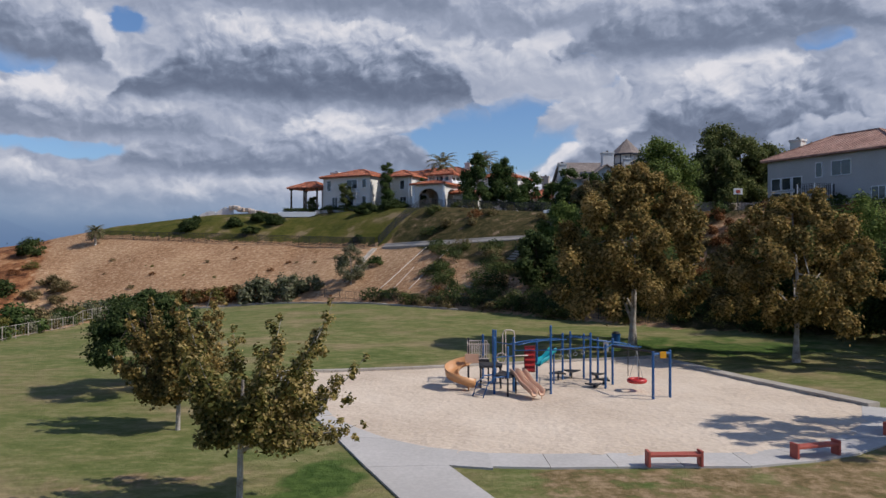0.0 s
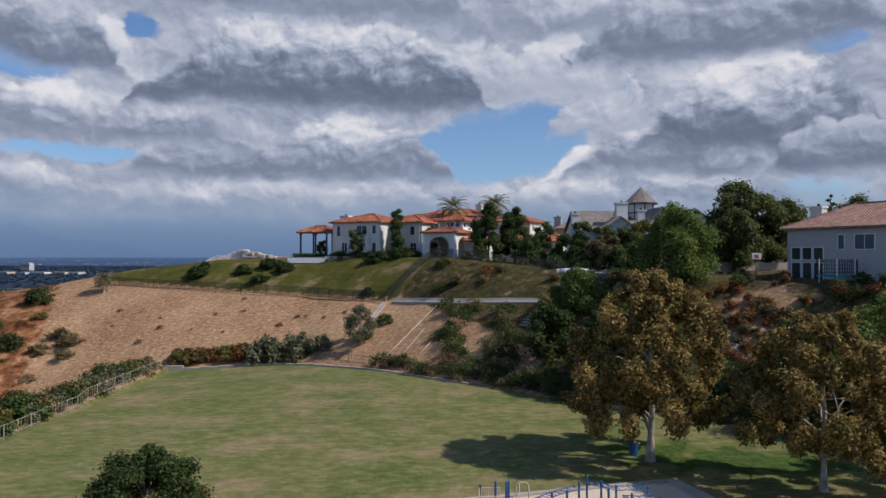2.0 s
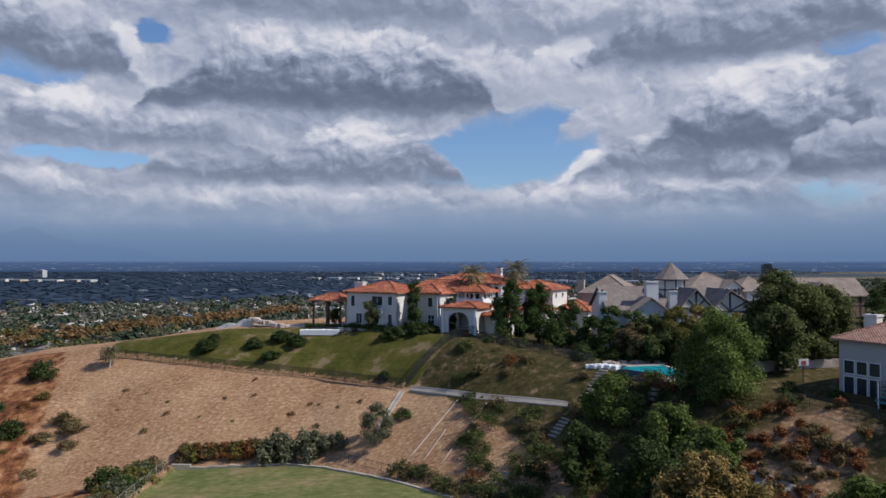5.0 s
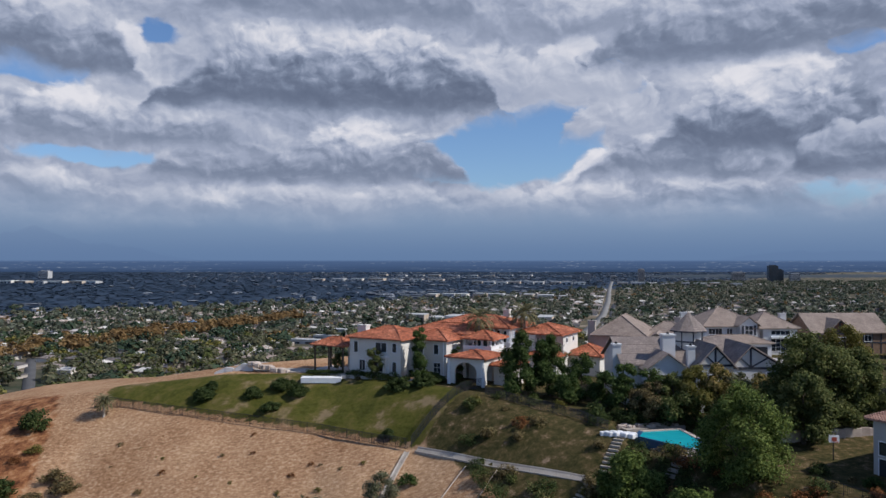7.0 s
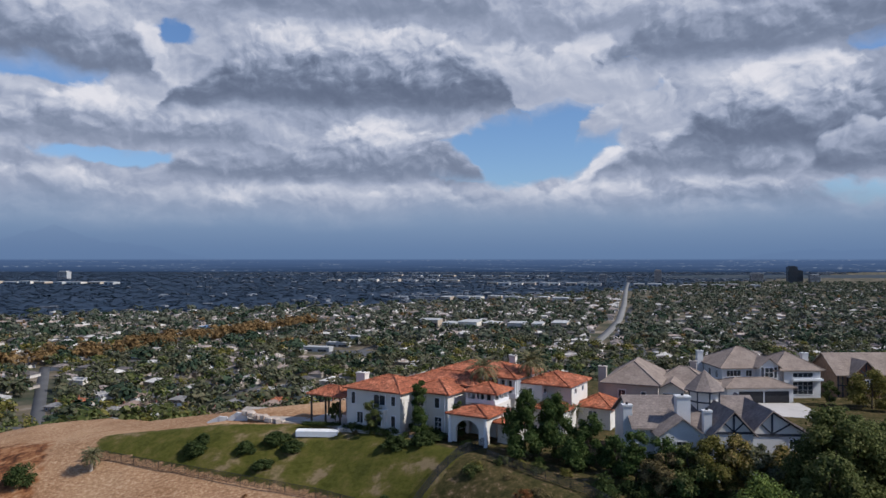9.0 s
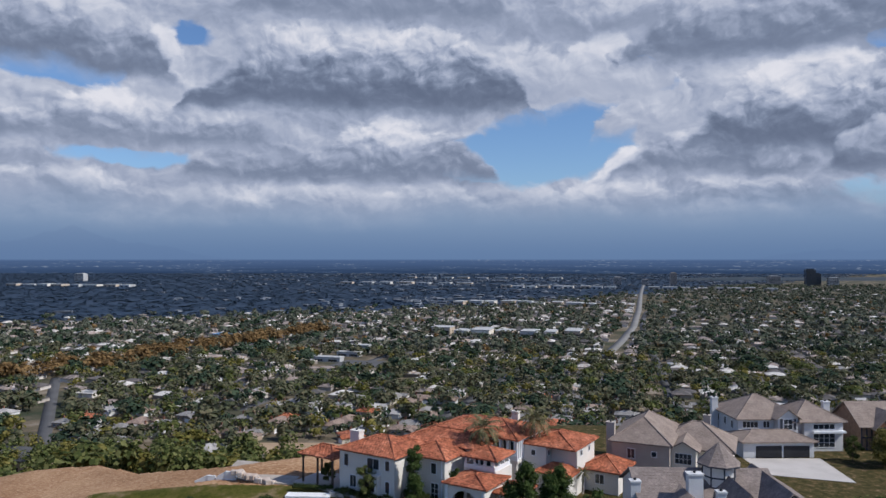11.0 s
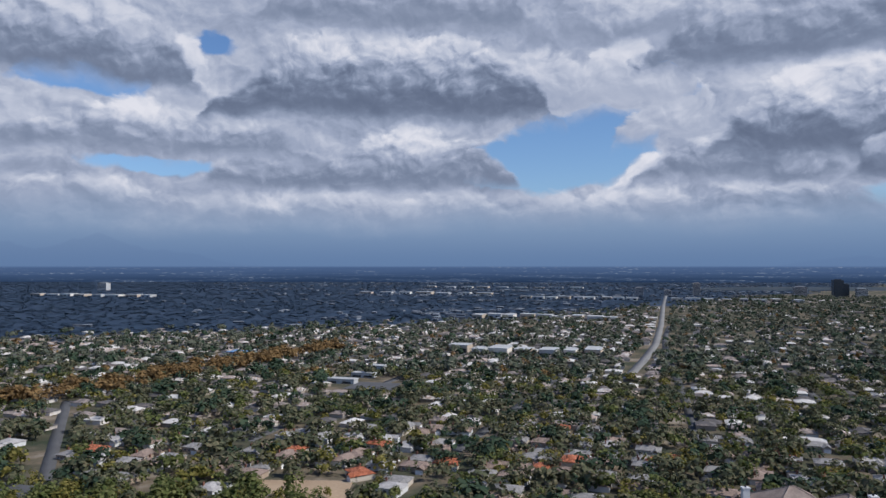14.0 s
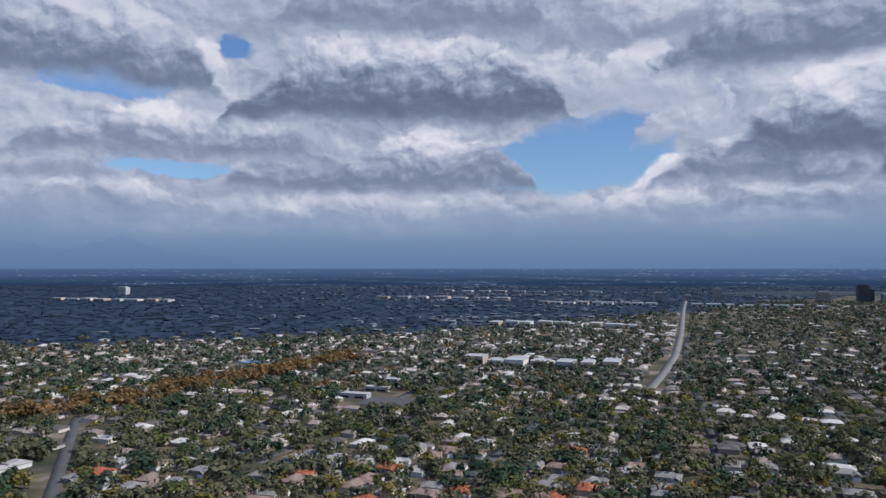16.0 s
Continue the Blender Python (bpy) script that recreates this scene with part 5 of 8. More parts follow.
def trunk_mesh(height, r, lobes, fork, lean=0.0, limbs=7, name="trunk"):
    """A tapered, slightly bent trunk with limbs that reach into the crown."""
    bm = bmesh.new()
    pts = [Vector((lean * height * t * t + 0.04 * height * math.sin(5 * t) * t, 0.03 * height * math.sin(4 * t + 1) * t, height * t)) for t in (0, 0.15, 0.35, 0.6, 0.85, 1.0)]

    def limb(path, r0, r1, n=7):
        rings = []
        for i, p in enumerate(path):
            d = (path[min(i + 1, len(path) - 1)] - path[max(i - 1, 0)]).normalized()
            a = d.cross(Vector((0.3, 0.9, 0.2))).normalized()
            b = d.cross(a)
            k = r0 + (r1 - r0) * i / (len(path) - 1)
            if i == 0 and r0 == r:
                k *= 1.5
            rings.append([bm.verts.new(p + a * k * math.cos(2 * math.pi * j / n) + b * k * math.sin(2 * math.pi * j / n)) for j in range(n)])
        for u, w in zip(rings, rings[1:]):
            for j in range(n):
                bm.faces.new((u[j], u[(j + 1) % n], w[(j + 1) % n], w[j]))
        bm.faces.new(rings[-1])

    limb([p - Vector((0, 0, 0.3)) if i == 0 else p for i, p in enumerate(pts)], r, r * 0.22)
    for k, l in enumerate(sorted(lobes, key=lambda q: -q[3])[:limbs]):
        t = fork + (0.92 - fork) * k / max(1, limbs)
        s = pts[0].lerp(pts[-1], t)
        s = Vector((lean * height * t * t + 0.04 * height * math.sin(5 * t) * t, 0.03 * height * math.sin(4 * t + 1) * t, height * t))
        e = Vector(l[:3])
        m = s.lerp(e, 0.5) + Vector((0, 0, 0.12 * (e - s).length))
        limb([s, m, e], r * (0.55 - 0.3 * t), r * 0.08, 5)
    for f in bm.faces:
        f.smooth = True
    bmesh.ops.recalc_face_normals(bm, faces=bm.faces)
    return bm


def tree(label, x, y, height, spread, leafm, bark, leaves, size, lumps=14, clear=0.3, trunk_r=None, group="", lump=None, lean=0.0,
         off=(0, 0), droop=0.0, category="tree", squash=0.8, bottom=0.5, sink=0.0, z=None, vase=False):
    t = thing("tree", label, category, group, at=(x, y, (ground_at(x, y) if z is None else z) - sink))
    rz = height * (1 - clear) / 2
    cz = height - rz
    lb = lobes_in(spread, spread, rz, cz, lumps, lump or spread * 0.46, bottom, vase)
    lb = [(a + off[0], b + off[1], c, d) for a, b, c, d in lb]
    part("trunk", trunk_mesh(height * 0.86, trunk_r or height * 0.018, lb, clear * 0.9, lean, min(9, lumps)), bark, t)
    part("crown", crown_mesh("crown", lb, int(leaves * 1.85), size * 0.72, leafm, droop, squash), leafm, t)
    return t


# the park's own trees
def spiky_tree(label, x, y, height, leafm, leaves, size, shoots, trunk_r, clear, reach, group):
    """A young tree of rising leafy shoots that fork from low on the stem, with gaps between them."""
    t = thing("tree", label, "tree", group, at=(x, y, ground_at(x, y)))
    lb, stems = [], bmesh.new()
    tube(stems, (0, 0, -0.3), (0.04, 0.02, height * 0.35), trunk_r * 1.25, trunk_r, 9)
    tube(stems, (0.04, 0.02, height * 0.35), (0.1, 0, height * 0.62), trunk_r, trunk_r * 0.5, 8)
    for k, (a, out_, top) in enumerate(shoots):
        d = Vector((math.cos(radians(a)), math.sin(radians(a)), 0))
        z0 = height * (clear + 0.16 * ((k * 0.618) % 1))
        e = d * out_ * reach + Vector((0, 0, top * height))
        m = Vector((0, 0, z0)).lerp(e, 0.5) + d * 0.16 * out_ * reach - Vector((0, 0, 0.05 * height))
        s0, prev = Vector((0.05, 0.01, z0)), None
        n = 9
        for i in range(n + 1):
            q = i / n
            p = s0 * (1 - q) ** 2 + m * 2 * q * (1 - q) + e * q * q
            if prev is not None:
                tube(stems, tuple(prev), tuple(p), trunk_r * (0.5 - 0.42 * (q - 1 / n)), trunk_r * (0.5 - 0.42 * q), 5)
            prev = p
            if q > 0.18:
                w = 0.46 * (1.12 - q) ** 0.6 * (0.8 + 0.4 * RNG.random())
                lb.append((p.x + RNG.normal(0, 0.1), p.y + RNG.normal(0, 0.1), p.z, w))
                if q < 0.9:
                    b = RNG.random() * 6.28
                    o = 0.6 * (1.1 - q) + 0.15
                    lb.append((p.x + o * math.cos(b), p.y + o * math.sin(b), p.z + RNG.uniform(-0.25, 0.2), w * 0.75))
    part("trunk", stems, M_BARK, t)
    part("crown", crown_mesh("crown", lb, leaves, size, leafm, 0.25, 1.1), leafm, t)
    return t


spiky_tree("young sycamore with thin green and gold leaves", -5.3, 21.6, 6.2, L_SYC2, 27000, 0.072,
           ((8, 1.0, 0.72), (-25, 0.75, 0.9), (30, 0.8, 0.98), (60, 0.5, 0.9), (-60, 0.6, 0.8), (110, 0.45, 0.85), (200, 0.4, 0.95), (170, 0.5, 0.72), (250, 0.5, 0.75), (-10, 0.95, 0.42), (15, 0.55, 0.68), (300, 0.45, 0.6), (100, 0.3, 0.55), (40, 0.85, 0.55), (225, 0.35, 0.5)), 0.085, 0.27, 3.8, "park trees")
spiky_tree("slim autumn sycamore turning gold on the lawn", -10.3, 31.2, 5.9, L_SYC, 26000, 0.084,
           ((0, 0.75, 0.94), (40, 0.55, 1.0), (90, 0.5, 0.85), (140, 0.75, 0.8), (180, 0.8, 0.86), (205, 1.0, 0.6), (240, 0.55, 0.9), (290, 0.5, 0.95), (330, 0.7, 0.7), (160, 0.5, 0.95), (170, 0.85, 0.45), (20, 0.75, 0.5), (270, 0.5, 0.5), (100, 0.6, 0.5), (310, 0.4, 0.8)), 0.085, 0.22, 2.7, "park trees")
tree("round dark green oak on the lawn", -14.9, 40.0, 5.7, 3.3, L_OAK, M_DARKBARK, 12500, 0.13, 46, 0.27, 0.14, "park trees", 0.85, bottom=1.0, squash=0.7)
tree("tall autumn sycamore with brown and gold leaves", 17.3, 56.0, 14.9, 6.2, L_SYC, M_BARK, 40000, 0.18, 140, 0.17, 0.3, "park trees", 0.86, bottom=0.9, squash=1.1)
tree("broad autumn sycamore with rusty leaves and pale trunk", 26.8, 49.0, 12.2, 5.6, L_SYC, M_BARK, 31000, 0.17, 115, 0.2, 0.22, "park trees", 0.8, bottom=0.8, squash=1.1)
# unseen tree, added and sized for the shadow that falls on the sand
tree("leafy sycamore out of view beside the walk", 25.4, 27.0, 12.0, 4.4, L_SYC, M_BARK, 9000, 0.16, 64, 0.3, 0.22, "park trees", 0.72)

# out of view on the right, added to shade the lawn
for x, y, h in ((39.0, 43.5, 12.5), (41.0, 50.5, 13.0), (47.5, 54.0, 12.5)):
    tree("unseen broad tree added to shade the park lawn", x, y, h, 4.6, L_SYC2, M_BARK, 9000, 0.22, 50, 0.2, 0.24, "park trees", 1.0, bottom=0.8)

# dark oaks and pepper trees on the slope behind them
for k, (x, y, h, s) in enumerate(((14.5, 84.5, 6.6, 3.0), (19.5, 77.5, 7.5, 3.6), (24, 72, 7.0, 3.6), (22.4, 75.5, 7.0, 3.6), (34, 63, 6.0, 3.4), (40, 55, 7, 4))):
    tree("dense dark evergreen oak on the shaded hillside", x, y, h, s, L_OAK, M_DARKBARK, 5200, 0.26, 16, 0.08, 0.16, "hillside oaks", s * 0.42, bottom=0.8)
for k, (x, y, h, s) in enumerate(((19.8, 92.5, 5.0, 3.3), (24.2, 85.5, 4.8, 3.0), (27.2, 80.0, 4.6, 2.8), (39.5, 61.5, 11.8, 5.0), (34.5, 66.5, 7.5, 3.6), (44.5, 57, 12.5, 5.2))):
    tree("feathery bright green pepper tree on the hillside", x, y, h, s, L_PEPPER, M_DARKBARK, 7500, 0.22, 18, 0.12, 0.18, "pepper trees", s * 0.42, droop=0.6, bottom=0.8)
tree("large drooping pepper tree beside the pool", 31.2, 89.5, 10.2, 4.4, L_PEPPER, M_DARKBARK, 12000, 0.21, 40, 0.05, 0.22, "pepper trees", 1.7, droop=0.75, bottom=0.9)

# trees among the houses
for x, y, top, s in ((42.4, 98.5, 22.6, 3.2), (45.2, 102.5, 26.6, 4.4), (48.6, 104.0, 25.2, 4.0), (53.2, 105.5, 24.6, 4.1)):
    tree("tall dense broadleaf tree behind the garden wall", x, y, top - ground_at(x, y), s, L_BROAD, M_DARKBARK, 9000, 0.27, 22, 0.12, 0.25, "garden trees", s * 0.42, bottom=0.8)
for x, y, top, s, lm in ((27.6, 110.5, 19.4, 2.6, L_DRY), (30.4, 110.0, 20.6, 2.6, L_BROAD), (33.4, 109.6, 21.4, 2.6, L_OLIVE), (36.2, 109.2, 21.8, 2.5, L_SYC2), (39.0, 108.8, 20.8, 2.4, L_GREY), (41.8, 108.4, 20.6, 2.3, L_SYC2), (44.6, 108.6, 18.6, 2.0, L_OLIVE)):
    tree("leafy garden tree before the half-timbered house", x, y, top - ground_at(x, y), s, lm, M_DARKBARK, 5200, 0.24, 14, 0.12, 0.14, "garden trees", s * 0.46, bottom=0.8)
for x, y, top, s in ((10.6, 122.5, 25.2, 2.5), (15.3, 123.5, 24.4, 2.4)):
    tree("dense upright evergreen beside the villa", x, y, top - ground_at(x, y), s, L_PINE, M_DARKBARK, 7000, 0.24, 20, 0.04, 0.2, "villa trees", 1.35, bottom=0.9)
tree("narrow ivy-green cypress against the villa", -5.4, 132.4, 9.2, 1.45, L_PINE, M_DARKBARK, 3600, 0.2, 14, 0.02, 0.12, "villa trees", 0.95, bottom=0.95)
tree("slim green tree against the villa", 0.9, 131.2, 6.2, 0.95, L_PINE, M_DARKBARK, 1800, 0.18, 9, 0.02, 0.09, "villa trees", 0.7, bottom=0.95)
tree("small leafy tree before the villa front", -13.2, 134.2, 5.6, 1.5, L_BROAD, M_DARKBARK, 2400, 0.18, 11, 0.2, 0.08, "villa trees", 0.75)
tree("small leafy tree by the terrace", -20.6, 142.6, 3.4, 1.3, L_BROAD, M_DARKBARK, 1500, 0.18, 9, 0.2, 0.07, "villa trees", 0.65)
tree("olive-yellow street tree beside the brown house", 80, 155.5, 7.2, 4.0, L_OLIVE, M_DARKBARK, 4500, 0.26, 15, 0.1, 0.16, "street trees", 1.8, bottom=0.8)
tree("round green garden tree by the grey house", 73.5, 158.5, 4.6, 1.7, L_BROAD, M_DARKBARK, 1800, 0.22, 9, 0.2, 0.09, "street trees", 0.8)
for x, y, h, s in ((60, 104, 7.5, 3.8), (74, 122, 11, 4.4), (90, 145, 10, 4.5), (56, 118, 8, 3.6), (52, 112, 7.5, 3.2), (98, 160, 9, 4)):
    tree("dense dark green garden tree", x, y, h, s, L_BROAD, M_DARKBARK, 4200, 0.3, 15, 0.1, 0.2, "garden trees", s * 0.45, bottom=0.8)

conifer = thing("tree", "dark narrow conifer behind the pale house", "tree", "garden trees", at=(63.8, 112, ground_at(63.8, 112)))
part("trunk", tube(bmesh.new(), (0, 0, -0.3), (0, 0, 11.2), 0.24, 0.04), M_DARKBARK, conifer)
part("crown", crown_mesh("crown", [((0.15 + 0.16 * (11 - 0.62 * k)) * math.cos(k * 2.4) * 0.7, (0.15 + 0.16 * (11 - 0.62 * k)) * math.sin(k * 2.4) * 0.7, 1.6 + 0.62 * k, 0.3 + 0.11 * (15 - k)) for k in range(16)], 9000, 0.16, L_OAK, 0.5, 0.5), L_OAK, conifer)
for x, y, h, s in ((20.0, 121.5, 7.0, 2.5), (22.8, 117.5, 5.2, 2.2), (24.4, 112.8, 7.6, 2.3), (17.5, 118.5, 4.6, 2.0), (27.8, 112.0, 7.0, 2.4), (31.5, 112.2, 4.6, 2.0)):
    tree("dense garden tree between the houses", x, y, h, s, L_PINE, M_DARKBARK, 2600, 0.24, 14, 0.06, 0.12, "garden trees", s * 0.46, bottom=0.9)

# templates of shrubs, set out as copies
SHRUBS = {}


def shrub(label, kind, x, y, size, squash=0.75, group="hillside shrubs", z=None, leaves=420):
    """A low many-stemmed shrub; alike ones share their mesh."""
    key = (kind, int(x * 7 + y * 3) % 3, leaves)
    if key not in SHRUBS:
        lb = lobes_in(0.66, 0.66, 0.45, 0.42, 13, 0.36, 0.9)
        SHRUBS[key] = crown_mesh("shrub", lb, int(leaves * 1.7), 0.06, kind, 0, 0.85)
    ob = new("shrub", SHRUBS[key])
    ob.matrix_world = Matrix.Translation((x, y, (ground_at(x, y) if z is None else z) - 0.05 * size)) @ Matrix.Rotation(x * 3.1 + y, 4, "Z") @ Matrix.Diagonal((size, size, size * squash, 1))
    return tagged(ob, label, "shrub", group)


for x, y, s in ((-41.8, 137.0, 1.5), (-42.3, 134.6, 2.1), (-33.9, 133.6, 1.9), (-26.1, 132.8, 1.9), (-29.7, 129.6, 1.5), (-29.2, 135.4, 1.9), (-8.9, 128.6, 2.2), (-4.4, 128.0, 2.2), (-3.2, 130.2, 1.9), (-9.5, 118.5, 1.2), (-27.5, 135.6, 1.2)):
    shrub("clipped dark green mound shrub on the turf bank", L_OAK, x, y, s * 1.3, 0.7, "bank shrubs", leaves=3200)
for x, y, s, lm in ((-23.5, 107.0, 4.0, L_GREY), (-19.0, 106.5, 3.8, L_GREY), (-15.5, 105.5, 2.6, L_GREY)):
    shrub("large grey-green brush at the foot of the hill", lm, x, y, s, 0.95, "foot brush", leaves=1600)
tree("thin half-bare tree at the foot of the hill", -9.4, 103.5, 5.6, 2.3, L_GREY, M_BARK, 4600, 0.14, 20, 0.1, 0.1, "hillside trees", 1.0)
shrub("dense green bush on the straw slope", L_PINE, -6.2, 108.0, 1.9, 0.8, leaves=900)
for x, y, s, lm in ((-39.6, 71.5, 4.2, L_PINE), (-44.5, 101, 3.6, L_PINE), (-41.5, 104.5, 3.2, L_OLIVE), (-42.0, 96, 2.6, L_OLIVE), (-41, 91, 2.4, L_GREY), (-40.3, 86, 2.2, L_OLIVE), (-40.0, 80, 2.2, L_GREY), (-46, 90, 2.6, L_OLIVE),
                    (-37.0, 109.3, 2.4, L_DRY), (-33.5, 108.6, 2.4, L_RUST), (-30, 108.3, 2.2, L_RUST), (-27, 107.8, 2.0, L_RUST), (-40.5, 64, 2.6, L_GREY), (-43, 76, 2.5, L_DRY)):
    shrub("thick brush along the park fence", lm, x, y, s, 0.85, "fence brush", leaves=1100)
for k in range(24):
    y = 62 + 1.85 * k
    shrub("thick brush along the park fence", (L_OLIVE, L_GREY, L_PINE, L_DRY)[k % 4], -38.6 - 1.6 * ((k * 0.618) % 1) - 0.02 * (y - 62), y, RNG.uniform(1.8, 3.2), 0.95, "fence brush", leaves=1100)
for k in range(12):
    shrub("low brown and olive brush at the foot of the hill", (L_DRY, L_OLIVE, L_RUST)[k % 3], -37 + 1.15 * k, 108.8 - 0.06 * k, RNG.uniform(1.6, 2.6), 0.85, "foot brush", leaves=1100)
for x, y, s in ((-71, 133.5, 3.6), (-67, 118, 3.0), (-74, 124, 2.6)):
    shrub("dark round bush on the dry ridge", L_OAK, x, y, s, 0.95, "ridge bushes", leaves=1100)
for x, y, s in ((-58, 118.6, 3.0), (-60.5, 121, 2.8), (-57, 115, 2.2), (-62, 117, 2.5)):
    shrub("dark brown bare brush on the slope", L_DRY, x, y, s, 0.7, "ridge bushes", leaves=800)
for k in range(26):
    x, y = RNG.uniform(-56, -12), 0
    cyk, tyk = np.interp(x, XS, CREST_Y), np.interp(x, XS, TOE_Y)
    y = tyk + (cyk - tyk) * RNG.uniform(0.1, 0.95)
    shrub("small dry tuft on the straw slope", (L_DRY, L_RUST, L_OLIVE)[k % 3], x, y, RNG.uniform(0.4, 0.95), 0.7, "slope tufts")
for k in range(70):
    x, y = RNG.uniform(-95, -41), RNG.uniform(62, 128)
    if x > -52 - (y - 108) * 0.5 and y > 104:
        continue
    shrub("rust and straw coloured brush on the gully side", (L_RUST, L_RUST, L_DRY, L_OLIVE)[k % 4], x, y, RNG.uniform(0.9, 2.6), 0.6, "gully brush")
for k in range(150):
    x = RNG.uniform(2, 58)
    tyk, pyk = np.interp(x, XS, TOE_Y), np.interp(x, XS, PAD_Y)
    y = tyk + (pyk - tyk) * RNG.uniform(0.0, 0.97)
    if ((x - 35.5) / 7.5) ** 2 + ((y - 77.5) / 6.5) ** 2 < 1 and k % 5 != 3:
        continue
    if -1 < (x - 8) and y > 101 - (x - 8) * 0.7 and x < 22 and y < 108:
        continue
    shrub("mixed dry and green scrub on the hillside", (L_OAK, L_DRY, L_BROAD, L_RUST, L_OLIVE)[k % 5], x, y, RNG.uniform(0.8, 2.4), 0.7, "hillside shrubs")
for k in range(24):
    x = -6 + k * 1.0
    y = np.interp(x, XS, TOE_Y) + RNG.uniform(0.8, 2.5)
    shrub("low dark scrub at the lawn's edge", (L_OAK, L_DRY, L_BROAD)[k % 3], x, y, RNG.uniform(1.2, 2.4), 0.8, "lawn edge scrub")


def scrub(label, kind, spots, leaves=460):
    """Thick low scrub that nobody could count, as one mesh."""
    lb, cs = [], []
    for x, y, s in spots:
        z = ground_at(x, y)
        for k in range(6):
            a = k * 1.05 + x
            lb.append((x + 0.5 * s * math.cos(a) * RNG.random(), y + 0.5 * s * math.sin(a) * RNG.random(), z + s * (0.15 + 0.4 * RNG.random()), s * RNG.uniform(0.3, 0.48)))
    single("scrub", crown_mesh("scrub", lb, leaves * len(spots), 0.11, kind, 0, 0.85), kind, label, "scrub", kind="stuff")


def on_dry_patch(x, y):
    return ((x - 35.5) / 7.5) ** 2 + ((y - 77.5) / 6.5) ** 2 < 1


def spots_on(n, x0, x1, lo, hi, s0, s1):
    out_ = []
    for k in range(n):
        x = RNG.uniform(x0, x1)
        tyk, pyk = np.interp(x, XS, TOE_Y), np.interp(x, XS, PAD_Y)
        spot = (x, tyk + (pyk - tyk) * RNG.uniform(lo, hi), RNG.uniform(s0, s1))
        if not on_dry_patch(spot[0], spot[1]) or s1 < 1.8:
            out_.append(spot)
    return out_


scrub("dark evergreen scrub at the foot of the slope", L_OAK, spots_on(70, 2, 34, 0.02, 0.42, 1.4, 3.0))
scrub("olive green scrub over the lower slope", L_BROAD, spots_on(45, 1, 40, 0.02, 0.55, 1.2, 2.6))
scrub("dry brown scrub over the slope", L_DRY, spots_on(60, 2, 60, 0.05, 0.9, 0.9, 2.0))
scrub("rust coloured scrub below the patio", L_RUST, spots_on(40, 24, 58, 0.3, 0.95, 0.8, 1.7))
scrub("rust and tan brush over the dry patch", L_RUST, [(35.5 + 7 * RNG.normal(0, 0.5), 77.5 + 6 * RNG.normal(0, 0.5), RNG.uniform(0.6, 1.3)) for k in range(34)])
scrub("grey dead brush over the dry patch", L_DRY, [(34.5 + 7 * RNG.normal(0, 0.5), 77 + 6 * RNG.normal(0, 0.5), RNG.uniform(0.6, 1.4)) for k in range(34)])
scrub("dark scrub below the pool and patio", L_OAK, spots_on(45, 20, 58, 0.6, 0.98, 1.0, 2.2))
for x, y, s, lm in ((9.5, 117.5, 1.6, L_OLIVE), (12, 116.5, 1.8, L_BROAD), (15.5, 115.5, 1.5, L_OLIVE), (7.0, 118.5, 1.6, L_BROAD), (20, 111.5, 2.6, L_OAK), (23, 110.5, 2.4, L_OAK), (19.5, 108, 2.4, L_OAK), (-16.0, 137.2, 1.1, L_OAK), (-7.5, 131.6, 1.2, L_OAK), (-2.0, 130.6, 1.5, L_OAK),
                    (2.2, 126.5, 1.4, L_OAK), (12.5, 120.5, 1.3, L_PINE), (-20, 136.9, 0.9, L_OLIVE), (-16, 135.0, 0.9, L_DRY), (-13, 134.0, 0.8, L_OLIVE), (-10.5, 133.0, 0.8, L_DRY), (56, 97, 2.0, L_OAK), (39, 88.5, 1.6, L_OAK), (42, 84, 1.5, L_PINE), (34, 96, 1.6, L_OAK), (46, 75.5, 1.8, L_OAK), (48, 74, 1.5, L_PINE), (25, 109, 2.2, L_OAK), (29, 109.3, 2.0, L_OAK), (33, 108.5, 2.2, L_OAK), (38, 107.5, 2.0, L_OAK)):
    shrub("garden shrub on the ridge", lm, x, y, s, 0.85, "garden shrubs", leaves=700)
for k in range(16):
    u = 0.6 + 1.05 * k
    v = -1.3 if u < 11 else 2.6
    x, y = -18 + 0.866 * u + 0.5 * v, 139 - 0.5 * u + 0.866 * v
    shrub("dark foundation planting along the villa wall", (L_OAK, L_PINE, L_BROAD)[k % 3], x, y, 1.1 + 0.5 * math.sin(k * 2.3) ** 2, 1.0, "villa planting", leaves=700)
hedge = crown_mesh("hedge", [(k * 0.5, 0, 0.5, 0.5) for k in range(-6, 7)], 2600, 0.1, L_OAK)
single("hedge", hedge, L_OAK, "clipped dark green hedge before the terrace", "hedge", at=(-22.4, 138.9, 15.7), rz=-5)


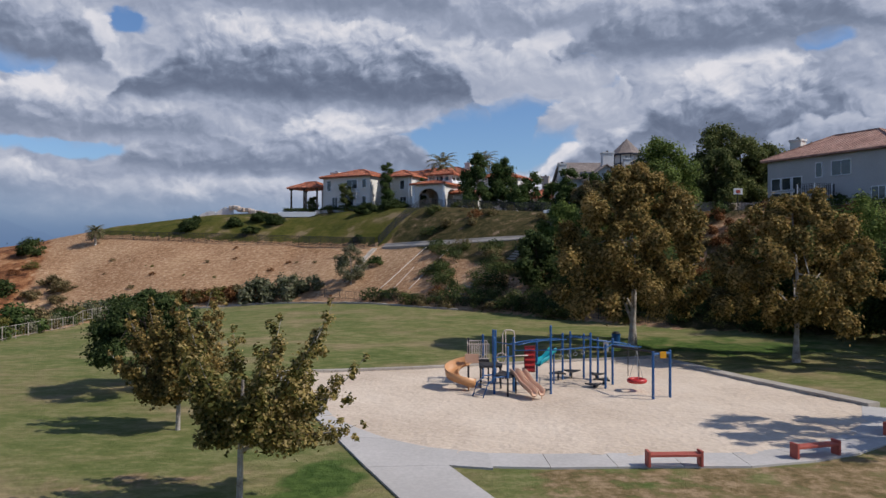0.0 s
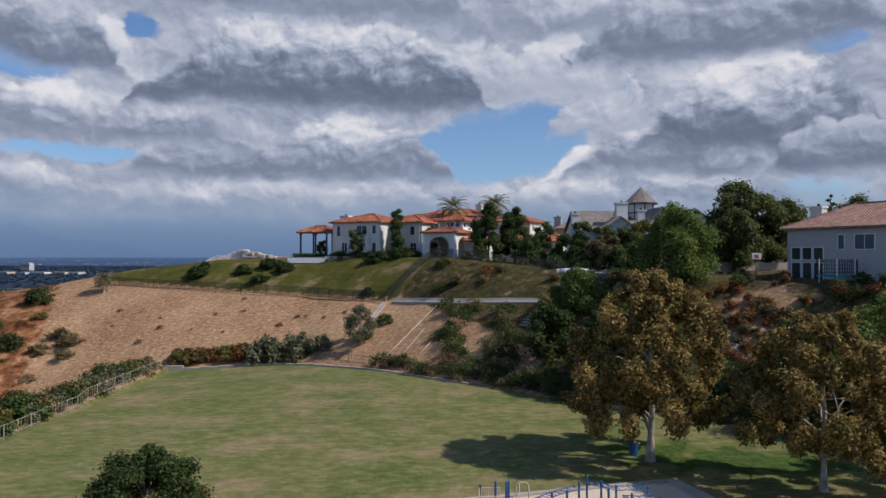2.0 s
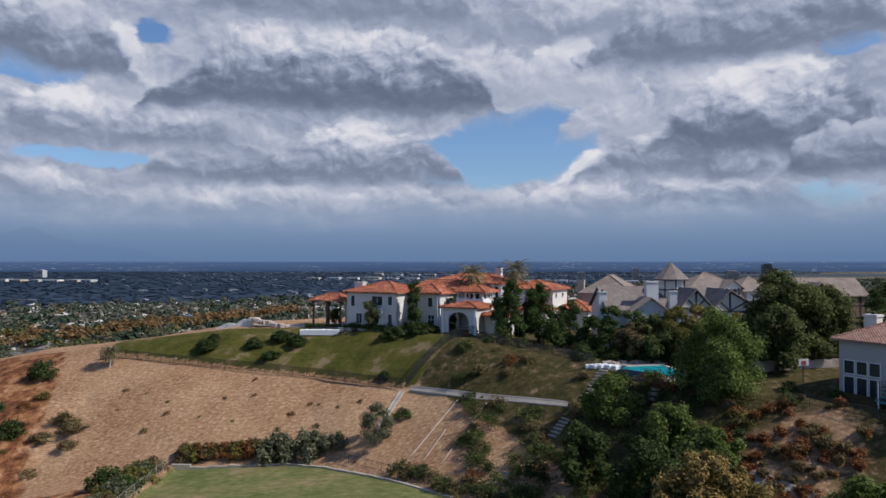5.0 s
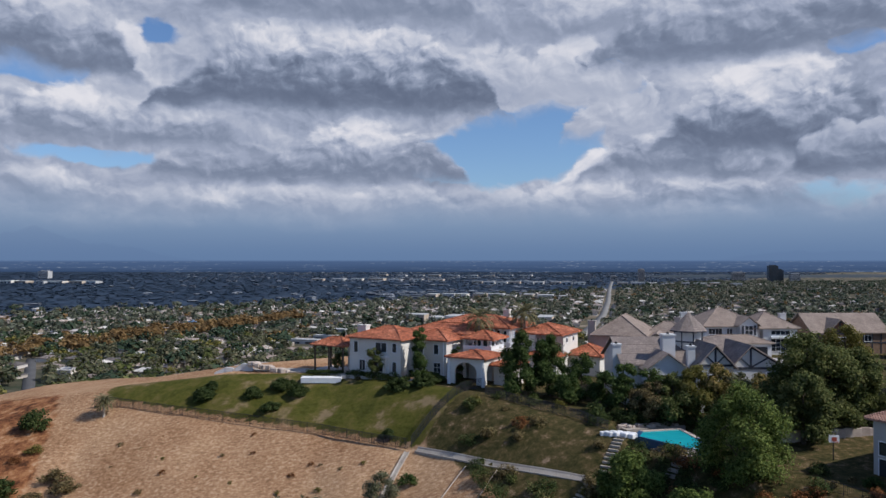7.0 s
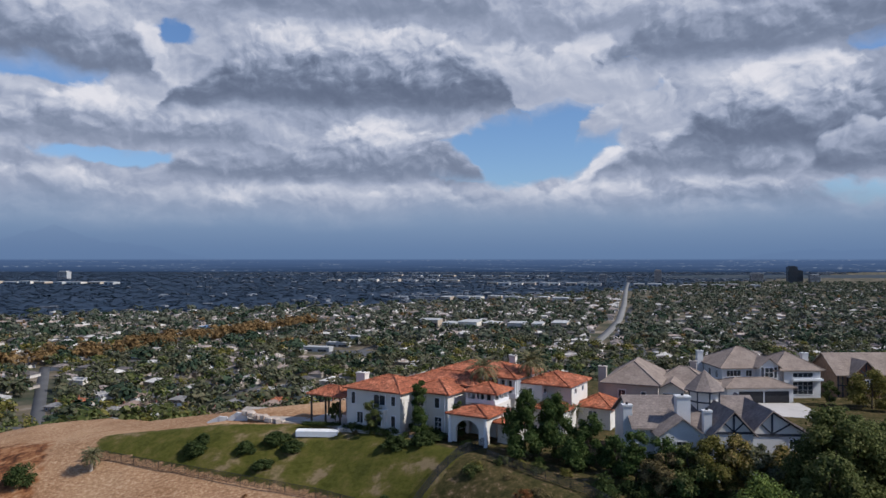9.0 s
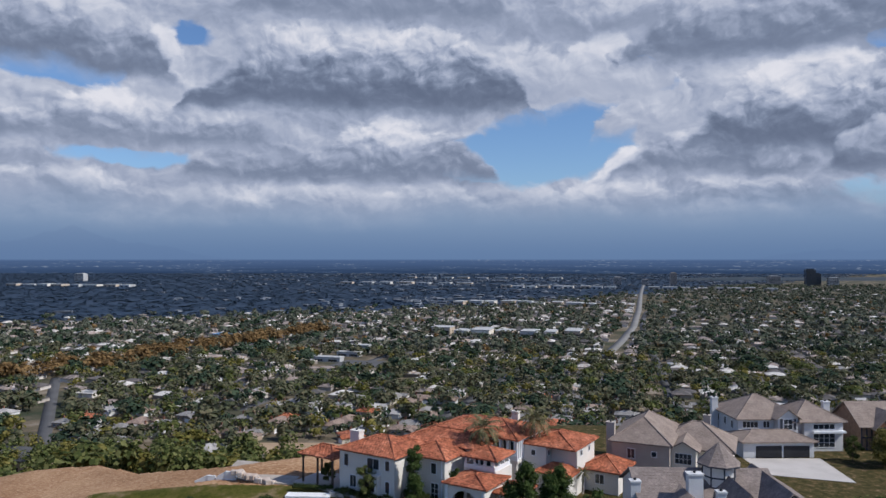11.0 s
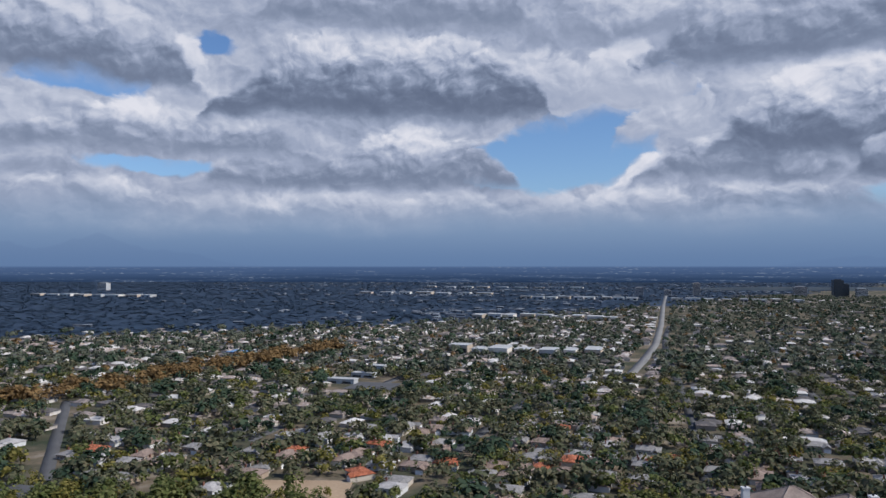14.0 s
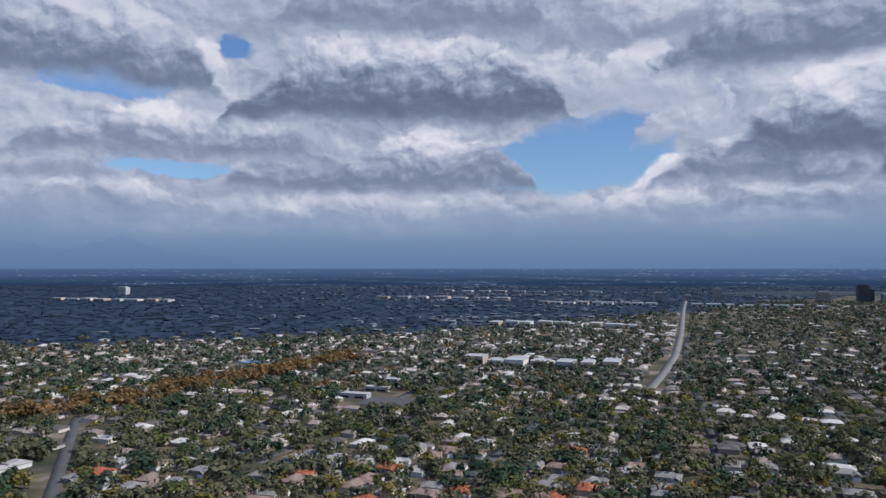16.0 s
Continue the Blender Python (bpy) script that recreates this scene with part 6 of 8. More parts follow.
def palm(label, x, y, z, height, fronds, length, r=0.18):
    t = thing("palm_tree", label, "palm", "palms", at=(x, y, z))
    bm = bmesh.new()
    for k in range(int(height / 0.5)):
        tube(bm, (0, 0, k * 0.5 - 0.1), (0, 0, k * 0.5 + 0.42), r * 1.06, r * 0.92, 8)
    part("trunk", bm, M_BARK, t)
    for k in range(fronds):
        a, up = k * 2.399, 1.25 - 1.75 * k / fronds
        vs, fs = [], []
        d = Vector((math.cos(a), math.sin(a), 0))
        side = Vector((-d.y, d.x, 0))
        p, steps = Vector((0, 0, height)), 9
        pts = []
        for i in range(steps + 1):
            ang = up - 1.5 * (i / steps) ** 1.3
            pts.append(p.copy())
            p = p + (d * math.cos(ang) + Vector((0, 0, math.sin(ang)))) * length / steps
        for i in range(1, steps):
            w = length * 0.2 * math.sin(math.pi * (0.12 + 0.85 * i / steps))
            for s in (-1, 1):
                b0, b1 = pts[i], pts[i].lerp(pts[i + 1], 0.95)
                tip = pts[i] + (pts[i + 1] - pts[i]) * 1.6 + side * s * w - Vector((0, 0, 0.35 * w))
                n = len(vs)
                vs += [b0, b1, tip]
                fs.append((n, n + 1, n + 2))
        part("frond", mesh_from("frond", [tuple(v) for v in vs], fs, L_PALM), L_PALM, t)
    return t


palm("tall date palm with arching grey-green fronds", 5.2, 140.5, 15.9, 9.6, 30, 3.9)
palm("tall date palm with arching grey-green fronds", 13.8, 143.5, 15.9, 10.4, 30, 3.8)
palm("short fan palm by the corner of the fence", -59.6, 134.4, ground_at(-59.6, 134.4), 2.6, 44, 2.2, 0.24)
palm("small palm beside the pavilion", 21, 138.5, 15.8, 3.2, 16, 1.8, 0.15)

# ---------------------------------------------------------------- playground
def post(parent, x, y, z0, z1, mat=None, r=0.065):
    p = part("post", tube(bmesh.new(), (x, y, z0), (x, y, z1), r, n=10), mat or M_BLUE, parent)
    part("post_cap", tube(bmesh.new(), (x, y, z1), (x, y, z1 + 0.05), r * 1.12, r * 0.6, 10), mat or M_BLUE, p)
    return p


def rail(parent, a, b, r=0.028, mat=None, name="rail"):
    return part(name, tube(bmesh.new(), a, b, r, n=7), mat or M_BLUE, parent)


play = thing("play_structure", "blue steel climbing frame with dark decks and tan plastic slides", "playground", at=(0, 0, 0))
DECKS = ([(3.05, 41.5), (4.3, 41.5), (4.35, 43.1), (3.15, 43.1)], 1.4), ([(3.6, 39.9), (4.9, 40.0), (5.1, 41.5), (3.7, 41.5)], 1.3), ([(4.25, 38.45), (4.9, 37.75), (5.75, 38.6), (4.85, 39.85)], 1.08)
for outline, z in DECKS:
    d = part("deck", prism(outline, z - 0.1, z), M_DECK, play)
    for k in range(4):
        t = (k + 0.5) / 4
        a, b, c, e = [Vector((*q, 0)) for q in outline]
        u, w = a.lerp(b, t), e.lerp(c, t)
        part("deck_rib", tube(bmesh.new(), (u.x, u.y, z - 0.13), (w.x, w.y, z - 0.13), 0.035, n=6), M_DECK, d)
POSTS = ((4.27, 38.43, 3.05), (4.92, 37.76, 2.65), (5.41, 39.05, 3.0), (7.06, 41.14, 2.65), (7.34, 38.33, 3.7), (8.89, 42.65, 2.8), (9.58, 43.67, 2.8), (10.22, 42.81, 2.75), (10.1, 40.67, 3.05), (11.08, 42.78, 2.5),
         (10.73, 39.75, 2.5), (11.43, 40.81, 2.7), (4.55, 41.55, 3.15), (4.72, 41.85, 3.1), (4.1, 43.1, 2.7))
for x, y, h in POSTS:
    post(play, x, y, 1.0 if y < 38.0 else 0, h)
for x, y, h in ((3.2, 43.04, 2.5), (3.67, 39.95, 1.3), (3.1, 41.5, 1.4), (4.27, 41.5, 1.4), (4.8, 39.94, 1.3), (4.92, 37.76, 1.02), (4.95, 41.4, 1.3), (5.45, 38.5, 1.05)):
    post(play, x, y, 0, h, M_DECK, 0.055)
# beige railings round the upper decks
for a, b, z in (((3.05, 41.5), (4.3, 41.5), 1.4), ((3.15, 43.1), (4.35, 43.1), 1.4), ((3.05, 41.5), (3.15, 43.1), 1.4)):
    pan = part("railing", tube(bmesh.new(), (*a, z + 0.95), (*b, z + 0.95), 0.03, n=6), M_BEIGE, play, "beige barred railing")
    part("rail", tube(bmesh.new(), (*a, z + 0.1), (*b, z + 0.1), 0.03, n=6), M_BEIGE, pan)
    n = 9
    for k in range(n + 1):
        x, y = a[0] + (b[0] - a[0]) * k / n, a[1] + (b[1] - a[1]) * k / n
        part("baluster", tube(bmesh.new(), (x, y, z + 0.1), (x, y, z + 0.95), 0.02, n=5), M_BEIGE, pan)
part("panel", bx(2.85, 3.65, 40.95, 41.02, 1.3, 1.85, 0.02), M_TAN, play, "moulded tan panel")


def chute(parent, x0, x1, y_top, z_top, y_end, z_end, mat, name="slide", label=""):
    """A wavy slide bed with raised rounded edges, running towards -y."""
    bm = bmesh.new()
    n, w = 18, x1 - x0
    rings = []
    for i in range(n + 1):
        t = i / n
        e = t * t * (3 - 2 * t)
        y = y_top + (y_end - y_top) * t
        z = z_top + (z_end - z_top) * (0.55 * t + 0.45 * e) + 0.05 * math.sin(t * 9.4)
        if t > 0.88:
            z = max(z, z_end)
        prof = ((x0, z + 0.22), (x0 + 0.05, z + 0.24), (x0 + 0.09, z + 0.04), (x0 + w * 0.5, z - 0.02), (x1 - 0.09, z + 0.04), (x1 - 0.05, z + 0.24), (x1, z + 0.22), (x1 - 0.06, z - 0.05), (x0 + w * 0.5, z - 0.09), (x0 + 0.06, z - 0.05))
        rings.append([bm.verts.new((px, y, pz)) for px, pz in prof])
    m = len(rings[0])
    for a, b in zip(rings, rings[1:]):
        for k in range(m):
            bm.faces.new((a[k], a[(k + 1) % m], b[(k + 1) % m], b[k]))
    bm.faces.new(rings[0][::-1])
    bm.faces.new(rings[-1])
    for f in bm.faces:
        f.smooth = True
    bmesh.ops.recalc_face_normals(bm, faces=bm.faces)
    ob = part(name, bm, mat, parent, label)
    return ob


for x, y in ((5.3, 38.6), (5.72, 38.79)):
    sl = chute(play, -0.22, 0.22, 0, 1.16, -2.15, 0.3, M_TAN, label="tan plastic slide bed")
    sl.matrix_local = pose(x, y, 0, 0, 0, 24)
for x, y in ((6.1, 36.75), (6.6, 36.95)):
    part("slide_foot", tube(bmesh.new(), (x, y, 0), (x, y, 0.3), 0.025), M_TAN, play)


def spiral(cx, cy, r, turns, z0, z1, start, mat):
    bm = bmesh.new()
    n, rings = 34, []
    for i in range(n + 1):
        t = i / n
        a = start + turns * 2 * math.pi * t
        z = z0 + (z1 - z0) * t
        c, s = math.cos(a), math.sin(a)
        prof = ((r - 0.36, z + 0.16), (r - 0.3, z), (r, z - 0.07), (r + 0.3, z + 0.02), (r + 0.38, z + 0.42), (r + 0.42, z + 0.42), (r + 0.35, z - 0.05), (r, z - 0.13), (r - 0.34, z - 0.06), (r - 0.4, z + 0.16))
        rings.append([bm.verts.new((cx + q * c, cy + q * s, zz)) for q, zz in prof])
    m = len(rings[0])
    for a, b in zip(rings, rings[1:]):
        for k in range(m):
            bm.faces.new((a[k], a[(k + 1) % m], b[(k + 1) % m], b[k]))
    bm.faces.new(rings[0][::-1])
    bm.faces.new(rings[-1])
    for f in bm.faces:
        f.smooth = True
    bmesh.ops.recalc_face_normals(bm, faces=bm.faces)
    return bm


part("spiral_slide", spiral(2.72, 40.15, 0.68, 0.68, 1.35, 0.28, 1.05, M_ORANGE), M_ORANGE, play, "orange-tan spiral slide")
part("slide_foot", tube(bmesh.new(), (2.95, 39.5, 0), (2.95, 39.5, 0.25), 0.05), M_ORANGE, play)
# hoops, ladders and overhead bars
part("hoop", tubes([(5.1, 41.45, 1.3), (5.1, 41.45, 2.95), (5.17, 41.45, 3.12), (5.3, 41.45, 3.17), (5.6, 41.45, 3.17), (5.73, 41.45, 3.12), (5.8, 41.45, 2.95), (5.8, 41.45, 1.3)], 0.035), M_BEIGE, play, "tall beige safety hoop")
part("hoop", tubes([(5.28, 41.45, 1.3), (5.28, 41.45, 3.12)], 0.025), M_BEIGE, play)
part("hoop", tubes([(4.85 + 0.28 * math.cos(a * math.pi / 8), 40.0, 1.75 + 0.28 * math.sin(a * math.pi / 8)) for a in range(17)], 0.03), M_BEIGE, play)
part("handrail", tubes([(5.1, 40.0, 1.75), (5.6, 40.1, 1.86), (6.4, 40.2, 1.86)], 0.03), M_BEIGE, play)
climb = part("arch_climber", tubes([(3.06, 37.98, 0), (3.3, 38.1, 0.7), (3.7, 38.3, 1.05), (4.3, 38.5, 1.08)], 0.035), M_BLUE, play)
part("arch_rail", tubes([(3.55, 37.34, 0), (3.8, 37.45, 0.7), (4.2, 37.65, 1.05), (4.85, 37.8, 1.08)], 0.035), M_BLUE, climb)
for k in range(6):
    t = k / 5
    part("rung", tube(bmesh.new(), (3.1 + 0.75 * t, 38.0 + 0.33 * t, 0.15 + 0.92 * t ** 0.7), (3.6 + 0.75 * t, 37.36 + 0.33 * t, 0.15 + 0.92 * t ** 0.7), 0.02, n=6), M_BLUE, climb)


def ladder_run(parent, line, width, rungs, r=0.03):
    """An overhead ladder along a line: two rails and the rungs between them."""
    pts = [Vector(q) for q in line]
    sides = []
    for s_ in (-0.5, 0.5):
        row = []
        for i, q in enumerate(pts):
            d_ = (pts[min(i + 1, len(pts) - 1)] - pts[max(i - 1, 0)]).normalized()
            row.append(q + Vector((-d_.y, d_.x, 0)) * width * s_)
        part("rail", tubes([tuple(q) for q in row], r), M_BLUE, parent)
        sides.append(row)
    for i in range(len(pts) - 1):
        for k in range(rungs):
            t = (k + 0.5) / rungs
            part("rung", tube(bmesh.new(), tuple(sides[0][i].lerp(sides[0][i + 1], t)), tuple(sides[1][i].lerp(sides[1][i + 1], t)), 0.02, n=6), M_BLUE, parent)


ladder_run(play, [(5.41, 39.2, 2.6), (6.3, 40.3, 2.62), (7.2, 41.3, 2.58), (8.89, 42.6, 2.5)], 0.6, 4)
ladder_run(play, [(9.4, 43.4, 2.55), (10.2, 42.9, 2.55), (11.0, 42.6, 2.4), (12.2, 43.4, 2.2), (13.2, 43.6, 2.05)], 0.7, 3)
ladder_run(play, [(11.2, 41.4, 2.3), (12.3, 41.6, 2.2), (13.3, 42.1, 2.08)], 0.6, 3)
for x, y in ((13.23, 43.77), (13.39, 42.1)):
    part("thin_pole", tube(bmesh.new(), (x, y, 0), (x, y, 2.1), 0.028), M_DECK, play)
track = tubes([(7.34, 38.33, 2.4), (8.3, 38.8, 2.38), (9.2, 39.7, 2.32), (10.1, 40.67, 2.25), (10.9, 40.75, 2.2)], 0.04)
tr_ = part("trapeze_rail", track, M_BLUE, play)
for x, y in ((7.95, 38.62), (8.5, 39.0), (8.95, 39.45), (9.5, 40.0)):
    part("strap", tube(bmesh.new(), (x, y, 2.34), (x, y, 2.12), 0.012, n=5), M_STEEL, tr_)
    part("grip_ring", tubes([(x + 0.1 * math.cos(a * math.pi / 5), y, 2.03 + 0.1 * math.sin(a * math.pi / 5)) for a in range(11)], 0.016, 5), M_STEEL, tr_)
for a, b in (((10.1, 40.67, 2.85), (10.22, 42.81, 2.6)), ((10.73, 39.75, 2.3), (11.43, 40.81, 2.4)), ((4.27, 38.43, 2.0), (5.41, 39.05, 2.0)), ((5.41, 39.05, 2.3), (7.34, 38.33, 2.4)), ((4.55, 41.55, 2.5), (5.41, 39.05, 2.6))):
    rail(play, a, b, 0.03)
wall_p = part("climb_panel", bx(6.3, 6.95, 41.0, 41.08, 0.75, 2.3, 0.03), M_MAROON, play, "maroon moulded climbing panel")
for k in range(5):
    part("foothold", bx(6.34, 6.91, 40.9, 41.01, 0.85 + k * 0.29, 0.97 + k * 0.29, 0.02), M_REDP, wall_p)
ts_ = chute(play, -0.3, 0.3, 0, 1.9, -1.15, 1.2, M_TEAL, label="short teal plastic slide")
ts_.matrix_local = pose(8.1, 41.4, 0, 0, 0, -64)
post(play, 8.1, 41.35, 0, 2.0, M_BLUE, 0.05)
for x, y, r, z, turn in ((9.55, 43.2, 0.62, 0.5, 0.3), (8.6, 42.5, 0.6, 0.5, 1.2), (10.9, 42.5, 0.55, 0.42, 0.1), (10.95, 41.0, 0.6, 0.36, 0.9), (10.2, 40.2, 0.55, 0.22, 0.5), (7.05, 38.8, 0.42, 0.2, 0.2)):
    tri_ = [(x + r * math.cos(turn + q * 2.094), y + r * math.sin(turn + q * 2.094)) for q in range(3)]
    pod = part("step_plate", prism(tri_, z - 0.07, z), M_DECK, play, "dark triangular stepping plate")
    part("stem", tube(bmesh.new(), (x, y, 0), (x, y, z - 0.07), 0.06), M_DECK, pod)
part("sign_board", bx(10.95, 11.25, 40.98, 41.02, 1.95, 2.5, 0.01), M_STEEL, play)

swing = thing("tyre_swing", "blue steel swing frame with a red ring seat on chains", "swing", at=(12.5, 38.6, 0))
for x, y in ((-0.08, -1.9), (1.0, -1.4)):
    post(swing, x, y, 0, 2.5, r=0.075)
part("beam", tube(bmesh.new(), (-1.07, 2.2, 2.3), (0.5, -1.62, 2.38), 0.06), M_DECK, swing, "dark steel beam")
part("beam", tube(bmesh.new(), (-0.08, -1.9, 2.38), (1.0, -1.4, 2.38), 0.07), M_BLUE, swing)
part("warning_plate", bx(0.32, 0.66, -1.82, -1.76, 2.15, 2.5, 0.01), M_YELLOW, swing, "yellow plate on the beam")
ring = bmesh.new()
n_, m_ = 20, 8
for i in range(n_):
    for j in range(m_):
        a, b = 2 * math.pi * i / n_, 2 * math.pi * j / m_
        ring.verts.new(((0.42 + 0.13 * math.cos(b)) * math.cos(a) - 0.25, (0.42 + 0.13 * math.cos(b)) * math.sin(a) + 0.3, 0.62 + 0.13 * math.sin(b)))
ring.verts.ensure_lookup_table()
for i in range(n_):
    for j in range(m_):
        ring.faces.new([ring.verts[q] for q in (i * m_ + j, ((i + 1) % n_) * m_ + j, ((i + 1) % n_) * m_ + (j + 1) % m_, i * m_ + (j + 1) % m_)])
for f in ring.faces:
    f.smooth = True
part("ring_seat", ring, M_REDP, swing, "red plastic ring seat")
for k in range(3):
    a = 2.1 * k + 0.4
    part("chain", tube(bmesh.new(), (-0.25, 0.3, 2.3), (0.42 * math.cos(a) - 0.25, 0.3 + 0.42 * math.sin(a), 0.7), 0.014, n=5), M_STEEL, swing)

def bench(x, y, rz):
    b = thing("bench", "red coated steel bench without back on the concrete walk", "bench", "benches", at=(x, y, 0.05), rz=rz)
    for s in (-0.95, 0.95):
        part("leg", bx(s - 0.05, s + 0.05, -0.2, 0.2, 0, 0.56, 0.015), M_BENCH, b)
    for k in range(3):
        part("slat", bx(-0.9, 0.9, -0.19 + k * 0.135, -0.08 + k * 0.135, 0.4, 0.45, 0.01), M_BENCH, b)
    part("apron", bx(-0.9, 0.9, -0.2, -0.17, 0.36, 0.45, 0.01), M_BENCH, b)
    part("apron", bx(-0.9, 0.9, 0.19, 0.22, 0.36, 0.45, 0.01), M_BENCH, b)
    return b


bench(9.25, 25.1, 0)
bench(15.0, 26.1, 14)
bench(20.4, 29.6, 46)

can = thing("litter_bin", "dark blue litter bin beside the sycamore", "litter bin", at=(16.4, 57.5, ground_at(16.4, 57.5)))
part("body", tube(bmesh.new(), (0, 0, 0), (0, 0, 0.95), 0.32, 0.36, 14), M_BLUE, can)
part("lid", tube(bmesh.new(), (0, 0, 0.95), (0, 0, 1.12), 0.38, 0.2, 14), M_IRON, can)


# ---------------------------------------------------------------- fences
def fence(label, line, height, gap, mat, bars=0, group="fences", rails=(0.15, 0.95), post_r=0.035, mesh_step=0):
    f = thing("fence", label, "fence", group)
    pts = [Vector((x, y, 0)) for x, y in line]
    prev = None
    for a, b in zip(pts, pts[1:]):
        n = max(1, round((b - a).length / gap))
        for k in range(n):
            p = a.lerp(b, k / n)
            q = a.lerp(b, (k + 1) / n)
            zp, zq = ground_at(p.x, p.y), ground_at(q.x, q.y)
            part("post", tube(bmesh.new(), (p.x, p.y, zp - 0.2), (p.x, p.y, zp + height), post_r, n=6), mat, f)
            bm = bmesh.new()
            for r in rails:
                tube(bm, (p.x, p.y, zp + height * r), (q.x, q.y, zq + height * r), 0.022, n=5)
            for j in range(1, bars):
                c = p.lerp(q, j / bars)
                zc = zp + (zq - zp) * j / bars
                tube(bm, (c.x, c.y, zc + 0.05), (c.x, c.y, zc + height * 0.98), 0.013, n=4)
            tagged(part("panel", bm, mat, f), kind="stuff")
    return f


fence("dark iron bar fence along the turf bank", [(-62.5, 137), (-60, 137.2), (-50, 133.2), (-40, 129.5), (-30, 125.8), (-20, 122), (-12, 117.6), (-6.5, 114.9)], 1.7, 2.4, M_IRON, 34)
fence("dark iron bar fence up the bank beside the villa", [(-6.0, 115.3), (-2, 119), (2, 122.5), (5, 126)], 1.6, 2.0, M_IRON, 26)
fence("dark iron bar fence along the lower garden", [(5, 120), (11, 114.5), (17, 109.5), (20, 104)], 1.4, 2.2, M_IRON, 26)
fence("grey post and rail fence along the lawn", [(-36.6, 60), (-37.3, 72), (-37.6, 84), (-37.9, 96), (-38.3, 106)], 1.3, 2.4, M_CONC_OLD, 4, post_r=0.05)
fence("low chain fence at the lawn's far edge", [(-13, 101.6), (-6, 95.8), (5, 86), (15, 76.8), (25, 67.6)], 1.2, 2.6, M_IRON, 10)
fence("iron pool fence on the ridge", [(37.3, 84.2), (40.5, 80.0), (46, 72.2)], 1.2, 1.6, M_IRON, 10)

edging = thing("lawn_edging", "narrow concrete strip along the lawn's far edge", "edging", kind="structure")
edge_line = [(-38, 106.2), (-30, 105.6), (-22, 104.6), (-16.5, 102.2), (-10, 97.6), (-5.5, 94.0), (0, 89.2), (5, 84.6)]
for (xa, ya), (xb, yb) in zip(edge_line, edge_line[1:]):
    n = max(1, round(math.hypot(xb - xa, yb - ya) / 2.4))
    for k in range(n):
        p = Vector((xa + (xb - xa) * k / n, ya + (yb - ya) * k / n, 0))
        q = Vector((xa + (xb - xa) * (k + 1) / n, ya + (yb - ya) * (k + 1) / n, 0))
        z = min(ground_at(p.x, p.y), ground_at(q.x, q.y))
        d = (q - p).normalized()
        u = Vector((-d.y, d.x, 0)) * 0.22
        g = d * 0.01
        part("edging_stone", prism([tuple((p + g - u).xy), tuple((q - g - u).xy), tuple((q - g + u).xy), tuple((p + g + u).xy)], z - 0.2, max(ground_at(p.x, p.y), ground_at(q.x, q.y)) + 0.16), M_CONC_OLD, edging)


# drainage channels over the slope
def channel(name_label, line, width, mat):
    c = thing("drain_channel", name_label, "channel", kind="structure")
    for (xa, ya), (xb, yb) in zip(line, line[1:]):
        n = max(1, round(math.hypot(xb - xa, yb - ya) / 2.0))
        for k in range(n):
            p = Vector((xa + (xb - xa) * k / n, ya + (yb - ya) * k / n, 0))
            q = Vector((xa + (xb - xa) * (k + 1) / n, ya + (yb - ya) * (k + 1) / n, 0))
            d = (q - p).normalized()
            u = Vector((-d.y, d.x, 0)).normalized() * width / 2
            g = d * 0.015
            bm = bmesh.new()
            ring_ = []
            for e in (p + g, q - g):
                row = []
                for side, rise in ((-1, 0.0), (-1, 0.1), (-0.75, 0.1), (-0.5, 0.01), (0.5, 0.01), (0.75, 0.1), (1, 0.1), (1, 0.0), (1, -0.4), (-1, -0.4)):
                    w = e + u * side
                    row.append(bm.verts.new((w.x, w.y, ground_at(w.x, w.y) + 0.07 + rise)))
                ring_.append(row)
            for i in range(10):
                bm.faces.new((ring_[0][i], ring_[0][(i + 1) % 10], ring_[1][(i + 1) % 10], ring_[1][i]))
            bm.faces.new(ring_[0])
            bm.faces.new(ring_[1][::-1])
            bmesh.ops.recalc_face_normals(bm, faces=bm.faces)
            part("channel_slab", bm, mat, c)


channel("pale concrete drain across the straw slope", [(-5.2, 114.2), (0, 109.8), (5, 105.4), (11, 100.8), (17, 96)], 0.8, M_CONC_OLD)
channel("pale concrete drain down the straw slope", [(-6.6, 114.3), (-8.2, 110), (-10.2, 104.5)], 0.8, M_CONC_OLD)
channel("weathered concrete drain on the hillside", [(28.2, 79.8), (30.5, 77), (33.7, 72.6), (36.5, 68.6)], 1.5, M_CONC_OLD)

# thin pale pipes that run straight up the straw slope
for (xa, ya), (xb, yb) in (((-5.0, 98.5), (1.6, 106.9)), ((-0.9, 95.3), (5.5, 104.0)), ((-3.0, 97.2), (-0.2, 101.5))):
    pts = [(xa + (xb - xa) * k / 8, ya + (yb - ya) * k / 8) for k in range(9)]
    single("irrigation_pipe", tubes([(x, y, ground_at(x, y) + 0.12) for x, y in pts], 0.07, 6), M_STONE, "thin pale irrigation pipe up the straw slope", "pipe", "slope pipes")

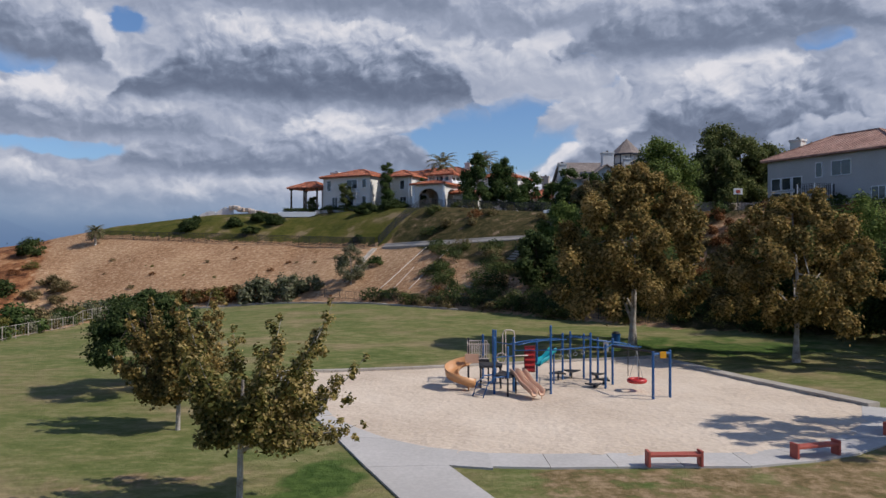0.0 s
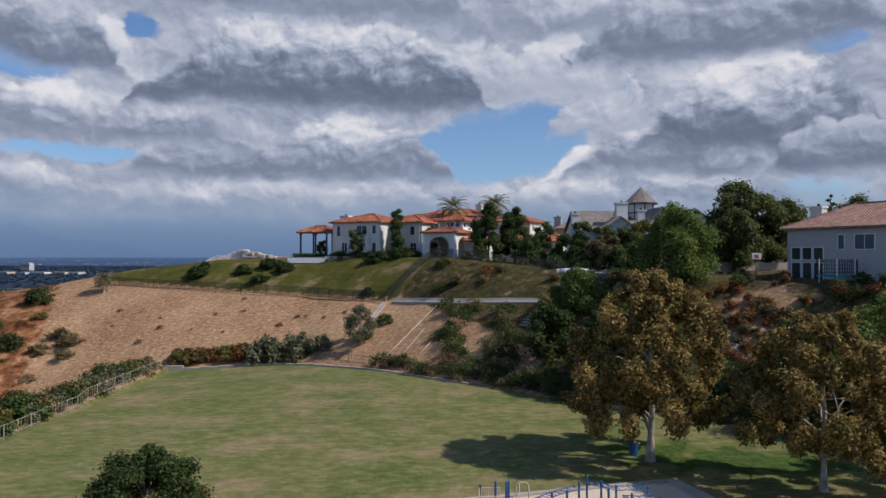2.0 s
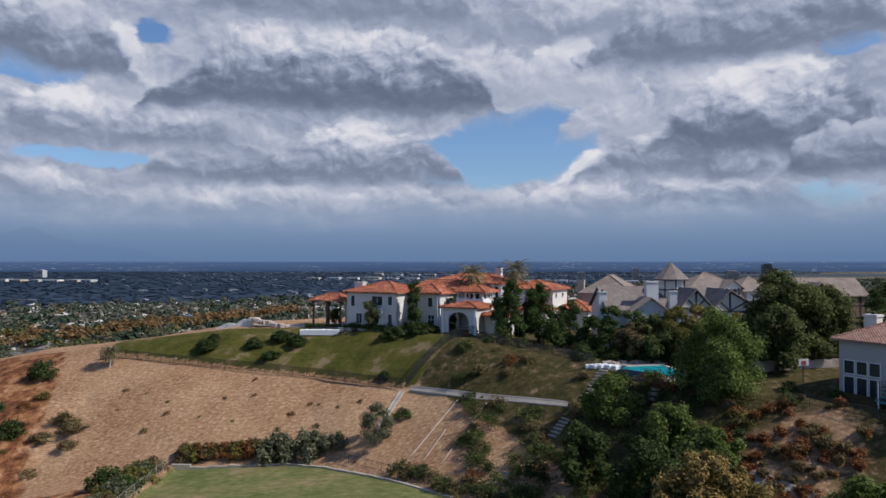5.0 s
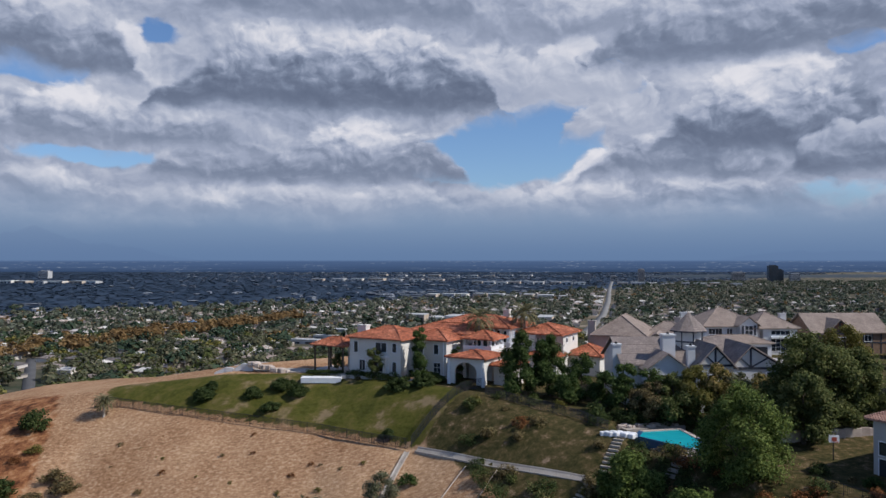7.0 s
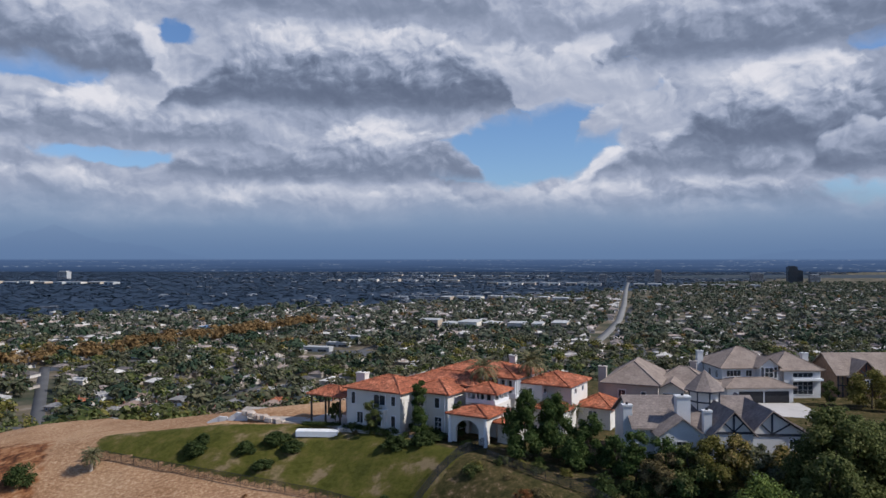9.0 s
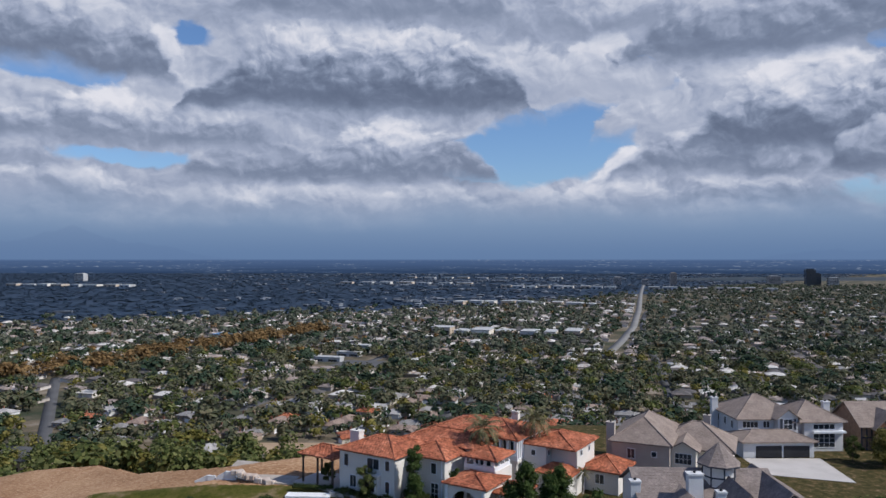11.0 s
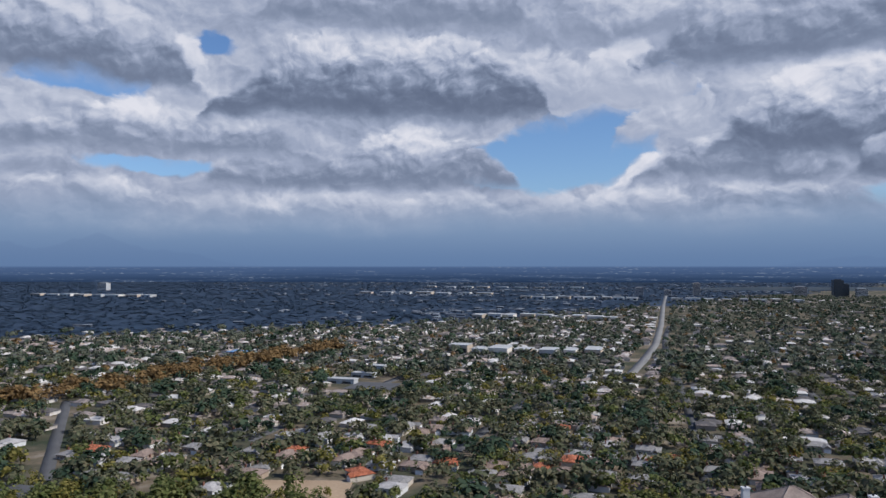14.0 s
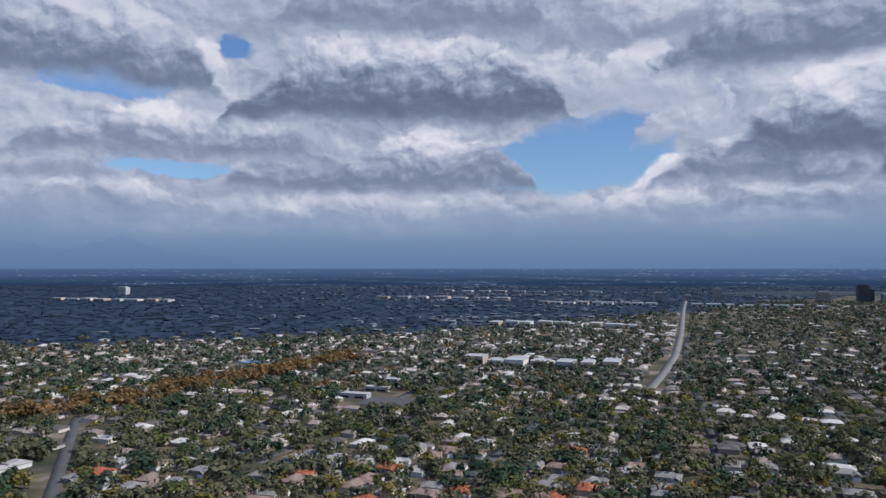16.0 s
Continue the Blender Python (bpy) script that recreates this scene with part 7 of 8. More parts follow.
# hillside steps of sleepers
for (x, y), (x2, y2), n, lab in (((17.5, 96.8), (22.4, 104.2), 14, "pale timber garden steps up to the pool"), ((24.5, 93.5), (29.5, 97.6), 9, "pale timber garden steps on the bank"), ((3.5, 86.5), (8.5, 91.5), 9, "dark timber steps on the slope"), ((12.6, 93.0), (16.2, 96.6), 9, "pale timber steps below the drain")):
    st = thing("steps", lab, "steps", "garden steps")
    for k in range(n):
        px_, py2 = x + (x2 - x) * k / n, y + (y2 - y) * k / n
        s = part("step", bx(-0.65, 0.65, -0.16, 0.16, -0.25, 0.14, 0.02), M_CONC_OLD, st)
        s.matrix_local = pose(px_, py2, ground_at(px_, py2), 0, 0, math.degrees(math.atan2(y2 - y, x2 - x)) - 90)

# ---------------------------------------------------------------- pool, terrace walls, small things on the ridge
pool = thing("swimming_pool", "turquoise swimming pool with a pale stone rim", "pool", at=(27.3, 101.6, 13.5))
P_IN = [(-3.6, 1.5), (-2.4, 4.0), (2.8, 5.2), (3.3, 0.5), (2.7, -4.6), (1.4, -4.9)]
P_OUT = [(x * 1.16, y * 1.13) for x, y in P_IN]
part("basin", prism(P_OUT, -1.4, -0.16), M_POOLTILE, pool, "dark blue tiled shell")
part("water", prism(P_IN, -0.16, -0.05), M_POOL, pool, "clear turquoise water")
for k in range(len(P_IN)):
    a, b, c, d = P_IN[k], P_IN[(k + 1) % 6], P_OUT[(k + 1) % 6], P_OUT[k]
    part("coping", prism([a, b, c, d] if k else [a, b, c, d], -0.16, 0.04), M_STONE if k in (1, 2) else M_POOLTILE, pool)
single("pool_terrace", prism([(23.0, 106.6), (30.5, 108.4), (31.6, 108.8), (31.2, 110.4), (22.0, 108.6)], 12.6, 13.5), M_CONC_OLD, "pale paved terrace behind the pool", "terrace", kind="structure")
for k in range(16):
    rk = bx(-0.5, 0.5, -0.3, 0.3, -0.3, 0.35, 0.14)
    single("boulder", rk, M_STONE, "pale rough boulder at the pool's edge", "boulder", "pool boulders", at=(22.6 + 0.55 * k, 108.0 + 0.1 * k + 0.3 * math.sin(k * 2.2), 13.5 + 0.1 * math.sin(k * 1.7)), rz=k * 37)
for k in range(10):
    rk = bx(-0.45, 0.45, -0.35, 0.35, -0.3, 0.3, 0.13)
    x, y = 19.2 + 0.4 * k, 103.4 - 0.15 * k + 0.4 * math.sin(k * 3)
    single("boulder", rk, M_TARP, "white rough boulder on the bank below the pool", "boulder", "bank boulders", at=(x, y, ground_at(x, y) + 0.15), rz=k * 51)
gwall = thing("garden_wall", "pale slumpstone garden wall under the tall trees", "wall", kind="structure")
for k in range(15):
    x = 36.0 + k * 1.15
    part("wall_block", bx(x, x + 1.13, 98.4 + 0.2 * k, 98.7 + 0.2 * k, 12.0, 15.0 + 0.08 * (k % 2), 0.03), M_STONE, gwall)
hoop_t = thing("basketball_hoop", "white basketball backboard on a pole by the garden wall", "basketball hoop", at=(42.6, 92.0, 12.9))
part("pole", tube(bmesh.new(), (0, 0.3, 0), (0, 0.3, 2.9), 0.06), M_IRON, hoop_t)
part("backboard", bx(-0.6, 0.6, 0.1, 0.16, 2.6, 3.4, 0.02), M_TARP, hoop_t, "white board with a red square")
part("square", bx(-0.28, 0.28, 0.08, 0.098, 2.8, 3.2), M_BENCH, hoop_t)
part("rim", tubes([(0.24 * math.cos(k * math.pi / 6), -0.16 + 0.24 * math.sin(k * math.pi / 6), 2.78) for k in range(13)], 0.02, 6), M_REDP, hoop_t)
tramp = thing("trampoline", "netted trampoline with white poles on the patio", "trampoline", at=(45.5, 79.2, 12.9))
part("bed", tube(bmesh.new(), (0, 0, 0.75), (0, 0, 0.82), 1.9, n=20), M_IRON, tramp)
part("pad", tubes([(1.95 * math.cos(k * math.pi / 12), 1.95 * math.sin(k * math.pi / 12), 0.82) for k in range(25)], 0.1, 6), M_TEAL, tramp)
for k in range(6):
    a = k * math.pi / 3
    part("pole", tube(bmesh.new(), (2 * math.cos(a), 2 * math.sin(a), 0), (2 * math.cos(a), 2 * math.sin(a), 2.7), 0.05), M_TRIM, tramp)
nt_ = bmesh.new()
for k in range(48):
    a = k * math.pi / 24
    tube(nt_, (2 * math.cos(a), 2 * math.sin(a), 0.85), (2 * math.cos(a), 2 * math.sin(a), 2.6), 0.025, n=4)
for z in (1.2, 1.6, 2.0, 2.4, 2.6):
    for k in range(24):
        a, b = k * math.pi / 12, (k + 1) * math.pi / 12
        tube(nt_, (2 * math.cos(a), 2 * math.sin(a), z), (2 * math.cos(b), 2 * math.sin(b), z), 0.02, n=4)
part("net", nt_, M_IRON, tramp)

cold = thing("cold_frame", "long white sheet-covered cold frame on the turf bank", "cold frame", at=(-22.6, 136.9, 15.05), rz=-1)
bm = bmesh.new()
for x0 in (-3.5,):
    box(bm, -3.5, 3.5, -1.1, 0.9, -0.4, 0.55, 0.04)
part("sheet", bm, M_TARP, cold)
for k in range(8):
    part("rib", bx(-3.5 + k, -3.44 + k, -1.15, 0.9, 0.4, 0.6), M_TRIM, cold)
wallb = thing("retaining_wall", "white retaining wall with rubble at the end of the terrace", "wall", kind="structure")
for k, (x0, x1, z0, z1) in enumerate(((-43.8, -41.6, 15.2, 16.2), (-41.57, -40.2, 16.2, 16.1), (-40.0, -38.4, 16.0, 17.0), (-38.37, -36.6, 17.0, 16.7))):
    bm = bx(x0, x1, 144.0 - 0.1 * k, 144.45 - 0.1 * k, 13.4, max(z0, z1), 0.0)
    for vert in bm.verts:
        if vert.co.z > 14:
            vert.co.z = z0 if vert.co.x < (x0 + x1) / 2 else z1
    part("wall_panel", bm, M_GREYWALL, wallb, "white rendered panel with a sloping top")
for k in range(13):
    q = k / 12
    rub = bx(-0.75, 0.75, -0.45, 0.45, -0.4, 0.4, 0.16)
    single("boulder", rub, M_STONE, "pale rubble stone heaped along the terrace edge", "boulder", "terrace boulders",
           at=(-36.6 + 6.4 * q, 143.6 - 1.2 * q + 0.25 * math.sin(k * 2.1), 16.9 - 1.3 * q + 0.12 * math.sin(k * 1.3)), rz=k * 43)
terr = [(-40, 146), (-35, 143.6), (-31, 142), (-26.2, 141.5), (-26.2, 152), (-40, 155)]
single("terrace", prism(terr, 14.0, 15.72), M_CONC_OLD, "pale bare earth and concrete terrace", "terrace", kind="structure")
walkv = thing("villa_walk", "pale concrete walk before the villa", "walk", kind="structure")
vl = [(-19.0, 137.6), (-14.5, 135.6), (-10.2, 133.4), (-6.5, 131.6), (-3.5, 130.0)]
for (xa, ya), (xb, yb) in zip(vl, vl[1:]):
    p, q = Vector((xa, ya, 0)), Vector((xb, yb, 0))
    d = (q - p).normalized()
    u = Vector((-d.y, d.x, 0)) * 0.7
    part("slab", prism([tuple((p - u).xy), tuple((q - u).xy), tuple((q + u).xy), tuple((p + u).xy)], 14.5, 15.85 + 0.12), M_CONCRETE, walkv)
tank = thing("garden_tables", "white patio loungers round a grey garden table", "patio furniture", at=(20.6, 113.5, 14.2))
part("table", tube(bmesh.new(), (0, 0, 0.68), (0, 0, 0.74), 0.8, n=16), M_STEEL, tank)
part("leg", tube(bmesh.new(), (0, 0, 0), (0, 0, 0.68), 0.06), M_STEEL, tank)

# ---------------------------------------------------------------- the town in the valley
TR = np.random.default_rng(21)
TURN = radians(14)
CT, ST = math.cos(TURN), math.sin(TURN)


def town_xy(u, v):
    return u * CT + v * ST, -u * ST + v * CT


def edge_of_woods(x):
    """How far out the open town reaches before the woods painted in blue haze and shade begin."""
    return 1450 + np.where(x < 0, 0.55, 1.25) * x


def in_view(x, y, margin=1.0):
    """Inside the fan of the valley that the camera's view takes in, with some margin."""
    return (y > 300) & (np.abs(x - 10) < 0.68 * y * margin + 40)


AVENUE = [(140, 755), (152, 789), (185, 888), (238, 1062), (326, 1405), (477, 2027), (565, 2381), (760, 3150)]
STREET = [(-222, 390), (-250, 440), (-284, 500), (-340, 600)]
AV = np.array(AVENUE, float)


def off_road(x, y):
    r = np.abs(x - np.interp(y, AV[:, 1], AV[:, 0])) > 14
    sv = np.array(STREET, float)
    return (r | (y < 755) | (y > 3150)) & ((np.abs(x - np.interp(y, sv[:, 1], sv[:, 0])) > 11) | (y > 600))


def lane(name, label, line, width, mat, z=VALLEY + 0.25):
    vs, fs = [], []
    for i, (x, y) in enumerate(line):
        a, b = line[max(0, i - 1)], line[min(len(line) - 1, i + 1)]
        d = Vector((b[0] - a[0], b[1] - a[1], 0)).normalized()
        n = Vector((-d.y, d.x, 0)) * width / 2
        for s in (-1, 1):
            vs += [(x + s * n.x, y + s * n.y, z), (x + s * n.x, y + s * n.y, z - 0.6)]
    for i in range(len(line) - 1):
        k = i * 4
        fs += [(k, k + 4, k + 6, k + 2), (k + 1, k + 5, k + 4, k), (k + 2, k + 6, k + 7, k + 3)]
    return single(name, mesh_from(name, vs, fs, mat), mat, label, "road", kind="structure")


M_AVENUE = material("sun_bleached_asphalt", [(0.17, 0.167, 0.165), (0.23, 0.225, 0.22)], 0.02, 0.95, fine=0.3)
lane("road", "long straight pale avenue across the valley", AVENUE, 10.5, M_AVENUE)
lane("road", "grey residential street at the foot of the ridge", STREET, 7.5, M_ASPHALT)
for u in range(-11, 14):
    for v0, v1 in ((430, 1500),):
        if u % 2:
            continue
        line = []
        for v in range(v0, v1, 90):
            x, y = town_xy(u * 62.0 + 14 * math.sin(v * 0.004 + u), v)
            line.append((x, y))
        line = [p for p in line if abs(p[0] - 10) < 0.7 * p[1]]
        if len(line) > 2:
            lane("road", "narrow grey residential street between houses", line, 8, M_ASPHALT, VALLEY + 0.12)

# one-storey houses: a body, a hipped or ridged roof
town_walls = material("town_wall", [(0.28, 0.24, 0.2), (0.42, 0.37, 0.33), (0.6, 0.56, 0.52)], 0.02, 0.9, fine=0.3, per_island=0.8)
town_roofs = material("town_roof", [(0.11, 0.1, 0.098), (0.2, 0.165, 0.15), (0.33, 0.27, 0.24), (0.26, 0.225, 0.21), (0.36, 0.26, 0.21), (0.56, 0.53, 0.5)], 0.02, 0.9, fine=0.4, per_island=1.3)
# darkened and blued, so the colour itself holds the cloud shade
far_shaded = material("far_house_shaded", [(0.06, 0.07, 0.09), (0.11, 0.125, 0.15), (0.24, 0.26, 0.29)], 0.01, 0.9, fine=0.1, per_island=1.0)


def house_boxes(cx, cy, w, d, h, rise, ang, z):
    """Vertices and quads for many simple houses: walls to the eaves, and a hipped roof."""
    n = len(cx)
    ca, sa = np.cos(ang), np.sin(ang)

    def place(lx, ly, lz):
        return np.stack([cx + lx * ca - ly * sa, cy + lx * sa + ly * ca, z + lz], -1)

    wv = np.stack([place(sx * w / 2, sy * d / 2, lz) for lz in (-0.5 * np.ones(n), h) for sx, sy in ((-1, -1), (1, -1), (1, 1), (-1, 1))], 1).reshape(-1, 3)
    wf = np.concatenate([np.arange(n)[:, None] * 8 + np.array(q) for q in ((0, 1, 5, 4), (1, 2, 6, 5), (2, 3, 7, 6), (3, 0, 4, 7))])
    o = 0.5
    eave = [place(sx * (w / 2 + o), sy * (d / 2 + o), h + e) for e in (-0.25, 0.0) for sx, sy in ((-1, -1), (1, -1), (1, 1), (-1, 1))]
    run = np.maximum(w / 2 + o - (d / 2 + o) * 0.95, 0.2)
    ridge = [place(-run, 0 * w, h + rise), place(run, 0 * w, h + rise)]
    rv = np.stack(eave + ridge, 1).reshape(-1, 3)
    base = np.arange(n)[:, None] * 10
    rf = np.concatenate([base + np.array(q) for q in ((0, 1, 5, 4), (1, 2, 6, 5), (2, 3, 7, 6), (3, 0, 4, 7), (4, 5, 9, 8), (6, 7, 8, 9), (5, 6, 9, 9), (7, 4, 8, 8))[:6]])
    rt = np.concatenate([base + np.array(q) for q in ((5, 6, 9), (7, 4, 8))])
    return wv, wf, rv, rf, rt


def stuff_houses(name, label, cx, cy, w, d, h, rise, ang, roof_m, wall_m):
    wv, wf, rv, rf, rt = house_boxes(cx, cy, w, d, h, rise, ang, np.full(len(cx), VALLEY))
    me = bpy.data.meshes.new(name)
    k = len(wv)
    me.from_pydata(np.concatenate([wv, rv]).tolist(), [], wf.tolist() + (rf + k).tolist() + (rt + k).tolist())
    me.materials.append(wall_m)
    me.materials.append(roof_m)
    mi = np.zeros(len(me.polygons), dtype=np.int32)
    mi[len(wf):] = 1
    me.polygons.foreach_set("material_index", mi)
    return single(name, me, wall_m, label, "houses", kind="stuff")


U, V = np.meshgrid(np.arange(-60, 110), np.arange(18, 140))
hu = U.ravel() * 19.5 + TR.uniform(-3, 3, U.size)
hv = V.ravel() * 19.0 + np.where(V.ravel() % 2, 3.0, -3.0) + TR.uniform(-2.5, 2.5, U.size)
hx, hy_ = hu * CT + hv * ST, -hu * ST + hv * CT
ok = in_view(hx, hy_) & off_road(hx, hy_) & (TR.random(hx.size) < 0.88 - 0.3 * np.clip((hy_ - 600) / 900, 0, 1) - 0.42 * np.clip((hy_ - 700) / 400, 0, 1) * (hx > 0.24 * hy_)) & (hy_ > 372) & (np.abs(((hu + 62) % 124) - 62) > 9)
FIELD = (hx > -118) & (hx < -55) & (hy_ > 372) & (hy_ < 404)
SCHOOL = (hx > -150) & (hx < -70) & (hy_ > 655) & (hy_ < 780)
ok &= ~FIELD & ~SCHOOL & (hy_ < edge_of_woods(hx) - 20 + TR.normal(0, 60, hx.size))
hx, hy_ = hx[ok], hy_[ok]
order = np.argsort(hy_ + 0.25 * np.abs(hx))
hx, hy_ = hx[order], hy_[order]
nh = len(hx)
hw, hd = TR.uniform(11, 17, nh), TR.uniform(8.5, 11.5, nh)
hh, hr = TR.uniform(2.7, 3.3, nh), TR.uniform(1.4, 2.4, nh)
ha = -TURN + np.where(TR.random(nh) < 0.35, math.pi / 2, 0) + TR.normal(0, 0.06, nh)
NEAR = 150
stuff_houses("town_houses", "low pale houses with grey and brown roofs filling the valley", hx[NEAR:], hy_[NEAR:], hw[NEAR:], hd[NEAR:], hh[NEAR:], hr[NEAR:], ha[NEAR:], town_roofs, town_walls)

# the nearest houses, each with its parts
T_WALL = [material("cream_house_wall", [(0.46, 0.4, 0.33), (0.55, 0.49, 0.42)], 0.3, 0.9), material("tan_house_wall", [(0.33, 0.25, 0.19), (0.42, 0.33, 0.26)], 0.3, 0.9), material("pale_house_wall", [(0.55, 0.55, 0.55), (0.66, 0.66, 0.66)], 0.3, 0.9)]
T_ROOF = [roof_mat("grey_shingle", [(0.19, 0.18, 0.175), (0.29, 0.275, 0.265)], 0.14, 40.0, 0.02), roof_mat("brown_shingle", [(0.2, 0.145, 0.12), (0.3, 0.225, 0.185)], 0.14, 40.0, 0.02),
          roof_mat("pale_shingle", [(0.33, 0.31, 0.3), (0.43, 0.41, 0.4)], 0.14, 40.0, 0.02), M_RED]
HOUSE_KIND = []
for k, (w, d, wm, rm, lab) in enumerate(((14, 10, 0, 0, "low cream town house with a grey shingle roof"), (15, 9.5, 1, 1, "low tan town house with a brown shingle roof"), (13, 10, 2, 2, "low pale town house with a light shingle roof"),
                                         (14, 10, 0, 3, "low cream town house with a red tile roof"), (16, 10, 2, 1, "low white town house with a brown roof"), (13, 9, 1, 0, "low tan town house with a dark grey roof"))):
    t = thing("town_house", lab, "house", "town houses", at=(0, 0, -400))
    part("wall", bx(-w / 2, w / 2, -d / 2, d / 2, -0.5, 3.0), T_WALL[wm], t)
    part("roof", hip(-w / 2, w / 2, -d / 2, d / 2, 3.1, 1.9, 0.5), T_ROOF[rm], t)
    part("wall", bx(w * 0.15, w / 2 - 0.3, -d / 2 - 3.5, -d / 2, -0.5, 2.8), T_WALL[wm], t)
    part("roof", gable(w * 0.15, w / 2 - 0.3, -d / 2 - 3.5, 0, 2.85, 1.3, "y", 0.4, 0.15), T_ROOF[rm], t)
    part("garage_door", bx(w * 0.15 + 0.4, w / 2 - 0.7, -d / 2 - 3.56, -d / 2 - 3.5, 0, 2.2), M_TRIM, t)
    for x in (-w * 0.35, -w * 0.12):
        window(t, x, -d / 2, 0.9, 1.6, 1.2, "front", 1)
    chimney(t, -w * 0.3, d * 0.2, 3, 6.0, 0.9, 0.7, M_BRICK)
    HOUSE_KIND.append(t)
RED_SPOTS = ((-62, 409), (33, 424), (96, 438), (-18, 432), (108, 445))
for k in range(NEAR):
    kind = TR.integers(0, 6)
    if kind == 3 and TR.random() < 0.5:
        kind = 0
    copy_thing(HOUSE_KIND[kind], Matrix.Translation((hx[k], hy_[k], VALLEY)) @ Matrix.Rotation(ha[k], 4, "Z"))
for x, y in RED_SPOTS:
    copy_thing(HOUSE_KIND[3], Matrix.Translation((x, y, VALLEY)) @ Matrix.Rotation(0.3 + 0.02 * x, 4, "Z"))
for t in HOUSE_KIND:
    for o in (*t.children_recursive, t):
        bpy.data.objects.remove(o)

# farther off: houses between the woods, cloud shade put into their colour
nf = 1800
knots = 80
ky = 1200 + 3600 * TR.random(knots)
kx = 10 + (TR.random(knots) * 1.6 - 0.6) * 0.6 * ky
pick = TR.integers(0, knots, nf)
fy = ky[pick] + TR.normal(0, 35, nf)
fx = kx[pick] + TR.normal(0, 240, nf)
keepf = off_road(fx, fy) & (fy > edge_of_woods(fx)) & (TR.random(nf) < np.where(fx > -0.1 * fy, 1.0, 0.35)) & (np.abs(fx) < 0.72 * fy)
fx, fy = fx[keepf], fy[keepf]
nf = len(fx)
stuff_houses("far_houses", "far houses between the woods, cloud shade painted into roofs and walls", fx, fy, TR.uniform(9, 20, nf), TR.uniform(8, 12, nf), TR.uniform(2.8, 5, nf), TR.uniform(0.5, 1.6, nf), -TURN + TR.normal(0, 0.2, nf), far_shaded, far_shaded)


# trees of the town
def town_trees(name, label, x, y, height, width, mat, per, z=None, lumps=3, leaf=0.22, level=0.0):
    """Many crowns: each a handful of leafy lumps, built of broad leaf clusters."""
    n = len(x)
    z = np.full(n, VALLEY) if z is None else z
    cs, ns, ss = [], [], []
    for k in range(lumps):
        d = TR.normal(0, 1, (n, per // lumps, 3))
        d /= np.linalg.norm(d, axis=2, keepdims=True)
        d[:, :, 2] = np.where(d[:, :, 2] < -0.5, -d[:, :, 2], d[:, :, 2])
        oc = TR.normal(0, 0.28, (n, 1, 3)) * np.stack([width, width, height * 0.3], -1)[:, None, :]
        rad = np.stack([width * 0.36, width * 0.36, height * 0.34], -1)[:, None, :] * TR.uniform(0.55, 1.1, (n, per // lumps, 1))
        c = d * rad + oc
        c[:, :, 0] += x[:, None]
        c[:, :, 1] += y[:, None]
        c[:, :, 2] += (z + height * 0.55)[:, None]
        cs.append(c.reshape(-1, 3))
        ns.append((d * (1 - level) + (0, 0, 0.5 + level)).reshape(-1, 3))
        ss.append(np.repeat(width * leaf, per // lumps))
    c, nm, s = np.concatenate(cs), np.concatenate(ns), np.concatenate(ss)
    nm = nm + TR.normal(0, 0.35 - 0.2 * level, nm.shape)
    nm /= np.linalg.norm(nm, axis=1, keepdims=True)
    a = np.cross(nm, TR.normal(0, 1, nm.shape))
    a /= np.linalg.norm(a, axis=1, keepdims=True)
    b = np.cross(nm, a)
    s = (s * TR.uniform(0.6, 1.3, len(s)))[:, None]
    v = np.stack([c - a * s, c + b * s * 0.8, c + a * s, c - b * s * 0.8], 1).reshape(-1, 3)
    return single(name, mesh_from(name, v, np.arange(len(v)).reshape(-1, 4), mat), mat, label, "trees", kind="stuff")


def scatter(n, y0, y1, power=1.0, margin=1.0):
    y = y0 + (y1 - y0) * TR.random(n) ** power
    x = 10 + (TR.random(n) * 2 - 1) * (0.68 * y * margin + 40)
    return x, y


def clear_of_field(x, y):
    return ~((x > -116) & (x < -58) & (y > 348) & (y < 405))


def set_out(name, label, n, y0, y1, power, mat, per, leaf, lumps=4, low=4.0, high=9.5, slim=1.0):
    x, y = scatter(n, y0, y1, power, 1.15)
    k = off_road(x, y) & (y < edge_of_woods(x) + TR.normal(0, 60, x.size)) & clear_of_field(x, y) & ~((x > -140) & (x < -75) & (y > 640) & (y < 730))
    x, y = x[k], y[k]
    h = TR.uniform(low, high, len(x))
    town_trees(name, label, x, y, h, h * slim * TR.uniform(0.75, 1.25, len(x)), mat, per, None, lumps, leaf)


set_out("town_trees", "dense green trees between the town's nearer houses", 1500, 352, 780, 0.9, L_TOWN, 84, 0.13, 5, 5.0, 12.0)
set_out("town_trees", "dark evergreen trees between the town's nearer houses", 480, 352, 900, 0.9, L_TOWNDARK, 84, 0.13, 5, 6.0, 13.5)
set_out("town_trees", "leafy green trees between the town's nearer houses", 520, 352, 760, 0.9, L_BROAD, 84, 0.13, 5, 4.0, 10.5)
set_out("town_trees", "olive and yellowing trees between the town's nearer houses", 380, 352, 760, 0.9, L_OLIVE, 84, 0.13, 5, 4.0, 10.0)
set_out("town_trees", "dark slender cypresses between the town's houses", 260, 360, 900, 0.9, L_OAK, 40, 0.12, 2, 8, 13, 0.3)
set_out("town_trees", "dense green trees of the middle valley, leaf colour lightened for haze", 7400, 760, 2700, 0.95, L_MID_HAZED, 30, 0.2, 3, 6, 13.0)
set_out("town_trees", "dark evergreen trees of the middle valley", 2000, 760, 2700, 0.95, L_TOWNDARK, 30, 0.2, 3, 6, 13.0)
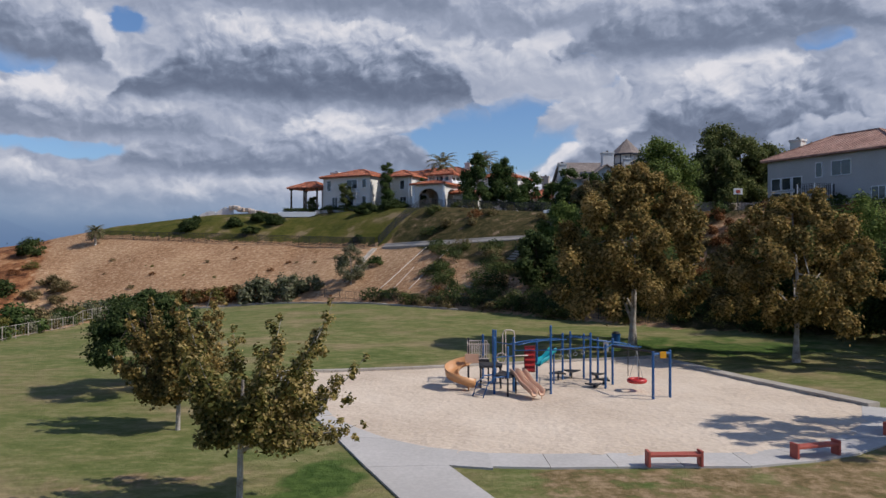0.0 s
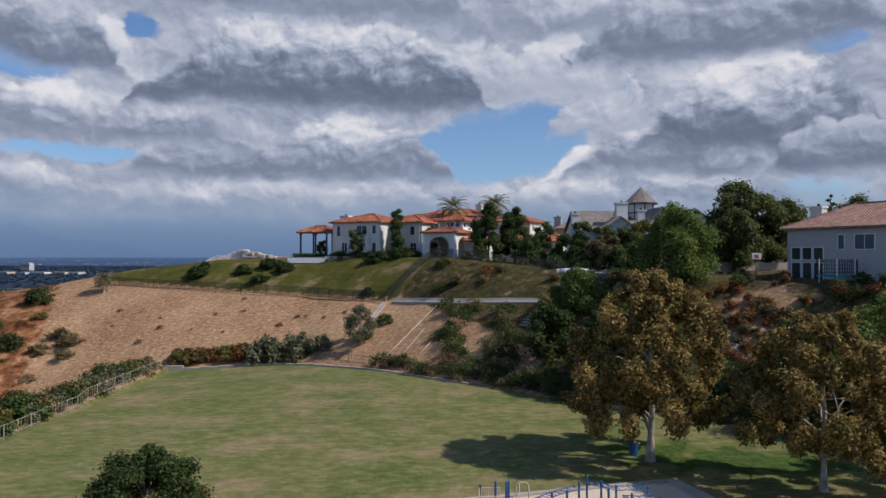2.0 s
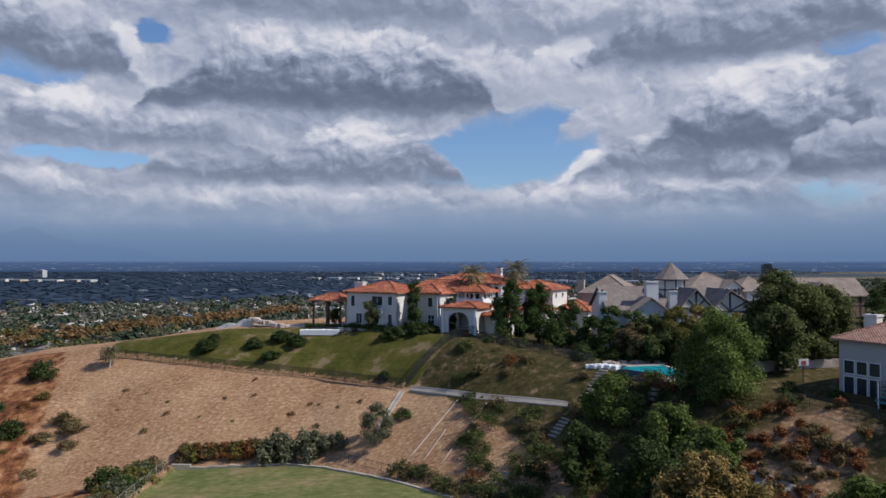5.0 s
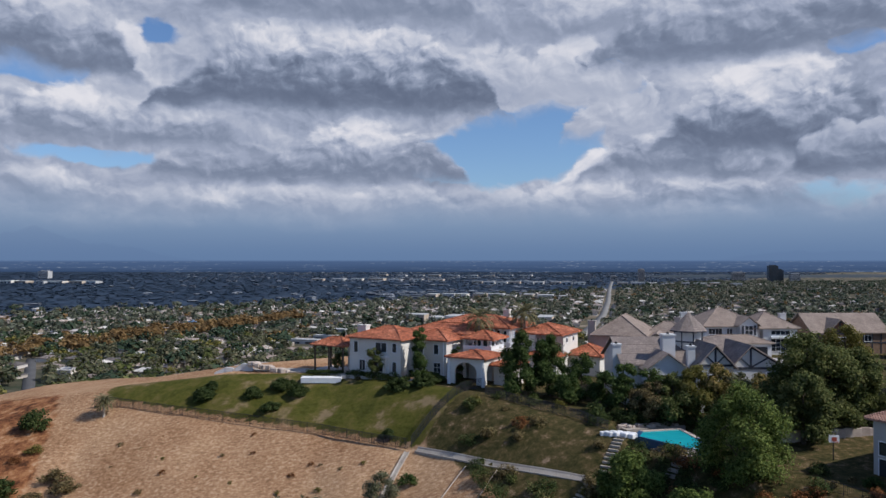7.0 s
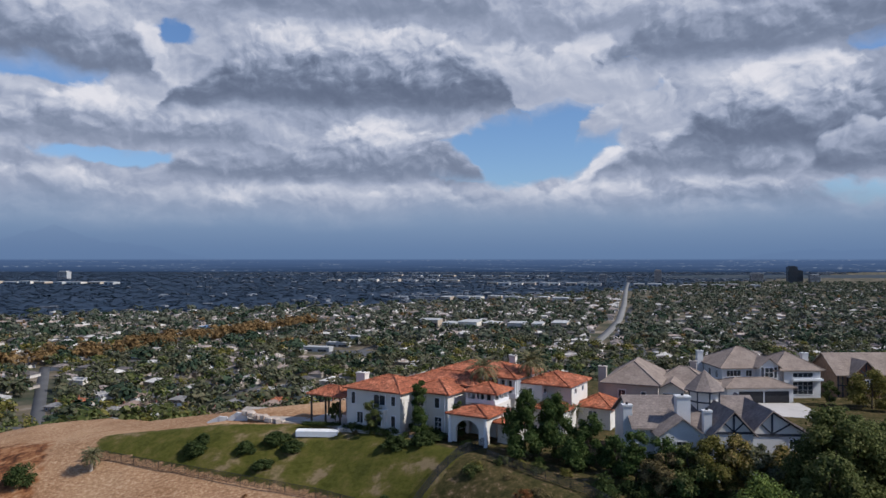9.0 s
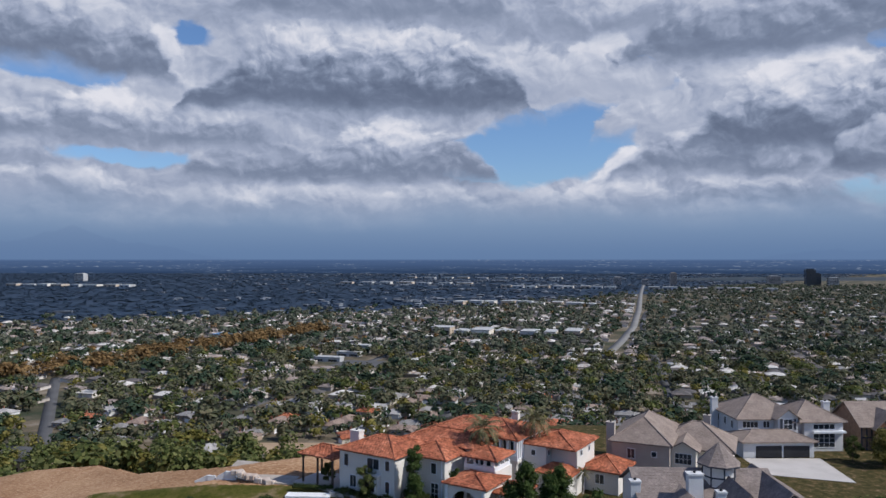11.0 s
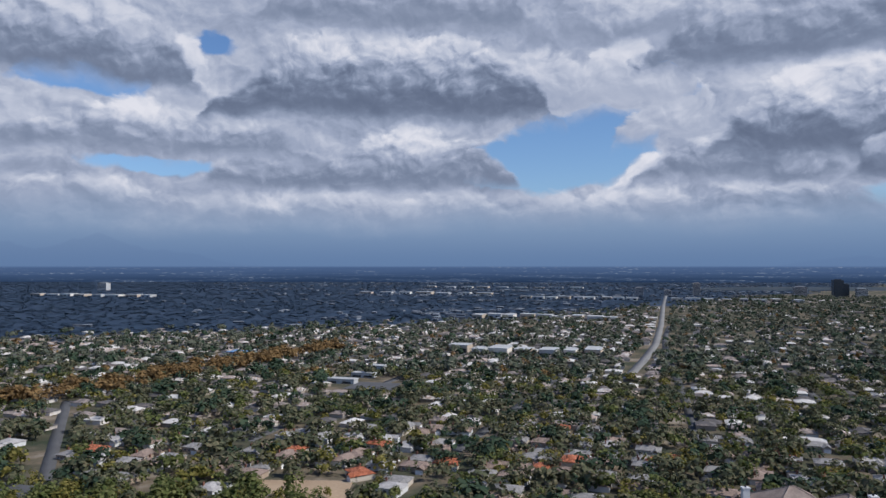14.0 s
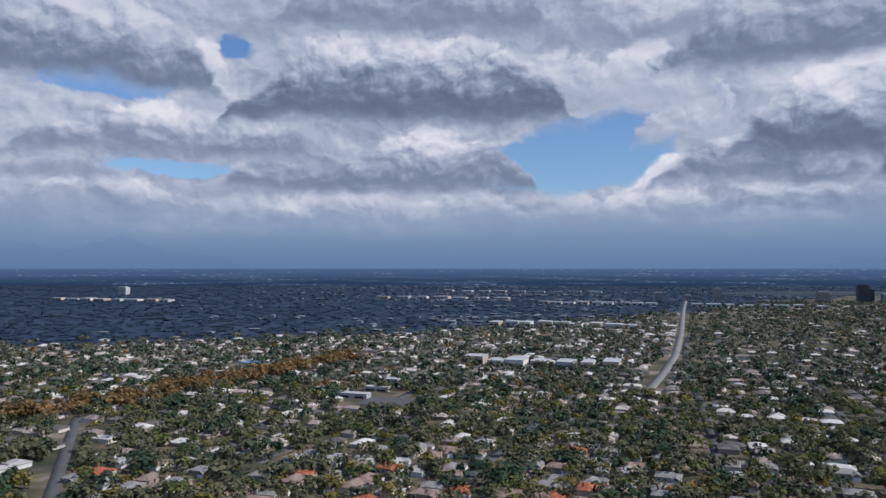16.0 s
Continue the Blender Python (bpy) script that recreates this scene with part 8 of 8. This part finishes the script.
set_out("town_trees", "brown and gold trees of the middle valley", 900, 740, 2000, 0.95, L_TOWNGOLD, 30, 0.2, 3)
# low, level crowns fit the camera's view; their blue stands in for haze
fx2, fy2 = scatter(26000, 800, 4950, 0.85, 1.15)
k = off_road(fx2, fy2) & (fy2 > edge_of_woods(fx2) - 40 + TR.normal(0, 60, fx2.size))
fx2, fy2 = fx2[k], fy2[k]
town_trees("far_woods", "woods of the far valley, haze and cloud shade painted into the leaf colour", fx2, fy2, TR.uniform(2.4, 4.4, len(fx2)), TR.uniform(9, 17, len(fx2)), L_FAR_HAZED, 8, lumps=2, leaf=0.36, level=1.0)
# a double row of golden street trees
GOLD = np.array([(-420, 540), (-376, 577), (-325, 654), (-272, 794), (-188, 960)], float)
gy_ = np.arange(540, 962, 4.6)
gx_ = np.interp(gy_, GOLD[:, 1], GOLD[:, 0]) + TR.normal(0, 9, len(gy_))
town_trees("street_trees", "long row of golden-brown street trees", gx_, gy_ + TR.normal(0, 14, len(gy_)), TR.uniform(12, 17, len(gy_)), TR.uniform(12, 16, len(gy_)), L_TOWNGOLD, 100, None, 4, 0.13)
# tall trees on the back of the ridge and its foot
bx_, by2 = TR.uniform(-330, 190, 1150), TR.uniform(185, 372, 1150)
k = ((by2 > 300) & ~((bx_ > -135) & (bx_ < -45))) | ((bx_ < -70) & (by2 > 215) & (bx_ > -0.75 * by2))
bx_, by2 = bx_[k], by2[k]
bh = np.where(bx_ < -60, TR.uniform(7, 14, len(bx_)), TR.uniform(5, 9, len(bx_)))
town_trees("foot_trees", "tall green trees at the foot of the ridge", bx_, by2, bh, bh * TR.uniform(0.55, 0.85, len(bx_)), L_BROAD, 170, terrain(bx_, by2), 5, 0.11)
k = TR.random(len(bx_)) < 0.3
town_trees("foot_trees", "bright green trees at the foot of the ridge", bx_[k] + 5, by2[k] + 4, bh[k] * 0.9, bh[k] * 0.6, L_OLIVE, 170, terrain(bx_[k] + 5, by2[k] + 4), 5, 0.11)

single("dirt_field", prism([(-113, 400), (-104, 372), (-82, 354), (-62, 364), (-64, 402)], VALLEY - 0.2, VALLEY + 0.2), material("bare_field", [(0.3, 0.21, 0.13), (0.42, 0.31, 0.21)], 0.05, 0.95), "bare tan dirt field among the houses", "field", kind="structure")

# large pale flat-roofed buildings
M_WHITEROOF = material("white_flat_roof", [(0.36, 0.36, 0.36), (0.5, 0.5, 0.5)], 0.02, 0.8)
M_TANWALL = material("tan_commercial_wall", [(0.42, 0.33, 0.25), (0.52, 0.43, 0.34)], 0.05, 0.9)


def flat_block(label, x, y, w, d, h, rz=-14, wall_m=None, roof_m=None, band=True, group="commercial blocks"):
    t = thing("commercial_building", label, "building", group, at=(x, y, VALLEY), rz=rz)
    part("wall", bx(-w / 2, w / 2, -d / 2, d / 2, -0.5, h), wall_m or M_TANWALL, t)
    part("roof", bx(-w / 2 - 0.3, w / 2 + 0.3, -d / 2 - 0.3, d / 2 + 0.3, h, h + 0.8), roof_m or M_WHITEROOF, t)
    if band:
        for k in range(max(2, int(w / 14))):
            c = -w / 2 + w * (k + 0.5) / max(2, int(w / 14))
            part("window_band", bx(c - 4.5, c + 4.5, -d / 2 - 0.08, -d / 2, 0.4, h * 0.6), M_GLASS, t)
    return t


for row_x, row_y, count, step, w0 in ((-20, 1560, 9, 34, 26), (-30, 950, 7, 27, 20), (120, 2480, 9, 44, 34), (-1700, 2600, 8, 70, 50), (600, 2350, 8, 48, 34), (-500, 2900, 7, 80, 50), (-300, 3700, 9, 90, 60)):
    for k in range(count):
        x, y = row_x + k * step + TR.uniform(-6, 6), row_y - k * step * 0.2 + TR.uniform(-12, 12)
        if abs(x - np.interp(y, AV[:, 1], AV[:, 0])) < 16 + w0 / 2:
            continue
        flat_block("low commercial block with a pale flat roof", x, y, w0 * TR.uniform(0.7, 1.3), TR.uniform(22, 40), TR.uniform(7, 10), wall_m=(M_TANWALL, M_WHITEROOF, M_CREAM)[k % 3])
flat_block("white school block beside its grey yard", -110, 767, 16, 10, 8, wall_m=M_WHITEROOF)
flat_block("low white school wing", -135, 705, 30, 10, 4, wall_m=M_WHITEROOF)
flat_block("low white school wing", -120, 742, 24, 9, 4, wall_m=M_WHITEROOF)
single("yard", prism([(-128, 672), (-82, 668), (-78, 704), (-118, 712)], VALLEY - 0.2, VALLEY + 0.3), M_ASPHALT, "grey asphalt school yard", "yard", kind="structure")
flat_block("low building with a blue metal roof", -297, 897, 40, 20, 5, roof_m=material("blue_roof", [(0.1, 0.22, 0.4), (0.16, 0.3, 0.5)], 0.1, 0.5))
flat_block("low grey-roofed building at the foot of the ridge", -212, 352, 34, 20, 6, roof_m=M_ASPHALT)


def tower(label, x, y, w, d, h, wall_m, floors):
    t = thing("office_tower", label, "office tower", "office towers", at=(x, y, VALLEY), rz=-8)
    part("wall", bx(-w / 2, w / 2, -d / 2, d / 2, -0.5, h), wall_m, t)
    part("roof", bx(-w / 3, w / 3, -d / 3, d / 3, h, h + 3), wall_m, t)
    for k in range(floors):
        z = h * (k + 0.35) / floors
        part("window_band", bx(-w / 2 + 0.8, w / 2 - 0.8, -d / 2 - 0.15, -d / 2, z, z + h / floors * 0.5), M_GLASS, t)
        part("window_band", bx(-w / 2 - 0.15, -w / 2, -d / 2 + 0.8, d / 2 - 0.8, z, z + h / floors * 0.5), M_GLASS, t)


M_TOWERGREY = material("grey_office_wall", [(0.3, 0.29, 0.29), (0.4, 0.39, 0.39)], 0.05, 0.8)
M_TOWERDARK = material("dark_glass_wall", [(0.02, 0.03, 0.045), (0.035, 0.045, 0.06)], 0.03, 0.25, spec=0.7)
tower("grey office tower over the far trees", 563, 2765, 30, 24, 30, M_TOWERGREY, 8)
tower("pale office tower over the far trees", 778, 2776, 24, 20, 46, M_TAUPE, 12)
tower("grey office block over the far trees", 1120, 2690, 42, 28, 36, M_TOWERGREY, 8)
tower("dark glass office tower over the far trees", 1228, 2640, 32, 28, 62, M_TOWERDARK, 14)
tower("dark glass office tower over the far trees", 1268, 2680, 30, 26, 46, M_TOWERDARK, 11)
tower("white office block over the far trees", 1290, 2600, 34, 22, 32, M_WHITEROOF, 7)
tower("small pale office block over the far trees", 670, 2770, 26, 20, 20, M_TOWERGREY, 6)
tower("white office block in the far plain", -1750, 3150, 46, 30, 34, M_WHITEROOF, 6)
# the hill behind the towers, with haze painted into its colour
hm, hn = 60, 14
hv_, hf_ = [], []
for j in range(hn + 1):
    for i in range(hm + 1):
        a, b = i / hm, j / hn
        hv_.append((900 + 1700 * a, 3250 + 520 * b + 200 * a, VALLEY - 2 + 17 * math.sin(math.pi * b) * (math.sin(math.pi * a) ** 0.7) * (0.8 + 0.2 * math.sin(9 * a))))
for j in range(hn):
    for i in range(hm):
        q = j * (hm + 1) + i
        hf_.append((q, q + 1, q + hm + 2, q + hm + 1))
M_HAZEDHILL = material("hazed_blue_hill", [(0.02, 0.034, 0.048), (0.03, 0.046, 0.062), (0.06, 0.062, 0.068)], 0.012, 0.95, fine=0.05)
single("far_hill", mesh_from("far_hill", hv_, hf_, M_HAZEDHILL, True), M_HAZEDHILL, "long low hill behind the office towers, haze painted in as dark blue", "hill", kind="structure")
